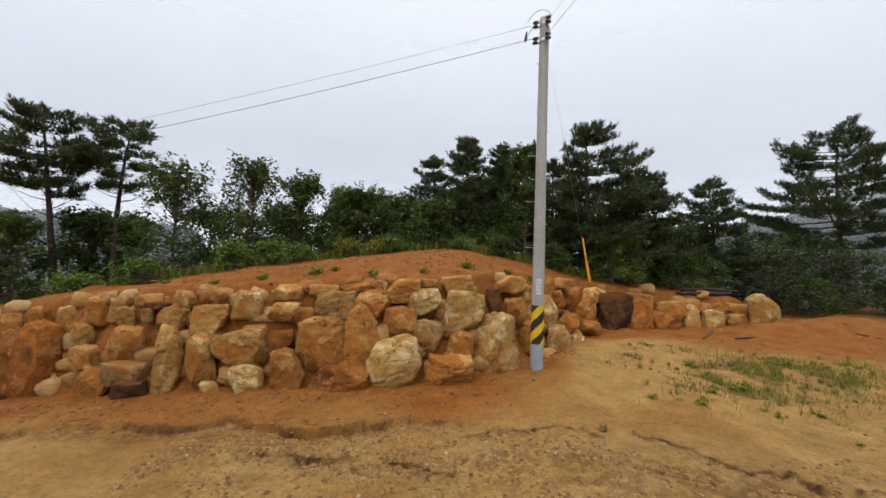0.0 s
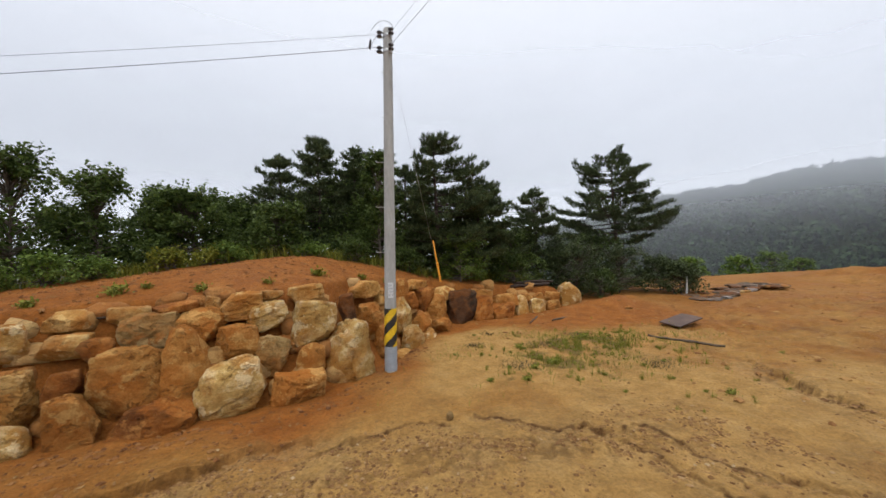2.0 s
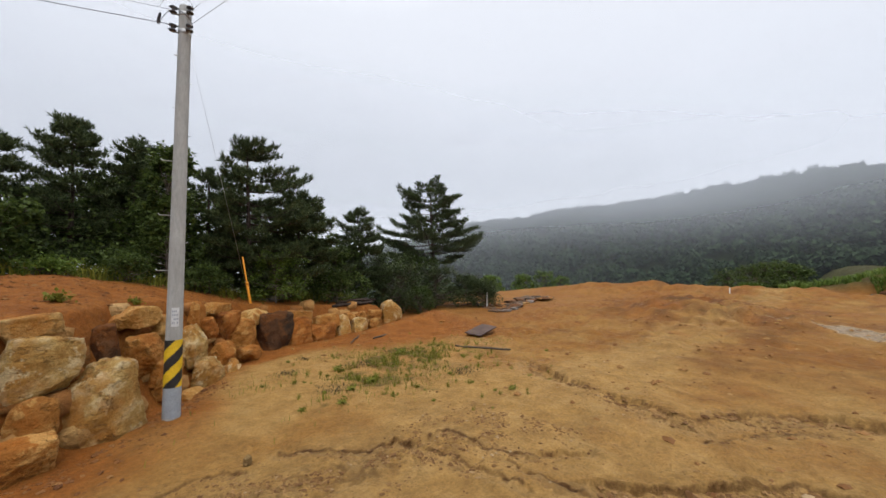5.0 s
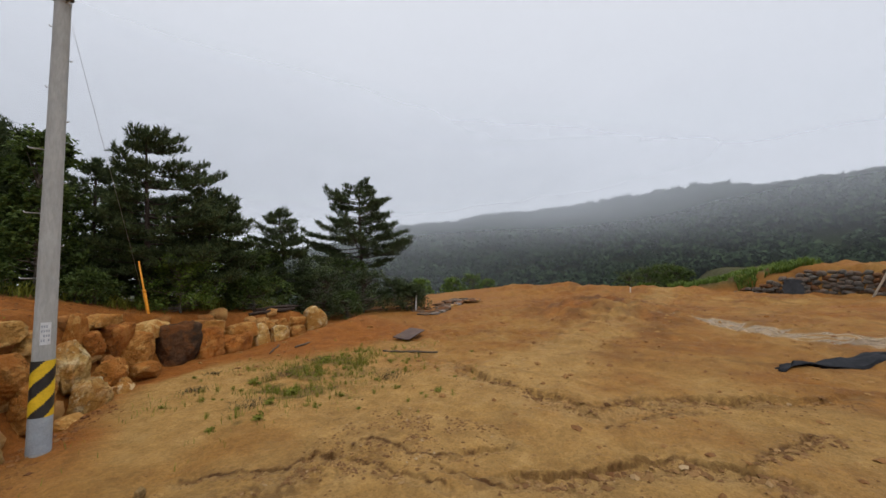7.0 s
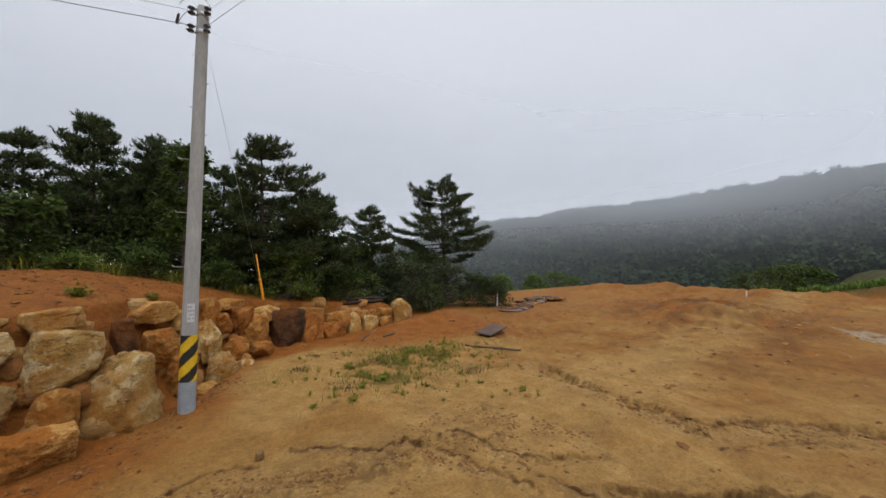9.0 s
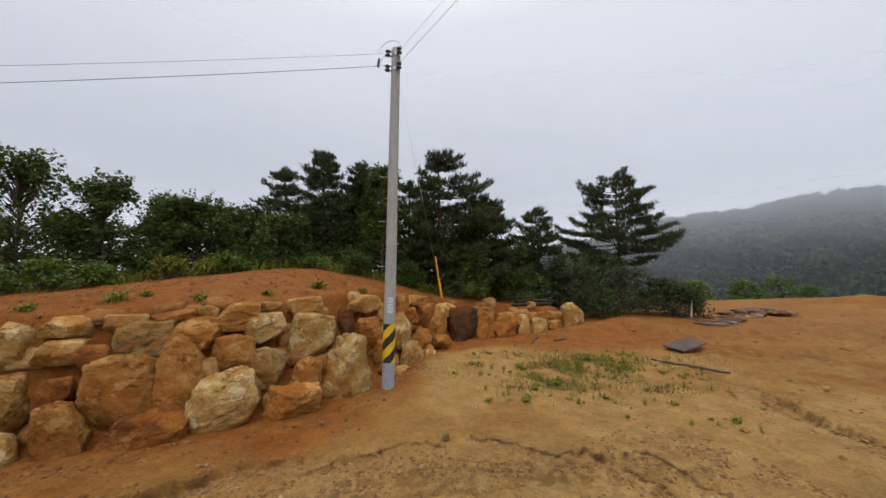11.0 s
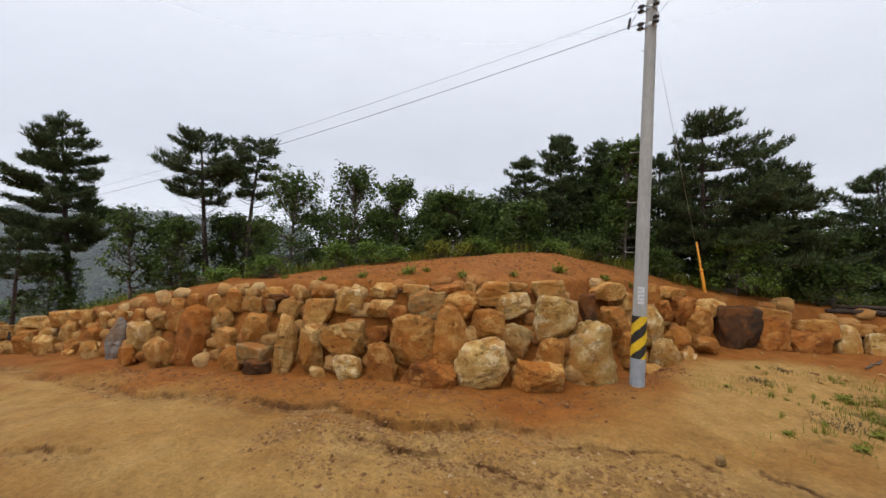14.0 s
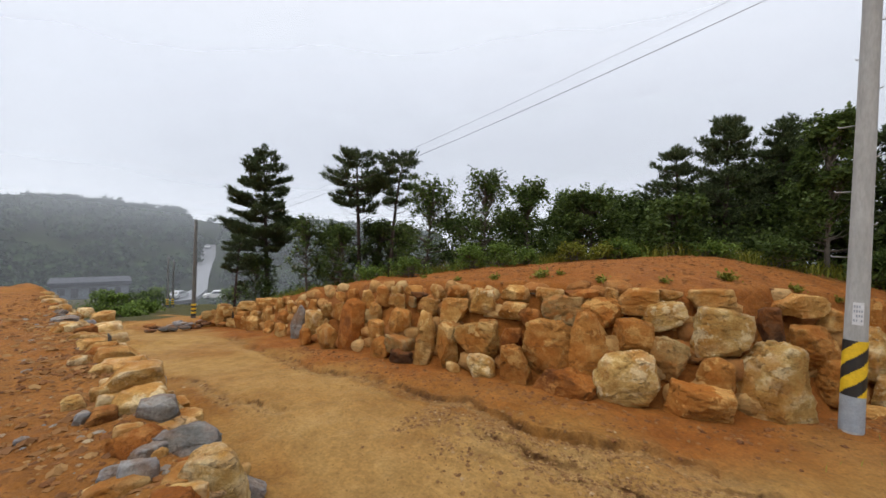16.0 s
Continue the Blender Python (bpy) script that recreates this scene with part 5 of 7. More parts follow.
def leafy(x, y, tall, reach, low, seed, leaf=0.11, mat=None, leaves=6000, words="leafy young oak with dense green foliage", kind="broadleaf_tree", category="tree", loose=0.55, sprigs=14, group="broadleaf trees behind the wall"):
    """A broadleaf tree or a bush: foliage in uneven clumps from the height low upwards."""
    rng = np.random.default_rng(seed)
    tree = empty(kind, x, y, height(x, y) - 0.04)
    tagged(tree, words, category, group)
    wood, spots = [], []
    t = np.linspace(0, 1, 8)
    stems = 1 if tall > 1.6 else 3
    clumps = []
    count = int(22 + 26 * reach * (tall - low) ** 0.5)
    for k in range(count):
        u = rng.uniform(0, 1)
        zc = low + (tall - low) * (0.04 + 0.90 * u)
        wide = reach * (1.0 - 0.55 * u ** 1.6) * (0.8 + 0.35 * rng.uniform())
        a, rr = rng.uniform(0, 6.28), wide * math.sqrt(rng.uniform(0.08, 1.0))
        clumps.append((np.array([rr * math.cos(a), rr * math.sin(a), zc]), rng.uniform(0.16, 0.34) * (0.6 + 0.3 * min(reach, 1.6))))
    for k in range(sprigs):
        a = rng.uniform(0, 6.28)
        rr = reach * rng.uniform(0.0, 0.6)
        for step in range(4):
            clumps.append((np.array([rr * math.cos(a), rr * math.sin(a), tall * (0.82 + 0.055 * step) * rng.uniform(0.97, 1.03)]), (0.20 - 0.035 * step) * (0.6 + 0.4 * min(reach, 1.3))))
    for s in range(stems):
        off = np.array([rng.normal(0, 0.12), rng.normal(0, 0.12), 0]) * (stems > 1)
        trunk = off + np.stack([np.cumsum(rng.normal(0, 0.03, 8)), np.cumsum(rng.normal(0, 0.03, 8)), t * tall * 0.8], 1)
        wood.append(tube(trunk, (0.012 * tall + 0.015) * (1 - 0.85 * t), 7))
        for c, size in clumps[s::stems]:
            z0 = min(c[2] * 0.75, tall * 0.75)
            root = np.array([np.interp(z0, trunk[:, 2], trunk[:, i]) for i in range(3)])
            root[2] = z0
            mid = (root + c) / 2 + np.array([0, 0, -0.06])
            wood.append(tube([root, mid, c], [0.012 + 0.004 * tall, 0.010, 0.004], 4, False))
    total = sum(s ** 2 for _, s in clumps)
    for c, size in clumps:
        # leaves in rows along the twigs of each clump
        n = int(leaves * size ** 2 / total)
        m = max(3, n // 12)
        away = np.array([c[0], c[1], 0]) / (np.hypot(c[0], c[1]) + 0.2)
        d = rng.normal(0, 0.75, (m, 3)) + away * 0.55 + np.array([0, 0, 0.45])
        d /= np.linalg.norm(d, axis=1)[:, None] + 1e-9
        d = d * (size * rng.uniform(0.55, 1.45 + loose, m))[:, None]
        k = rng.integers(0, m, n)
        p = c + d[k] * rng.uniform(0.1, 1.0, (n, 1)) ** 0.7 + rng.normal(0, 0.030 + 0.055 * size, (n, 3))
        spots.append(p[p[:, 2] > 0.02])
    child("trunk" if stems == 1 else "stem", bars("trunk", wood, GREY_BARK), tree)
    v, f = leaf_quads(rng, np.concatenate(spots), leaf)
    child("crown" if stems == 1 else "foliage", fast_mesh("crown", v, f, mat or OAK_LEAVES), tree)
    return tree


pine(-18.95, 11.25, 8.3, 2.05, 0.36, 301, 0.75, "round", "tall red pine with an uneven open crown", spread=(1.05, 0.95), tufts=2.0)
pine(-17.93, 8.93, 4.22, 0.97, 0.62, 102, -0.12, "round", "dark green pine with an open rounded crown", spread=(0.94, 1.06), tufts=1.45)
pine(-11.66, 10.95, 5.74, 1.75, 0.58, 103, 0.04, "flat", "red pine with a flat-topped crown and bare lower limbs", spread=(1.10, 0.90), tufts=1.45)
pine(-10.39, 11.49, 5.29, 1.17, 0.62, 104, 0.13, "flat", "red pine with a flat-topped crown and bare lower limbs", spread=(0.94, 1.06), tufts=1.45)
pine(-0.38, 14.41, 3.88, 1.30, 0.21, 105, -0.21, spread=(1.23, 0.77), tufts=1.35)
pine(0.94, 14.88, 4.55, 1.57, 0.14, 106, -0.22, spread=(1.12, 0.88), tufts=1.35)
pine(2.57, 15.69, 4.69, 1.33, 0.16, 107, -0.14, spread=(1.10, 0.90), tufts=1.35)
pine(5.19, 13.01, 5.36, 2.44, 0.20, 208, -0.27, spread=(0.66, 1.40), tufts=1.5)
pine(6.96, 13.32, 4.11, 2.12, 0.26, 109, 0.02, spread=(0.95, 1.05), tufts=1.5)
pine(4.38, 14.85, 4.38, 1.67, 0.26, 110, -0.10, spread=(1.00, 1.00), tufts=1.5)
pine(11.35, 15.32, 5.30, 2.25, 0.26, 111, 0.04, spread=(1.04, 0.96), tufts=1.5)
pine(17.82, 16.25, 8.17, 3.54, 0.35, 112, 0.68, "round", "dark green pine with an open rounded crown", spread=(1.11, 0.90), tufts=1.5)
leafy(-8.02, 10.83, 3.47, 1.29, 0.34, 113, leaves=4600, loose=0.95)
leafy(-13.03, 9.30, 3.16, 0.89, 0.50, 114, leaves=2600)
leafy(-11.45, 9.70, 2.46, 0.82, 0.33, 115, leaves=2600)
leafy(-6.03, 11.47, 3.43, 1.12, 0.34, 116, leaves=4000, loose=1.0)
leafy(-4.69, 12.07, 2.97, 0.84, 0.27, 117, leaves=3600, loose=1.0)
leafy(-2.77, 12.63, 2.36, 1.35, 0.26, 118, leaves=7882)
leafy(2.86, 12.57, 4.09, 0.75, 0.71, 119, leaves=7028)
leafy(1.92, 17.30, 3.43, 1.20, 0.74, 120, leaves=6200)
leafy(2.90, 15.18, 2.37, 1.88, 0.15, 121, leaves=6200)
leafy(5.85, 15.43, 2.45, 2.16, 0.15, 122, leaves=6200)
# pine-needle colour darkens these shrubs to paint in the shade they stand in
leafy(12.79, 15.48, 3.12, 2.31, 0.15, 123, 0.09, NEEDLES, words="dense shrub below the pines with shade painted into its leaves", leaves=6200)
leafy(17.59, 13.43, 1.85, 1.60, 0.15, 124, 0.09, NEEDLES, words="dense shrub below the pines with shade painted into its leaves", leaves=6200)
leafy(-18.39, 10.19, 2.58, 1.04, 0.32, 125, leaves=6548)
leafy(-5.91, 13.73, 2.33, 1.33, 0.51, 126, leaves=6706)
leafy(-1.62, 14.33, 2.19, 1.14, 0.40, 127, leaves=5682)
leafy(-10.86, 12.40, 2.45, 1.08, 0.17, 128, leaves=6835)
leafy(5.65, 12.0, 1.75, 0.95, 0.1, 129, 0.075, BUSH_LEAVES, 7000, "low bright green leafy bush at the edge of the mound", "bush", "bush", group="bushes along the mound")
leafy(-0.40, 12.19, 1.66, 1.06, 0.15, 130, leaves=4814)
leafy(-7.26, 8.89, 0.50, 0.57, 0.1, 131, 0.075, BUSH_LEAVES, 1649, "low bright green leafy bush at the edge of the mound", "bush", "bush", group="bushes along the mound")
leafy(-5.63, 9.76, 0.72, 0.50, 0.1, 132, 0.075, BUSH_LEAVES, 2065, "low bright green leafy bush at the edge of the mound", "bush", "bush", group="bushes along the mound")
leafy(-4.79, 10.07, 0.65, 0.46, 0.1, 133, 0.075, BUSH_LEAVES, 1709, "low bright green leafy bush at the edge of the mound", "bush", "bush", group="bushes along the mound")
leafy(-4.05, 10.38, 0.40, 0.41, 0.1, 134, 0.075, BUSH_LEAVES, 1200, "low bright green leafy bush at the edge of the mound", "bush", "bush", group="bushes along the mound")
leafy(-2.86, 10.86, 0.48, 0.37, 0.1, 135, 0.075, WEED_LEAVES, 1200, "low bright green leafy bush at the edge of the mound", "bush", "bush", group="bushes along the mound")
leafy(-2.05, 11.04, 0.34, 0.36, 0.1, 136, 0.075, WEED_LEAVES, 1200, "low bright green leafy bush at the edge of the mound", "bush", "bush", group="bushes along the mound")
leafy(-1.29, 11.25, 0.27, 0.34, 0.1, 137, 0.075, BUSH_LEAVES, 1200, "low bright green leafy bush at the edge of the mound", "bush", "bush", group="bushes along the mound")
leafy(0.62, 11.30, 0.30, 0.37, 0.1, 138, 0.075, BUSH_LEAVES, 1200, "low bright green leafy bush at the edge of the mound", "bush", "bush", group="bushes along the mound")
leafy(1.86, 11.80, 0.63, 0.48, 0.1, 139, 0.075, OAK_LEAVES, 1726, "low dark green leafy bush at the edge of the mound", "bush", "bush", group="bushes along the mound")
leafy(3.52, 12.08, 0.80, 0.58, 0.1, 140, 0.075, OAK_LEAVES, 2653, "low dark green leafy bush at the edge of the mound", "bush", "bush", group="bushes along the mound")
leafy(8.15, 12.66, 1.15, 0.93, 0.1, 141, 0.075, OAK_LEAVES, 6186, "low dark green leafy bush at the edge of the mound", "bush", "bush", group="bushes along the mound")
# darker oak leaves colour this bush for the shade below the pines
leafy(13.46, 13.56, 1.30, 1.09, 0.1, 142, 0.075, OAK_LEAVES, 5000, "low bright green leafy bush at the edge of the mound", "bush", "bush", group="bushes along the mound")
leafy(-1.75, 11.24, 0.45, 0.33, 0.1, 143, 0.075, BUSH_LEAVES, 1200, "low bright green leafy bush at the edge of the mound", "bush", "bush", group="bushes along the mound")
leafy(-8.87, 8.80, 0.40, 0.54, 0.1, 144, 0.075, BUSH_LEAVES, 1256, "low bright green leafy bush at the edge of the mound", "bush", "bush", group="bushes along the mound")
leafy(-8.00, 13.24, 2.5, 1.79, 0.41, 145, leaves=6200)
leafy(-4.42, 14.79, 2.4, 1.41, 0.47, 146, leaves=6200)
leafy(-3.56, 14.06, 2.78, 1.59, 0.40, 147, leaves=6200)
leafy(-1.93, 14.88, 2.68, 1.59, 0.27, 148, leaves=6200)
leafy(2.50, 16.81, 4.21, 1.93, 0.15, 149, leaves=6200)
leafy(3.31, 14.63, 3.01, 1.54, 0.15, 150, leaves=6200)
leafy(5.40, 16.12, 4.02, 1.63, 0.15, 151, leaves=6200)
leafy(8.31, 15.44, 2.96, 1.99, 0.15, 152, leaves=6200)
leafy(9.85, 15.13, 2.62, 1.64, 0.15, 153, leaves=6200)
leafy(16.24, 16.43, 3.21, 2.60, 0.15, 154, leaves=6200)
leafy(1.79, 17.34, 3.38, 1.51, 0.15, 155, leaves=6200)
pine(2.84, 16.71, 5.07, 1.50, 0.17, 156, -0.12, spread=(0.88, 1.12), tufts=1.35)
leafy(-57.53, 17.23, 1.90, 3.54, 0.15, 157, leaves=6200)
# shrub leaves given the dark needle colour as painted shade
leafy(15.62, 14.21, 2.41, 1.85, 0.15, 158, 0.09, NEEDLES, words="dense shrub below the pines with shade painted into its leaves", leaves=6200)
leafy(17.25, 12.23, 1.56, 1.13, 0.15, 159, 0.09, NEEDLES, words="dense shrub below the pines with shade painted into its leaves", leaves=6765)
leafy(12.50, 13.77, 2.53, 1.52, 0.15, 160, 0.09, NEEDLES, words="dense shrub below the pines with shade painted into its leaves", leaves=6200)
leafy(0.44, 16.41, 2.79, 1.21, 0.32, 161, leaves=8299)
leafy(-1.52, 15.81, 2.20, 1.03, 0.54, 162, leaves=4743)
leafy(-12.94, 10.73, 2.96, 1.19, 0.35, 163, leaves=6200)
leafy(-11.38, 11.93, 2.74, 1.16, 0.28, 164, leaves=7935)



# ---- small things on the ground ----
def pebble_soup(name, spots, sizes, seed, mat, words):
    """Many small stones in one mesh, sunk a little into the ground."""
    rng = np.random.default_rng(seed)
    unit = np.array([(1, 0, 0), (-1, 0, 0), (0, 1, 0), (0, -1, 0), (0, 0, 1), (0, 0, -1), (0.62, 0.62, 0.5), (-0.62, 0.58, 0.45), (-0.6, -0.62, 0.5), (0.6, -0.6, 0.45)], float)
    faces = np.array([(0, 6, 4), (6, 2, 4), (2, 7, 4), (7, 1, 4), (1, 8, 4), (8, 3, 4), (3, 9, 4), (9, 0, 4), (0, 2, 6), (2, 1, 7), (1, 3, 8), (3, 0, 9)])
    n = len(spots)
    v = unit[None] * rng.uniform(0.7, 1.25, (n, 10, 1)) * sizes[:, None, None] * np.stack([rng.uniform(0.8, 1.4, n), rng.uniform(0.6, 1.0, n), rng.uniform(0.4, 0.8, n)], 1)[:, None]
    a = rng.uniform(0, 6.28, n)
    c, s = np.cos(a)[:, None], np.sin(a)[:, None]
    v = np.stack([v[..., 0] * c - v[..., 1] * s, v[..., 0] * s + v[..., 1] * c, v[..., 2]], -1)
    v += spots[:, None]
    f = faces[None] + (np.arange(n) * 10)[:, None, None]
    return tagged(new(name, fast_mesh(name, v.reshape(-1, 3), f.reshape(-1, 3), mat)), words, "gravel", "", "stuff")


def gravel_material(name, stops):
    m, n, l, b = material(name, 0.85, 0.25)
    geo = n.new("ShaderNodeNewGeometry")
    l.new(blend(n, l, 1.0, ramp(n, l, geo.outputs["Random Per Island"], stops), (0.78, 0.78, 0.78), "MULTIPLY"), b.inputs["Base Color"])
    relief(n, l, b, ((noise_at(n, l, place(n, l), 120.0, 3), 0.003),))
    return m


GRAVEL = gravel_material("gravel", ((0.0, (0.15, 0.068, 0.022)), (0.5, (0.26, 0.135, 0.046)), (0.93, (0.34, 0.19, 0.07)), (1.0, (0.46, 0.32, 0.17))))
PLOT_CLODS = gravel_material("plot_clods", ((0.0, (0.20, 0.085, 0.026)), (0.5, (0.32, 0.155, 0.048)), (1.0, (0.42, 0.24, 0.085))))
CLODS = gravel_material("clods", ((0.0, (0.12, 0.044, 0.013)), (0.5, (0.22, 0.088, 0.024)), (1.0, (0.28, 0.130, 0.040))))


def on_ground(x, y, sunk=0.0):
    z = ground_fields(x, y)[0]
    return np.stack([x, y, z - sunk], -1)


def scatter_gravel():
    rng = np.random.default_rng(5)
    xs, ys = [], []
    # washed out along the beds of the ruts, below their banks
    for pts, wide, deep in RUTS:
        p = np.array(pts)
        seg = np.linalg.norm(np.diff(p, axis=0), axis=1)
        d = np.concatenate([[0], np.cumsum(seg)])
        n = int(d[-1] * 900 * wide)
        t = rng.uniform(0, d[-1], n)
        k = np.clip(np.searchsorted(d, t) - 1, 0, len(seg) - 1)
        way = np.diff(p, axis=0)[k] / seg[k][:, None]
        off = -np.abs(rng.normal(0.3, 0.9, n)) * wide * 1.3 - 0.03
        gx = np.interp(t, d, p[:, 0]) - way[:, 1] * off
        gy = np.interp(t, d, p[:, 1]) + way[:, 0] * off
        keep = bumps(gx, gy, 0.4, 54) > -0.35
        xs.append(gx[keep])
        ys.append(gy[keep])
    # broad gravelly belt across the track in front of the pole
    n = 15000
    x = rng.uniform(-3.0, 5.5, n)
    y = 3.75 - 0.10 * (x - 1.0) - 0.03 * (x - 1.0) ** 2 + rng.normal(0, 0.42, n)
    keep = bumps(x, y, 0.6, 40) + 0.8 * bumps(x, y, 0.16, 41) > 0.05 - rng.uniform(0, 0.5, n)
    xs.append(x[keep])
    ys.append(y[keep])
    x = rng.uniform(3.0, 15.0, 4500)
    y = rng.uniform(-7.0, 5.0, 4500)
    keep = bumps(x, y, 0.9, 42) + 0.5 * bumps(x, y, 0.3, 43) > 0.2
    xs.append(x[keep])
    ys.append(y[keep])
    x, y = np.concatenate(xs), np.concatenate(ys)
    size = 0.005 + 0.026 * rng.uniform(0, 1, len(x)) ** 3.4
    pebble_soup("gravel", on_ground(x, y), size, 6, GRAVEL, "small washed gravel and stone chips scattered over the track")
    # clods below the wall and over the levelled plot
    n = 1500
    x = rng.uniform(-9.0, 3.0, n)
    y = np.interp(x, WALL_X, WALL_Y) - np.abs(rng.normal(0, 0.45, n)) - 0.05
    x2 = rng.uniform(-16.0, -2.6, 2600)
    y2 = np.interp(x2, EDGE_X, EDGE_Y) - np.abs(rng.normal(0.1, 0.9, 2600))
    x3, y3 = rng.uniform(5.0, 38.0, 5200), rng.uniform(-9.0, 12.0, 5200)
    x4 = rng.uniform(-5.5, 5.5, 2400)
    y4 = np.interp(x4, WALL_X, WALL_Y) + rng.uniform(1.1, 5.0, 2400)
    x5, y5 = rng.normal(21.0, 2.6, 900), rng.normal(2.6, 2.2, 900)
    px, py = np.concatenate([x3, x5]), np.concatenate([y3, y5])
    pebble_soup("clods", on_ground(px, py), 0.012 + 0.075 * rng.uniform(0, 1, len(px)) ** 4.0, 8, PLOT_CLODS, "crumbled lumps of sandy clay on the levelled plot")
    x, y = np.concatenate([x, x2, x4]), np.concatenate([y, y2, y4])
    size = 0.010 + 0.038 * rng.uniform(0, 1, len(x)) ** 3.0
    pebble_soup("clods", on_ground(x, y), size, 7, CLODS, "crumbled clods of ochre clay and stone")


scatter_gravel()
RUBBLE = gravel_material("rubble", ((0.0, (0.14, 0.058, 0.02)), (0.5, (0.27, 0.13, 0.042)), (0.86, (0.34, 0.19, 0.07)), (0.95, (0.20, 0.185, 0.175)), (1.0, (0.38, 0.28, 0.16))))
rng_r = np.random.default_rng(14)
rx = rng_r.uniform(-12.0, -1.9, 2600)
ry = np.interp(rx, EDGE_X, EDGE_Y) - 0.10 - np.abs(rng_r.normal(0.1, 0.75, 2600))
pebble_soup("rubble", on_ground(rx, ry), 0.010 + 0.055 * rng_r.uniform(0, 1, 2600) ** 3.5, 15, RUBBLE, "broken stone rubble strewn behind the edging stones")

# larger broken stones washed out in the deeper gullies of the plot
for spots, many, seed in ((RUTS[6][0], 260, 16), (RUTS[7][0], 120, 17), (RUTS[5][0], 260, 18)):
    line_p = np.array(spots)
    pick = rng_r.uniform(0, len(line_p) - 1.001, many)
    gx = np.interp(pick, np.arange(len(line_p)), line_p[:, 0]) - np.abs(rng_r.normal(0.16, 0.13, many))
    gy = np.interp(pick, np.arange(len(line_p)), line_p[:, 1]) + rng_r.normal(0, 0.08, many)
    pebble_soup("rubble", on_ground(gx, gy), 0.012 + 0.055 * rng_r.uniform(0, 1, many) ** 2.6, seed, GRAVEL, "washed-out stones lying in a gully of the clay plot")


def blades(rng, n, tall, spread, wide, bend=0.5):
    a = rng.uniform(0, 6.28, n)
    root = np.stack([rng.normal(0, spread, n), rng.normal(0, spread, n), np.full(n, -0.01)], 1)
    out = np.stack([np.cos(a), np.sin(a), np.zeros(n)], 1)
    side = np.stack([-np.sin(a), np.cos(a), np.zeros(n)], 1)
    h = (tall * rng.uniform(0.5, 1.1, n))[:, None]
    up = np.array([0, 0, 1.0])
    p1 = root + out * h * 0.2 * bend + up * h * 0.55
    p2 = root + out * h * 0.75 * bend + up * h
    w = wide * rng.uniform(0.7, 1.2, n)[:, None]
    v = np.stack([root - side * w, root + side * w, p1 + side * w * 0.8, p1 - side * w * 0.8, p2], 1).reshape(-1, 3)
    k = (np.arange(n) * 5)[:, None]
    f = np.concatenate([k + [[0, 1, 2]], k + [[0, 2, 3]], k + [[3, 2, 4]]])
    return v, f


def weed_meshes():
    made = []
    for s in range(4):
        rng = np.random.default_rng(60 + s)
        low = s == 3
        v, f = blades(rng, 34 if low else 15, 0.07 if low else 0.20, 0.02 if low else 0.035, 0.0045, 0.9 if low else 0.35)
        lv, lf = leaf_quads(rng, rng.normal(0, 1, (80 if low else 30, 3)) * (np.array([0.034, 0.03, 0.014]) if low else np.array([0.035, 0.035, 0.025])) + np.array([0, 0, 0.03 if low else 0.05]), 0.03 if low else 0.026, -0.2)
        tri = np.concatenate([lf[:, [0, 1, 2]], lf[:, [0, 2, 3]]]) + len(v)
        made.append(fast_mesh("weed", np.concatenate([v, lv]), np.concatenate([f, tri]), WEED_LEAVES))
    return made


WEEDS = weed_meshes()


def weed(x, y, size, k, words="small green weed rooted in bare clay", group="weeds on the bare ground"):
    ob = new("weed", WEEDS[k % 4])
    ob.matrix_world = Matrix.LocRotScale(on_ground(np.array([x]), np.array([y]))[0], Euler((0, 0, k * 1.7)), (size, size, size))
    return tagged(ob, words, "weed", group)


WITHERED = leaf_material("withered_stems", (0.070, 0.052, 0.024), (0.16, 0.12, 0.055), 0.7, 0.2)
MATS = ((4.12, 6.18, 0.8), (4.04, 7.75, 0.55), (4.90, 8.70, 0.45), (6.86, 5.15, 0.9), (7.05, 7.60, 1.0), (5.6, 7.3, 0.8))


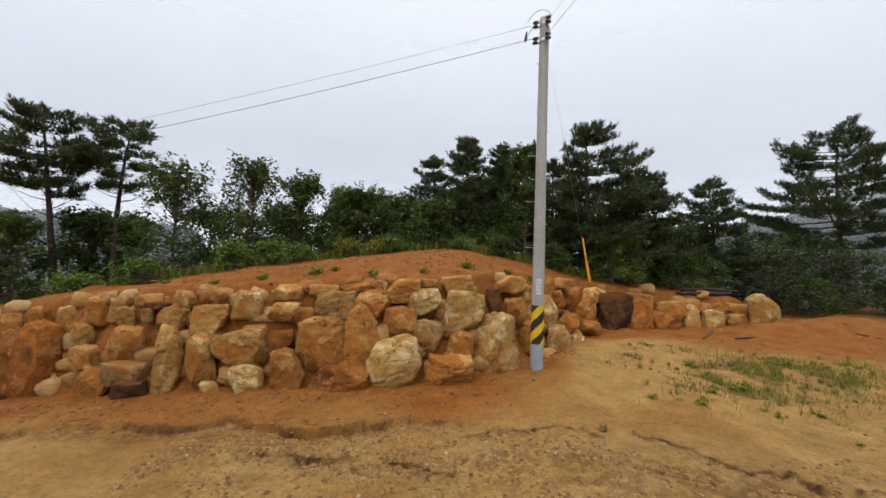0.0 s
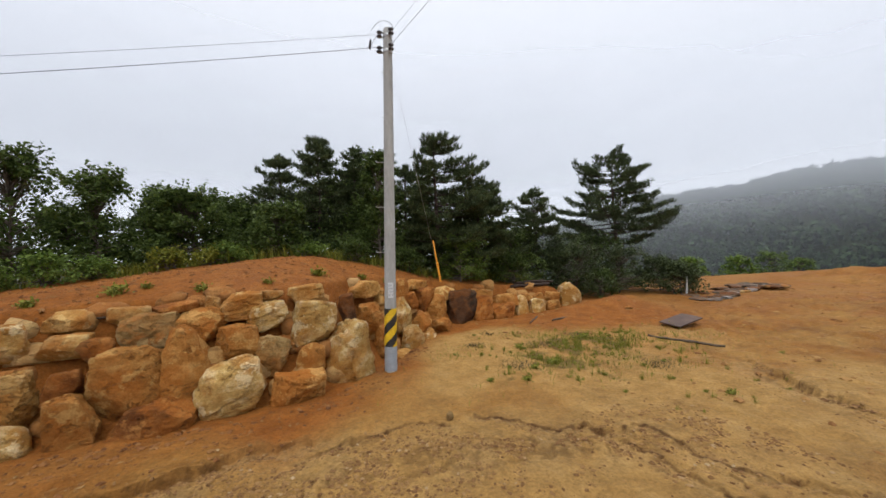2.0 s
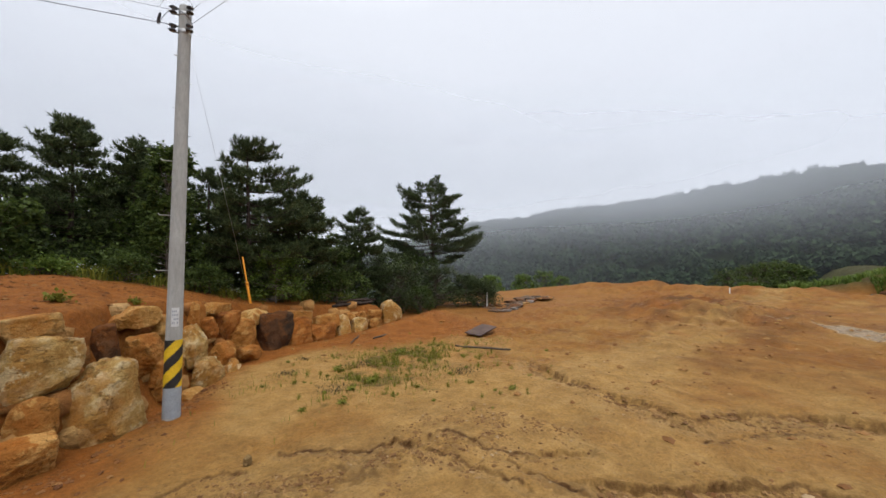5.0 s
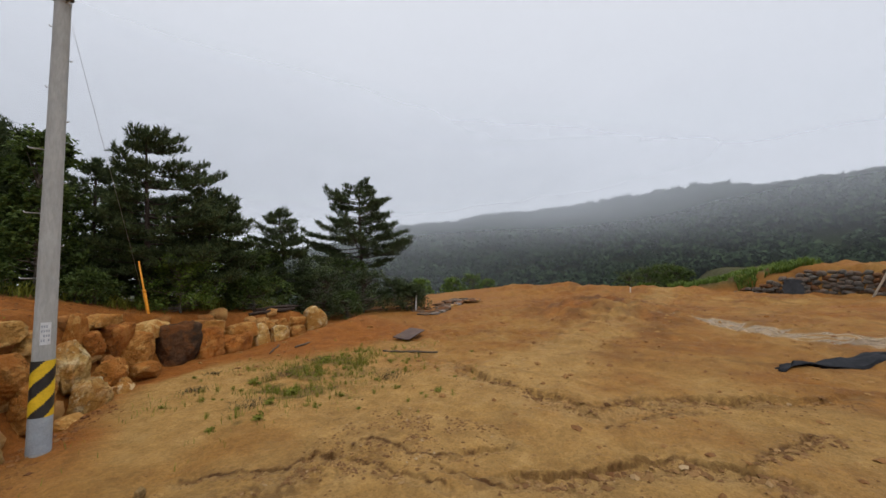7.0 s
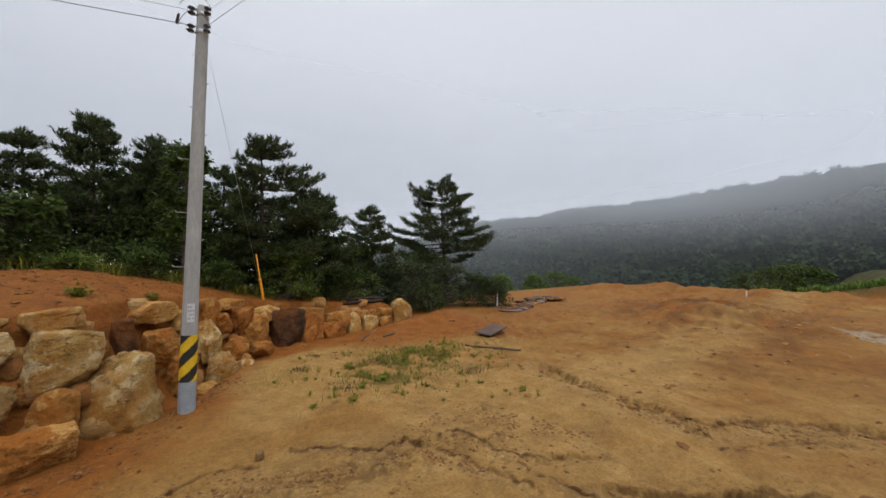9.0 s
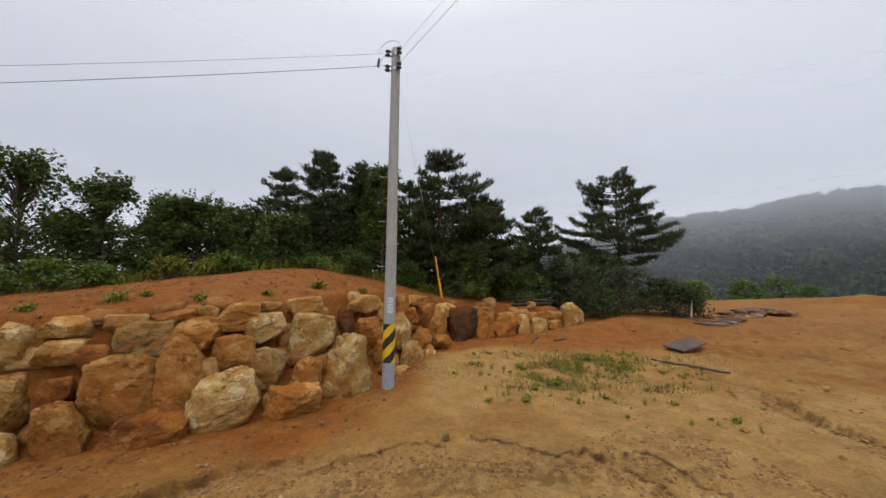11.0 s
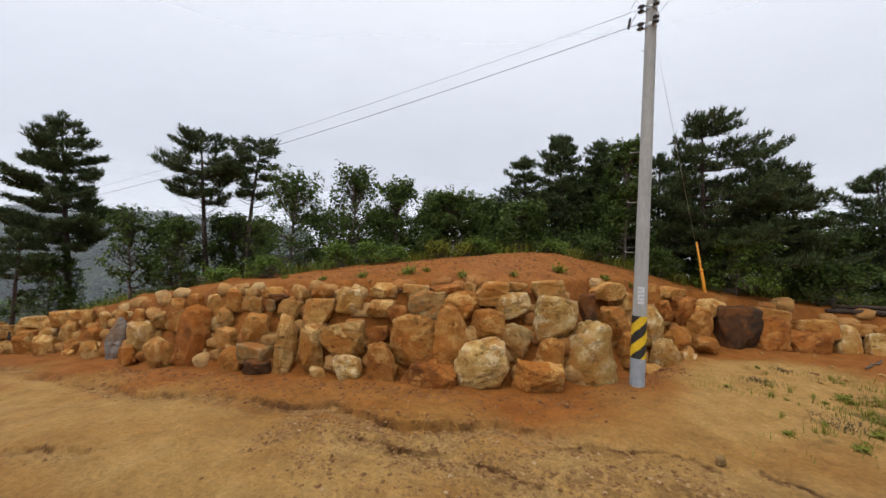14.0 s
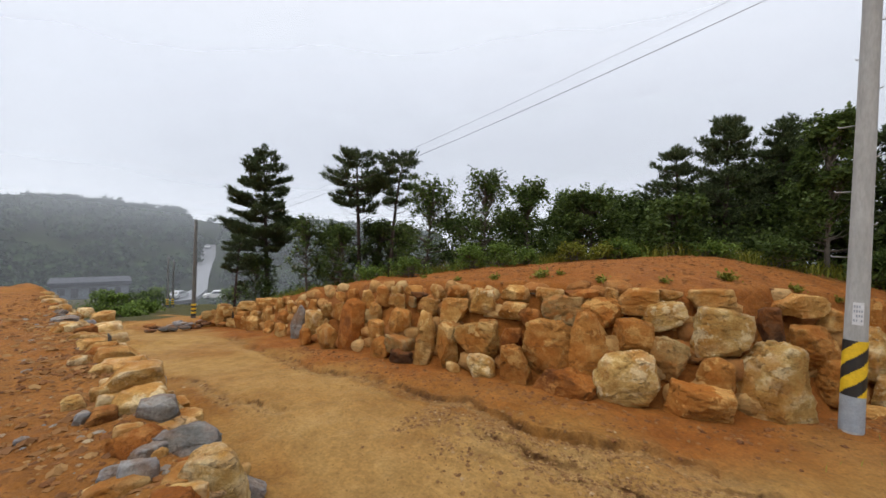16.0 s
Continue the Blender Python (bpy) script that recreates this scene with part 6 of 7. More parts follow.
def weed_patch():
    rng = np.random.default_rng(71)
    k = 0
    for _ in range(185):
        x, y = rng.normal(6.4, 1.7), rng.normal(6.6, 1.0)
        if x < 3.2 or y > np.interp(x, WALL_X, WALL_Y) - 0.9:
            continue
        k += 1
        weed(x, y, rng.uniform(0.35, 1.0), k)
    for _ in range(22):
        x, y = rng.uniform(4.5, 8.5), rng.uniform(3.2, 5.4)
        k += 1
        weed(x, y, rng.uniform(0.35, 0.7), k)
    for wx, wy, ws in ((3.83, 5.33, 1.3), (6.32, 3.55, 1.2), (4.9, 7.2, 1.6), (5.0, 6.1, 1.9), (6.9, 7.3, 2.0), (4.4, 5.9, 1.4)):
        weed(wx, wy, ws, 3)
    # withered dark mats of last year's growth
    for wx, wy, wide in MATS:
        n = int(260 * wide)
        v, f = blades(rng, n, 0.07, 0.22 * wide, 0.006, 1.6)
        ob = new("withered_mat", fast_mesh("withered_mat", v, f, WITHERED))
        ob.location = on_ground(np.array([wx]), np.array([wy]))[0]
        tagged(ob, "low dark mat of withered plants on sandy clay", "withered plants", "withered mats on the bare ground", "stuff")
    # thin young grass between them
    n = 6000
    x, y = rng.normal(6.4, 1.6, n), rng.normal(6.7, 0.8, n)
    keep = (bumps(x, y, 0.6, 26) + 0.4 * bumps(x, y, 0.2, 27) > -0.15) & (y < np.interp(x, WALL_X, WALL_Y) - 0.8)
    x, y = x[keep], y[keep]
    v, f = blades(rng, len(x), 0.11, 0.0, 0.0045, 0.6)
    v = v.reshape(-1, 5, 3) + on_ground(x, y)[:, None]
    tagged(new("thin_grass", fast_mesh("thin_grass", v.reshape(-1, 3), f, WEED_LEAVES)), "thin young grass on damp sandy ground", "grass", "", "stuff")


weed_patch()
for i, (x, y, s) in enumerate(((-4.33, 6.95, 1.2), (-3.5, 7.1, 1.6), (-2.54, 7.3, 2.3), (-1.38, 7.3, 1.7), (-0.37, 7.55, 1.3), (0.56, 8.2, 2.2), (-2.2, 7.5, 1.2), (1.6, 8.9, 1.6), (-5.6, 7.4, 1.3), (2.3, 9.6, 1.3))):
    weed(x, y, s * 1.1, 4 * i + 3, "tuft of green weed on the red earth mound", "weeds on the mound")


def mound_edge_growth():
    """Grass, ferns and low leaves where the mound meets the trees."""
    rng = np.random.default_rng(83)
    n = 5200
    x = rng.uniform(-19.0, 13.0, n)
    edge = np.interp(x, [-20, -12, -6, 0, 6, 13], [10.2, 10.1, 10.4, 11.2, 12.4, 14.2])
    y = edge + np.abs(rng.normal(0, 0.8, n)) + 0.25 * bumps(x, x, 0.8, 44)
    v, f = blades(rng, n, 0.38, 0.0, 0.011, 0.9)
    v = v.reshape(-1, 5, 3) + on_ground(x, y)[:, None]
    tagged(new("edge_grass", fast_mesh("edge_grass", v.reshape(-1, 3), f, WEED_LEAVES)), "rank grass along the edge of the wood", "grass", "", "stuff")
    n = 26000
    x = rng.uniform(-20.0, 22.0, n)
    edge = np.interp(x, [-20, -12, -6, 0, 6, 13, 22], [11.0, 10.9, 11.2, 12.0, 13.2, 14.5, 16.0])
    y = edge + rng.uniform(0, 4.0, n)
    lump = 0.55 + 0.5 * bumps(x, y, 1.1, 45)
    p = on_ground(x, y)
    p[:, 2] += rng.uniform(0, 1, n) * np.maximum(0.15, lump) * (1.0 + 1.3 * smooth((x + 10.0) / 2.0))
    v, f = leaf_quads(rng, p, 0.12)
    tagged(new("undergrowth", fast_mesh("undergrowth", v, f, OAK_LEAVES)), "dense dark undergrowth below the trees", "undergrowth", "", "stuff")


mound_edge_growth()


# loose timber and sheet metal
def slab_thing(name, x, y, yaw, sx, sy, sz, mat, words, category, tilt=(0, 0), lift=0.0):
    bm = bmesh.new()
    box(bm, -sx / 2, sx / 2, -sy / 2, sy / 2, 0, sz)
    bmesh.ops.subdivide_edges(bm, edges=[e for e in bm.edges if e.calc_length() > 0.3], cuts=5, use_grid_fill=True)
    for v in bm.verts:
        v.co += Vector((0, 0, 0.018)) * noise.noise(v.co * 2.0 + Vector((x, y, 0)))
    me = bpy.data.meshes.new(name)
    bm.to_mesh(me)
    bm.free()
    me.materials.append(mat)
    ob = new(name, me)
    ob.matrix_world = pose(x, y, on_ground(np.array([x]), np.array([y]))[0][2] + lift, tilt[0], tilt[1], yaw)
    return tagged(ob, words, category)


PLATE_WOOD = plain_material("weathered_plywood", (0.085, 0.052, 0.040), 0.7, 0.3, 0.3, 3.0, 0.0, 0.004)
slab_thing("plywood_sheet", 10.85, 7.55, 8, 1.25, 0.6, 0.03, PLATE_WOOD, "weathered brown plywood sheet lying flat on wet clay", "board", (5, -6), 0.05)


def branch(x, y, yaw, long, thick, words, mat=DEAD_WOOD, lift=0.0):
    rng = np.random.default_rng(int(abs(x * 100) + abs(y * 10)))
    s = np.linspace(-0.5, 0.5, 9)
    path = np.stack([s * long, rng.normal(0, 0.02, 9) * long, rng.normal(0.0, 0.006, 9) + thick * 0.7], 1)
    ob = new("branch", bars("branch", [tube(path, thick * (1 - 0.4 * np.abs(s)), 8)], mat))
    ob.matrix_world = pose(x, y, on_ground(np.array([x]), np.array([y]))[0][2] + lift, 0, 0, yaw)
    return tagged(ob, words, "branch")


branch(8.75, 6.0, -72, 1.6, 0.032, "broken dark branch lying on the sandy ground")
branch(7.3, 9.95, 42, 1.3, 0.022, "thin stick lying at the foot of the wall")
branch(8.1, 9.6, 15, 0.9, 0.03, "short dark stick on red clay")
branch(-2.8, 6.72, -8, 0.75, 0.022, "dry stick lying on top of the boulder wall", lift=0.03)
branch(-1.15, 6.75, -5, 0.95, 0.03, "dark weathered stick along the top of the wall", lift=0.02)
OLD_LOG = bark_material("rotten_log", (0.045, 0.030, 0.022))
branch(8.55, 11.95, 10, 2.0, 0.07, "old dark log at the edge of the wood", OLD_LOG, 0.02)
branch(8.9, 12.3, 4, 1.8, 0.06, "old dark log beside another at the wood's edge", OLD_LOG, 0.02)
branch(8.7, 12.1, 14, 1.6, 0.055, "old dark log lying on top of two others", OLD_LOG, 0.13)
branch(9.1, 12.2, -6, 1.3, 0.045, "short rotten log on the pile at the wood's edge", OLD_LOG, 0.12)

bm = bmesh.new()
bmesh.ops.create_icosphere(bm, subdivisions=3, radius=0.052)
for v in bm.verts:
    v.co.z = v.co.z * 1.25 + 0.05
    v.co += v.co.normalized() * 0.016 * noise.noise(v.co * 30)
me = bpy.data.meshes.new("dry_clump")
bm.to_mesh(me)
bm.free()
me.materials.append(plain_material("dry_root", (0.23, 0.145, 0.06), 0.95, 0.1, 0.5, 40.0, 0.0, 0.02))
clump = new("dry_clump", me)
clump.location = on_ground(np.array([2.08]), np.array([4.62]))[0]
tagged(clump, "round brown clump of dry roots on the track", "root clump")


# the survey stake and stacked slabs by the far pine
def stake(x, y, tall, words):
    bm = bmesh.new()
    box(bm, -0.03, 0.03, -0.03, 0.03, -0.2, tall, 0.006)
    me = bpy.data.meshes.new("stake")
    bm.to_mesh(me)
    bm.free()
    me.materials.append(WHITE)
    ob = new("stake", me)
    ob.matrix_world = pose(x, y, height(x, y), 1.5, -1.0, 20)
    return tagged(ob, words, "stake")


stake(17.2, 11.75, 0.95, "white painted survey stake beside the wood")
slab_pile = empty("slab_pile", 18.5, 11.2, height(18.5, 11.2))
tagged(slab_pile, "row of flat grey stone slabs lying on clay", "stone slabs")
rng_s = random.Random(9)
for i in range(46):
    x, y = 16.4 + i * 0.19 + rng_s.uniform(-0.2, 0.2), 10.9 + i * 0.03 + rng_s.uniform(-0.7, 0.5)
    bpy.context.view_layer.update()
    boulder(x, y, height(x, y) + 0.07, rng_s.uniform(0.55, 1.0), rng_s.uniform(0.4, 0.8), rng_s.uniform(0.14, 0.26), rng_s.uniform(0, 180), ("black", "blue", "dark", "black", "dark", "grey", "black")[i % 7], slab_pile, 0.6, "slab", 3)
for x, y, w, h, kind in ((18.6, 4.7, 0.45, 0.3, "tan"), (19.3, 4.3, 0.35, 0.25, "pale"), (19.0, 5.2, 0.3, 0.2, "blue"), (11.4, 9.9, 0.5, 0.25, "orange"), (13.0, 9.1, 0.35, 0.2, "orange"), (9.9, 11.0, 0.5, 0.3, "orange"), (22.6, -4.2, 0.5, 0.3, "orange"), (24.0, -2.0, 0.35, 0.25, "dark")):
    ob = boulder(x, y, height(x, y) + h * 0.2, w, w * 0.8, h, 30 * x, kind, slab_pile, 0.5, "loose_stone")
    keep_m = ob.matrix_world.copy()
    ob.parent = None
    ob.matrix_world = keep_m
    tagged(ob, "loose stone lying on the churned clay plot", "stone", "loose stones on the plot")

# dark sheet of wet ground cloth on the plot
def ground_cloth():
    n, k = 46, 14
    u, v = np.meshgrid(np.linspace(0, 1, n), np.linspace(0, 1, k), indexing="ij")
    x = 11.6 + 5.5 * u + 0.25 * bumps(u * 9, v * 4, 1.0, 51)
    y = -2.4 - 6.6 * u + (v - 0.5) * (0.30 + 0.45 * np.sin(u * 3.0)) + 0.16 * bumps(u * 12, v * 3, 1.0, 52)
    z = on_ground(x.ravel(), y.ravel())[:, 2].reshape(n, k) + 0.03 + 0.10 * np.sin(np.pi * v) * (0.6 + 0.6 * bumps(u * 14, v * 3, 1.0, 53)) * np.sin(np.pi * np.clip(u * 1.05, 0, 1)) ** 0.3
    top = np.stack([x, y, z], -1).reshape(-1, 3)
    low = top - np.array([0, 0, 0.06])
    i, j = np.meshgrid(np.arange(n - 1), np.arange(k - 1), indexing="ij")
    q = np.stack([i * k + j, (i + 1) * k + j, (i + 1) * k + j + 1, i * k + j + 1], -1).reshape(-1, 4)
    edge = np.concatenate([np.arange(k), np.arange(1, n) * k + k - 1, (n - 1) * k + np.arange(k - 1)[::-1], np.arange(1, n - 1)[::-1] * k])
    e2 = np.roll(edge, -1)
    rim = np.stack([edge, e2, e2 + n * k, edge + n * k], -1)
    me = fast_mesh("ground_cloth", np.concatenate([top, low]), np.concatenate([q, rim]), plain_material("dark_cloth", (0.022, 0.023, 0.026), 0.92, 0.08, 0.35, 3.0, 0.0, 0.02), False)
    tagged(new("ground_cloth", me), "rumpled dark grey ground cloth half sunk in wet clay", "ground cloth")


ground_cloth()

# the dark dry-stone wall on the far side of the plot, with a plank leaning on it
far_stones = empty("far_stone_wall", 38.5, -12.0, 0.0)
tagged(far_stones, "low wall of dark broken rock against a cut bank", "wall", "", "structure")
bpy.context.view_layer.update()
rng_w = random.Random(21)
WALL_FOOT = ((41.5, -5.0), (39.6, -7.6), (38.9, -9.2), (38.3, -10.8), (37.4, -12.6), (36.0, -15.0), (33.6, -18.5))
foot_d = np.concatenate([[0], np.cumsum(np.linalg.norm(np.diff(np.array(WALL_FOOT), axis=0), axis=1))])
step = 0.0
while step < foot_d[-1]:
    fx, fy = (float(np.interp(step, foot_d, [p[i] for p in WALL_FOOT])) for i in range(2))
    tall = float(np.interp(step, [0, 2.5, 4.2, 5.6, 20], [0.3, 0.8, 1.5, 2.0, 2.1]))
    z, row = 0.1, 0
    while z < tall:
        size = rng_w.uniform(0.28, 0.5)
        boulder(fx + 0.10 + 0.22 * z, fy + rng_w.uniform(-0.15, 0.15), height(fx - 0.6, fy) + z, 0.55, size * rng_w.uniform(1.0, 1.5), size, 68 + rng_w.uniform(-12, 12), ("black", "black", "dark", "black", "black")[rng_w.randrange(5)], far_stones, 0.5, "stone", 2)
        z += size * 0.82
    step += rng_w.uniform(0.36, 0.5)


def drape(x, y, wide, tall, yaw, words):
    """Dark ground cloth hung down over the stones."""
    u, v = np.meshgrid(np.linspace(-0.5, 0.5, 14), np.linspace(0, 1, 14), indexing="ij")
    px = u * wide * (1.0 - 0.25 * v) + 0.08 * bumps(v * 6, u * 3, 1.0, 57)
    py = 0.35 * v + 0.08 * bumps(u * 5 * wide, v * 4, 1.0, 58)
    top = np.stack([px, py, v * tall], -1).reshape(-1, 3)
    i, j = np.meshgrid(np.arange(13), np.arange(13), indexing="ij")
    q = np.stack([i * 14 + j, (i + 1) * 14 + j, (i + 1) * 14 + j + 1, i * 14 + j + 1], -1).reshape(-1, 4)
    back = top + np.array([0, 0.03, 0])
    ob = new("cloth_drape", fast_mesh("cloth_drape", np.concatenate([top, back]), np.concatenate([q, q[:, ::-1] + 196]), plain_material("black_geotextile", (0.03, 0.031, 0.034), 0.8, 0.2, 0.3, 5.0, 0.0, 0.01), False))
    ob.matrix_world = pose(x, y, height(x - 0.3, y) + 0.02, 0, 0, yaw)
    tagged(ob, words, "ground cloth", "cloths hung over the dark wall")


drape(38.55, -9.2, 2.4, 1.35, -70, "black ground cloth hanging over the end of the dark wall")
bm = bmesh.new()
box(bm, -0.06, 0.06, -0.02, 0.02, 0.0, 2.4, 0.004)
me = bpy.data.meshes.new("plank")
bm.to_mesh(me)
bm.free()
me.materials.append(plain_material("bare_plank", (0.42, 0.36, 0.28), 0.8, 0.2, 0.2, 4.0))
plank = new("plank", me)
plank.matrix_world = pose(36.9, -12.3, height(36.5, -12.3), 12, 20, -70)
tagged(plank, "bare wooden plank leaning on the dark stone wall", "plank")


# rank yellow-green grass on the top of the cut bank
rng_b = np.random.default_rng(91)
bx, by = 41.0 + 17.0 * rng_b.uniform(0, 1, 11000) ** 1.6, rng_b.uniform(-12.5, 2.0, 11000)
keep_b = (bumps(bx, by, 1.6, 55) + 0.6 * bumps(bx, by, 0.6, 56) > 0.0) & (by + 0.5 * (bx - 41.0) > -10.5)
bx, by = bx[keep_b], by[keep_b]
bv, bf = blades(rng_b, len(bx), 0.6, 0.0, 0.045, 0.8)
bv = bv.reshape(-1, 5, 3) + on_ground(bx, by)[:, None]
tagged(new("bank_grass", fast_mesh("bank_grass", bv.reshape(-1, 3), bf, BUSH_LEAVES)), "rank green grass on top of the cut bank", "grass", "", "stuff")
stake(37.2, 2.4, 0.6, "short white stake on the far edge of the plot")



# ---- the valley and the wooded hills ----
def hill_height(az, r):
    """Metres above the valley, by bearing (degrees, left positive) and distance."""
    ridge = np.interp(az, [-180, -150, -125, -110, -103, -92, -78, -65, -52, -45, -30, 0, 25, 40, 50, 64, 70, 78, 84, 95, 120, 180], [6, 12, 20, 23.5, 25, 26.5, 24, 20, 16.5, 11, 2, 0, 2, 6, 9, 8.0, 10.5, 12.5, 10.5, 9, 7, 5])
    right = az < 10
    foot, top = np.where(right, 96.0, 125.0), np.where(right, 150.0, 205.0)
    return ridge * smooth((r - foot) / (top - foot)) ** 0.9


LANE_R = [90.0, 110.0, 140.0, 170.0, 200.0, 214.0]
LANE_Z = [-11.6, -10.2, -8.0, -5.2, -2.7, -1.6]


def lane_cut(az, r, z):
    """The slope eased down to the lane where it climbs the hill."""
    w = np.exp(-((az - 66.3) / 2.2) ** 4) * (r < 216.0)
    return z + (np.minimum(z, np.interp(r, LANE_R, LANE_Z) - 0.35) - z) * w


FOREST = leaf_material("hill_forest", (0.010, 0.024, 0.009), (0.042, 0.072, 0.026), 0.75, 0.10, 0.22)


def wooded_hill(name, az0, az1, r0, r1, trees, seed, words):
    rng = np.random.default_rng(seed)
    az, rad = np.meshgrid(np.linspace(az0, az1, 120), np.linspace(r0, r1 + 60.0, 50), indexing="ij")
    x, y = -np.sin(np.radians(az)) * rad, np.cos(np.radians(az)) * rad
    base = ground_shape(x, y)
    z = np.maximum(base - 0.5, np.minimum(base, -6.0) * (1 - smooth((rad - r0) / 40.0)) + hill_height(az, rad) + 1.5 * bumps(x, y, 14.0, seed))
    z = lane_cut(az, rad, z)
    n, k = az.shape
    i, j = np.meshgrid(np.arange(n - 1), np.arange(k - 1), indexing="ij")
    q = np.stack([i * k + j, i * k + j + 1, (i + 1) * k + j + 1, (i + 1) * k + j], -1).reshape(-1, 4)
    hill = new(name, fast_mesh(name, np.stack([x, y, z], -1).reshape(-1, 3), q, plain_material("forest_floor", (0.022, 0.032, 0.012), 0.9, 0.1, 0.4, 0.4, 0.0, 0.1), False))
    tagged(hill, words, "hill", "", "structure")
    # the canopy: ragged crowns made of leaf clumps
    a = rng.uniform(az0, az1, trees)
    r = np.sqrt(rng.uniform((r0 + 3) ** 2, (r1 + 12.0) ** 2, trees))
    cx, cy = -np.sin(np.radians(a)) * r, np.cos(np.radians(a)) * r
    cb = ground_shape(cx, cy)
    cz = np.maximum(cb - 0.5, np.minimum(cb, -6.0) * (1 - smooth((r - r0) / 40.0)) + hill_height(a, r) + 1.5 * bumps(cx, cy, 14.0, seed))
    cz = lane_cut(a, r, cz)
    keep = (np.abs(a - np.interp(r, [100, 205], [66.9, 65.6])) > 1.5) | (r > 208.0)
    cx, cy, cz, trees = cx[keep], cy[keep], cz[keep], int(keep.sum())
    size = rng.uniform(1.7, 3.9, trees)
    per = 84
    d = rng.normal(0, 1, (trees, per, 3))
    d /= np.linalg.norm(d, axis=2)[..., None]
    d[..., 2] = np.abs(d[..., 2]) * 1.15 - 0.25
    lump = 0.62 + 0.38 * rng.uniform(0, 1, (trees, per, 1))
    p = (np.stack([cx, cy, cz + size * 0.3], -1)[:, None] + d * size[:, None, None] * lump).reshape(-1, 3)
    # sprays that face outwards from each crown
    face = d.reshape(-1, 3) + rng.normal(0, 0.5, p.shape)
    u = np.cross(face, rng.normal(0, 1, p.shape))
    u /= np.linalg.norm(u, axis=1)[:, None] + 1e-9
    w = np.cross(face, u)
    w /= np.linalg.norm(w, axis=1)[:, None] + 1e-9
    reach = (np.repeat(size, per) * rng.uniform(0.12, 0.27, len(p)))[:, None]
    v = np.stack([p - u * reach, p + u * reach * 0.7 - w * reach * 0.7, p + u * reach * 0.5 + w * reach], 1).reshape(-1, 3)
    f = np.arange(len(v)).reshape(-1, 3)
    tagged(new("forest", fast_mesh("forest", v, f, FOREST)), "dense green hillside forest fading into the mist", "forest", "", "stuff")


wooded_hill("hill_east", -116.0, -34.0, 97.0, 150.0, 2100, 31, "broad wooded hillside veiled in mist")
wooded_hill("hill_west", 34.0, 90.0, 122.0, 205.0, 1430, 32, "low wooded ridge veiled in mist across the valley")


# the mist itself: thin veils of lit droplets hanging over the valley, denser towards the cloud base
def mist(radius, thick, seed):
    m = bpy.data.materials.new("mist")
    m.use_nodes = True
    n, l = m.node_tree.nodes, m.node_tree.links
    n.clear()
    out = n.new("ShaderNodeOutputMaterial")
    white, glow, clear = n.new("ShaderNodeBsdfDiffuse"), n.new("ShaderNodeBsdfTranslucent"), n.new("ShaderNodeBsdfTransparent")
    for s in (white, glow):
        s.inputs["Color"].default_value = (0.55, 0.572, 0.61, 1)
    both, veil = n.new("ShaderNodeAddShader"), n.new("ShaderNodeMixShader")
    # droplets take the light of the whole sky above, whichever way the veil faces
    for s, way in ((white, 1.0), (glow, -1.0)):
        up = n.new("ShaderNodeCombineXYZ")
        up.inputs["Z"].default_value = way
        l.new(up.outputs[0], s.inputs["Normal"])
    p = place(n, l)
    sep = n.new("ShaderNodeSeparateXYZ")
    l.new(p, sep.inputs[0])
    # the cloud hangs lower over the valley to the west
    lifted = n.new("ShaderNodeMath")
    l.new(sep.outputs["Z"], lifted.inputs[0])
    l.new(span(n, l, sep.outputs["X"], -80.0, -20.0, 4.0, 0.0), lifted.inputs[1])
    rise = ramp(n, l, span(n, l, lifted.outputs[0], -15.0, 75.0), ((0.0, (0.015,) * 3), (0.167, (0.02,) * 3), (0.222, (0.06,) * 3), (0.256, (0.14,) * 3), (0.30, (0.34,) * 3), (0.344, (0.74,) * 3), (0.40, (1.0,) * 3), (0.48, (0.9,) * 3), (0.72, (0.0,) * 3)))
    rise.node.color_ramp.interpolation = "B_SPLINE"
    wisps = span(n, l, noise_at(n, l, p, 0.02, 4, 0.5, (1, 1, 2.2)), 0.3, 0.7, 0.75, 1.2)
    drift = span(n, l, sep.outputs["Y"], -35.0, 62.0, 0.5, 1.3)
    wisps = blend(n, l, 1.0, wisps, drift, "MULTIPLY")
    amount = n.new("ShaderNodeMath")
    amount.operation = "MULTIPLY_ADD"
    thin = n.new("ShaderNodeMath")
    l.new(span(n, l, sep.outputs["Y"], 5.0, 70.0, 0.0, 0.10), thin.inputs[0])
    l.new(span(n, l, sep.outputs["X"], -80.0, -20.0, 0.10, 0.0), thin.inputs[1])
    l.new(thin.outputs[0], amount.inputs[2])
    l.new(rise, amount.inputs[0])
    l.new(wisps, amount.inputs[1])
    last = n.new("ShaderNodeMath")
    last.operation, last.use_clamp = "MULTIPLY", True
    last.inputs[1].default_value = thick
    l.new(amount.outputs[0], last.inputs[0])
    l.new(white.outputs[0], both.inputs[0])
    l.new(glow.outputs[0], both.inputs[1])
    l.new(last.outputs[0], veil.inputs[0])
    l.new(clear.outputs[0], veil.inputs[1])
    l.new(both.outputs[0], veil.inputs[2])
    l.new(veil.outputs[0], out.inputs["Surface"])
    a, z = np.meshgrid(np.radians(np.linspace(-180, 180, 121)), np.linspace(-16, 78, 20), indexing="ij")
    r = radius + 6.0 * bumps(np.degrees(a) + 400, z * 0 + 3, 25.0, seed)
    k = z.shape[1]
    i, j = np.meshgrid(np.arange(120), np.arange(k - 1), indexing="ij")
    q = np.stack([i * k + j, (i + 1) * k + j, (i + 1) * k + j + 1, i * k + j + 1], -1).reshape(-1, 4)
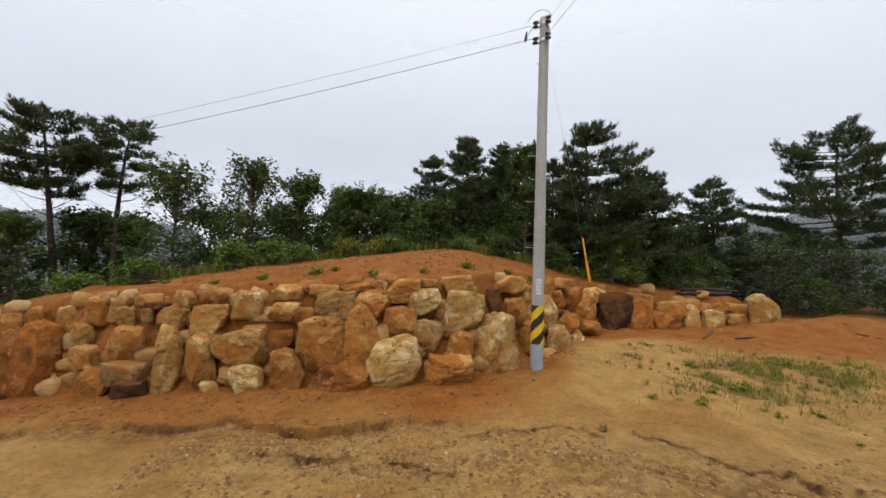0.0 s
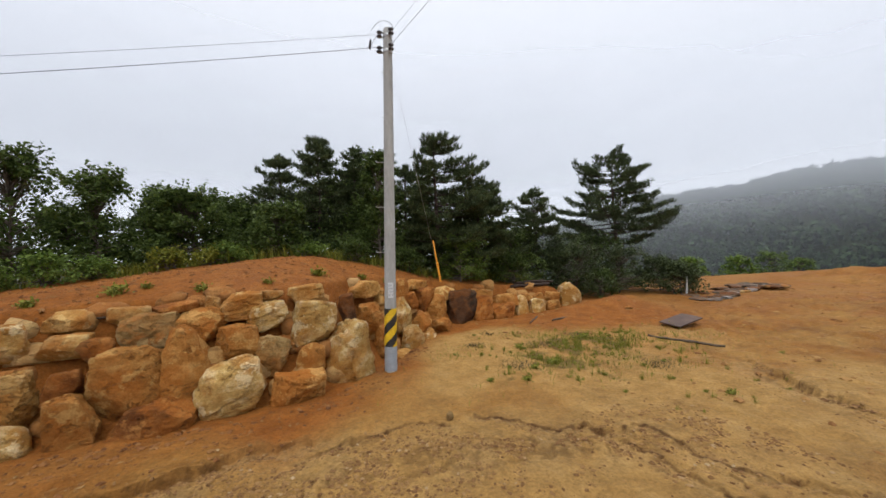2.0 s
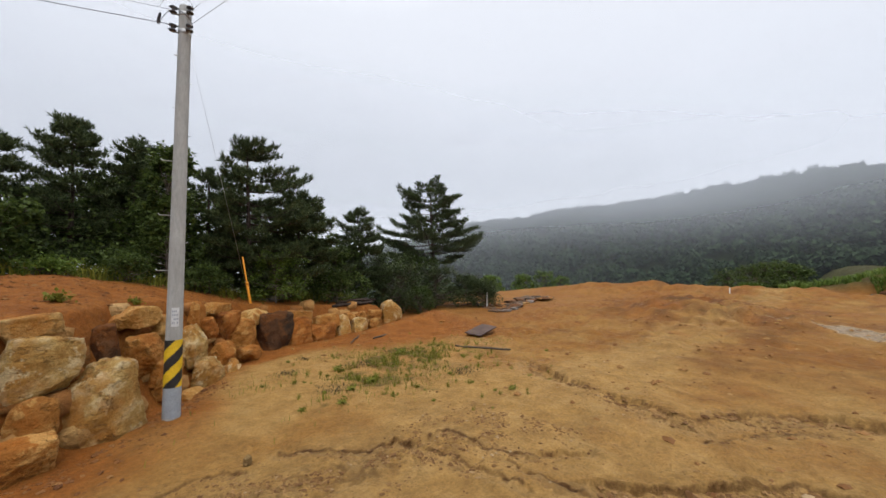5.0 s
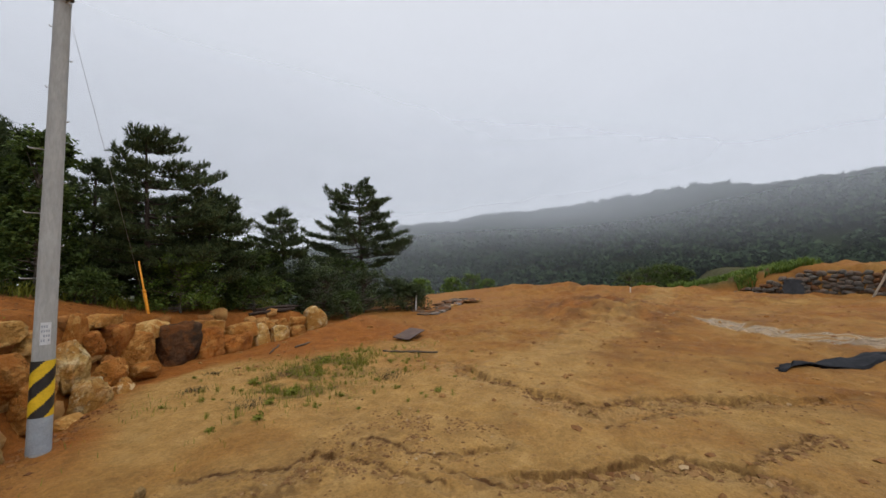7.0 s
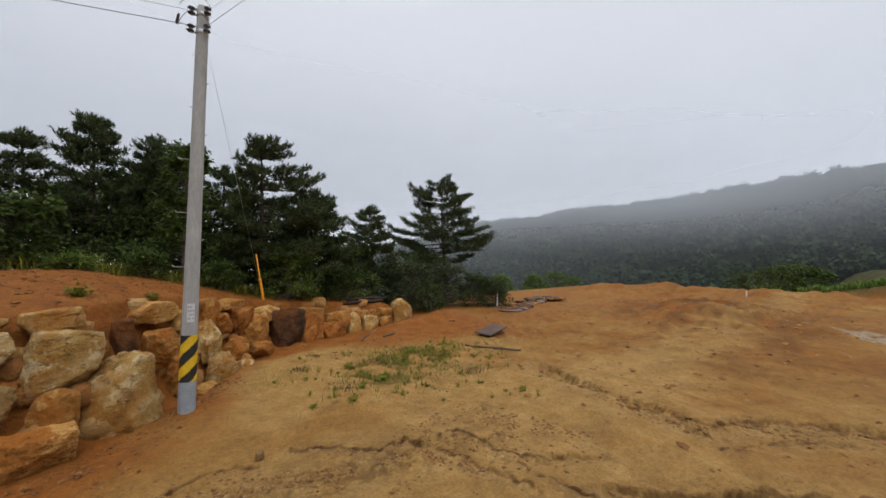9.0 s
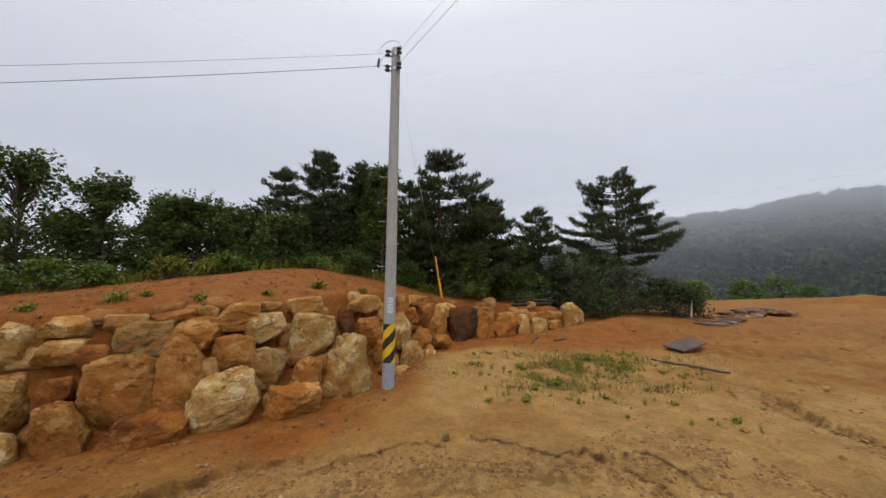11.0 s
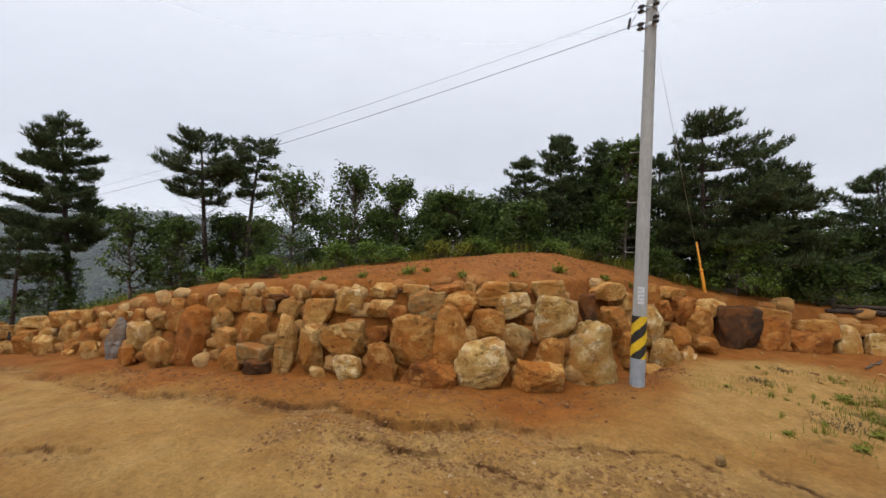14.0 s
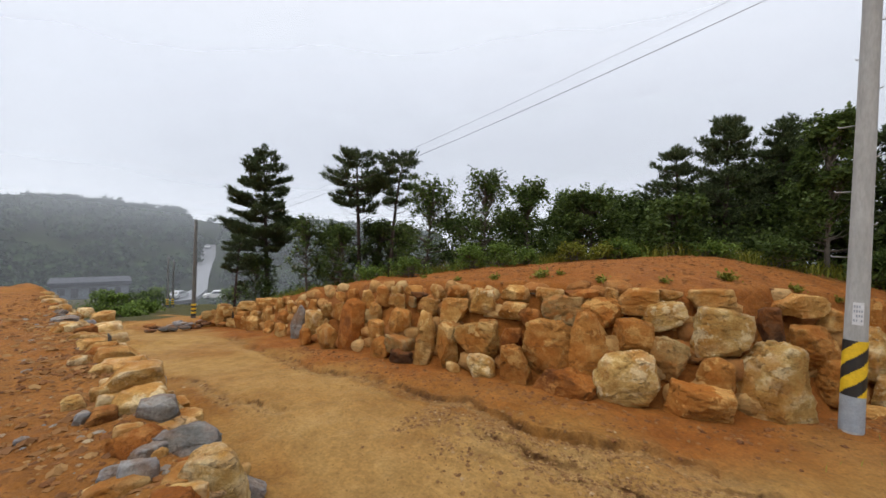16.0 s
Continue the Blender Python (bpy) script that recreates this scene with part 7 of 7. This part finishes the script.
    ob = new("mist", fast_mesh("mist", np.stack([-np.sin(a) * r, np.cos(a) * r, z], -1).reshape(-1, 3), q, m, False))
    tagged(ob, "thin pale mist hanging over the valley", "mist", "", "stuff")


for radius, thick, seed in ((58.0, 0.12, 61), (74.0, 0.36, 62), (90.0, 0.46, 63)):
    mist(radius, thick, seed)


# ---- the lane, the cars, the sheds and the poles down in the valley ----
def bearing(az, dist):
    return -math.sin(radians(az)) * dist, math.cos(radians(az)) * dist


def far_pole(az, dist, tall, lean, words, band=True):
    x, y = bearing(az, dist)
    ob = empty("power_pole", x, y, height(x, y) - 0.1)
    ob.rotation_euler = (0, radians(lean), 0)
    tagged(ob, words, "power pole")
    # concrete toned darker than the near pole's
    child("shaft", bars("shaft", [tube([(0, 0, z) for z in np.linspace(-0.6, tall, 8)], np.linspace(0.15, 0.10, 8), 14)], plain_material("dark_concrete", (0.13, 0.127, 0.117), 0.9, 0.2, 0.2, 4.0)), ob)
    for z in (tall - 0.15, tall - 0.5):
        child("insulator", bars("insulator", [tube([(-0.2, 0, z), (-0.12, 0, z), (0.12, 0, z), (0.2, 0, z)], [0.02, 0.05, 0.05, 0.02], 8)], DARK_STEEL), ob)
    if band:
        for i in range(6):
            a0 = 0.35 + i * 0.14
            pts = [(0, 0, a0), (0, 0, a0 + 0.14)]
            child("warning_stripe", bars("warning_stripe", [tube(pts, [0.157, 0.156], 14)], YELLOW if i % 2 else BLACK), ob)
    return ob


far_pole(67.9, 31.2, 7.1, 0.3, "grey concrete power pole with a striped band at the track's bend")
far_pole(70.55, 58.0, 6.6, 0.0, "slim grey power pole down in the valley")
far_pole(70.0, 59.0, 6.2, 0.0, "second slim grey pole standing close to another")

ROAD = plain_material("wet_asphalt", (0.16, 0.165, 0.175), 0.5, 0.5, 0.15, 0.6, 0.0, 0.01)


def lane():
    """The asphalt lane: along the valley floor, then straight up the opposite slope."""
    left = [(72.0, 97.0), (69.5, 98.0), (67.75, 106.0), (67.7, 125.0), (67.45, 150.0), (67.05, 178.0), (66.65, 206.0), (66.5, 214.0)]
    right = [(71.0, 92.0), (67.6, 93.0), (66.3, 104.0), (66.15, 125.0), (65.75, 150.0), (65.25, 178.0), (64.85, 206.0), (64.7, 214.0)]
    level = [-11.5, -11.2, -10.5, -9.1, -7.0, -4.5, -2.2, -1.6]
    verts, faces = [], []
    for (a, r), (b, s), z in zip(left, right, level):
        verts.append((*bearing(a, r), z))
        verts.append((*bearing(b, s), z))
    n = len(verts)
    verts += [(x, y, z - 0.8) for x, y, z in verts]
    for i in range(0, n - 2, 2):
        faces += [(i, i + 1, i + 3, i + 2), (i, i + 2, i + 2 + n, i + n), (i + 1, i + 1 + n, i + 3 + n, i + 3)]
    tagged(new("road", fast_mesh("road", verts, faces, ROAD)), "wet grey asphalt lane climbing the misty slope", "road", "", "structure")


lane()
CAR_GLASS = plain_material("car_glass", (0.03, 0.035, 0.04), 0.12, 0.6, 0.1, 3.0, 0.0, 0.0)
TYRE = plain_material("tyre", (0.025, 0.025, 0.025), 0.85, 0.2, 0.2, 20.0)
SILVER = plain_material("silver_paint", (0.50, 0.51, 0.52), 0.3, 0.5, 0.06, 3.0, 0.3, 0.0)
CAR_WHITE = plain_material("white_car_paint", (0.80, 0.80, 0.80), 0.25, 0.5, 0.04, 3.0, 0.0, 0.0)


def car(az, dist, z, yaw, mat, words):
    x, y = bearing(az, dist)
    ob = empty("car", x, y, z, yaw)
    tagged(ob, words, "car", "parked cars in the valley")
    bm = bmesh.new()
    side = ((-2.2, 0.35), (-2.22, 0.75), (-2.1, 0.98), (-1.75, 1.05), (-1.35, 1.5), (-0.9, 1.62), (0.4, 1.6), (1.0, 1.1), (1.95, 0.92), (2.2, 0.72), (2.2, 0.38), (1.9, 0.26), (-1.95, 0.26))
    rows = []
    for yy, inset in ((-0.9, 0.0), (-0.86, 0.0), (0.86, 0.0), (0.9, 0.0)):
        rows.append([bm.verts.new((px * (0.985 if abs(yy) > 0.88 else 1.0), yy * (0.80 if pz > 1.2 else 1.0), pz)) for px, pz in side])
    for a, b in zip(rows[:-1], rows[1:]):
        for i in range(len(side)):
            k = (i + 1) % len(side)
            bm.faces.new((a[i], a[k], b[k], b[i]))
    bm.faces.new(rows[0][::-1])
    bm.faces.new(rows[-1])
    bmesh.ops.recalc_face_normals(bm, faces=bm.faces[:])
    part("body", bm, mat, ob)
    for yy in (-0.905, 0.905):
        bm = bmesh.new()
        s = 1 if yy > 0 else -1
        bm.faces.new([bm.verts.new((px, s * yw, pz)) for px, yw, pz in ((-1.5, 0.895, 1.1), (0.85, 0.895, 1.1), (0.35, 0.76, 1.5), (-1.2, 0.76, 1.5))])
        r = bmesh.ops.extrude_face_region(bm, geom=bm.faces[:])
        for v in [g for g in r["geom"] if isinstance(g, bmesh.types.BMVert)]:
            v.co.y += 0.02 * s
        part("side_window", bm, CAR_GLASS, ob)
    for pts in (((1.02, 1.14), (0.44, 1.57)), ((-1.78, 1.10), (-1.38, 1.50))):
        bm = bmesh.new()
        (xa, za), (xb, zb) = pts
        sgn = 1 if xa > 0 else -1
        bm.faces.new([bm.verts.new(c) for c in ((xa + 0.03 * sgn, -0.78, za), (xa + 0.03 * sgn, 0.78, za), (xb + 0.03 * sgn, 0.64, zb), (xb + 0.03 * sgn, -0.64, zb))])
        r = bmesh.ops.extrude_face_region(bm, geom=bm.faces[:])
        for v in [g for g in r["geom"] if isinstance(g, bmesh.types.BMVert)]:
            v.co.x += 0.02 * sgn
        part("windscreen", bm, CAR_GLASS, ob)
    for px in (-1.35, 1.35):
        for yy in (-0.8, 0.8):
            w = child("wheel", bars("wheel", [tube([(px, yy - 0.1, 0.33), (px, yy - 0.08, 0.33), (px, yy + 0.08, 0.33), (px, yy + 0.1, 0.33)], [0.29, 0.33, 0.33, 0.29], 18)], TYRE), ob)
            child("rim", bars("rim", [tube([(px, yy - 0.11, 0.33), (px, yy + 0.11, 0.33)], [0.19, 0.19], 12)], SILVER), w)
    return ob


car(65.38, 90.0, -10.81, 248, CAR_WHITE, "white parked estate car seen from the side")
car(69.35, 96.0, -11.3, 128, SILVER, "silver parked car seen from behind")
car(66.35, 192.0, -3.25, 150, CAR_WHITE, "small white car up on the misty lane")


def shed():
    """The long low building in the valley."""
    x, y = bearing(77.4, 112.0)
    ob = empty("long_shed", x, y, -12.3, 77.4)
    tagged(ob, "long low shed with a dark grey roof and pale walls", "building")
    wall = plain_material("pale_wall", (0.17, 0.19, 0.21), 0.8, 0.2, 0.1, 1.0)
    roof = plain_material("dark_roof", (0.035, 0.038, 0.046), 0.7, 0.3, 0.15, 1.0)
    trim = plain_material("dark_opening", (0.06, 0.06, 0.065), 0.6, 0.3, 0.2, 1.0)
    half = 6.1
    bm = bmesh.new()
    box(bm, -half, half, -2.6, 2.6, 0, 2.9)
    part("wall", bm, wall, ob)
    bm = bmesh.new()
    c = [(-half - 0.5, -3.2, 2.85), (half + 0.5, -3.2, 2.95), (half + 0.5, 3.2, 3.5), (-half - 0.5, 3.2, 3.4)]
    lo = [bm.verts.new(v) for v in c]
    hi = [bm.verts.new((a, b, d + 0.75)) for a, b, d in c]
    bm.faces.new(lo[::-1])
    bm.faces.new(hi)
    for i in range(4):
        k = (i + 1) % 4
        bm.faces.new((lo[i], lo[k], hi[k], hi[i]))
    part("roof", bm, roof, ob)
    for i, px in enumerate((-4.6, -2.6, 0.2, 1.9, 4.2)):
        bm = bmesh.new()
        box(bm, px - 0.55, px + 0.55, -2.66, -2.55, 0.2 if i % 2 else 0.9, 2.3)
        part("door" if i % 2 else "window", bm, trim, ob)


shed()


# scrub on the slopes below the track and by the plot's far bank
for i, (az, dist, tall, wide) in enumerate(((74.5, 42.0, 0.8, 2.4), (73.0, 46.0, 1.1, 2.6), (75.5, 52.0, 2.0, 3.0), (72.2, 60.0, 2.2, 3.2), (76.5, 64.0, 2.4, 3.4), (71.5, 75.0, 2.6, 3.6), (63.9, 84.0, 4.5, 4.0), (62.5, 90.0, 6.0, 5.0), (62.0, 108.0, 7.0, 6.0), (-60.8, 52.0, 2.6, 3.0), (-63.8, 60.0, 4.0, 4.0), (-66.0, 62.0, 3.6, 4.0), (-56.0, 46.0, 2.6, 3.0), (-86.0, 62.0, 5.4, 5.6), (-88.6, 55.0, 3.6, 4.6), (-90.4, 50.0, 2.9, 4.0), (-91.8, 47.0, 2.3, 3.4))):
    x, y = bearing(az, dist)
    leafy(x, y, tall, wide * 0.6, 0.1, 400 + i, 0.26, BUSH_LEAVES if az > -70 else OAK_LEAVES, 1700, "rounded green shrub in the misty valley", "shrub", "bush", group="shrubs on the slopes")
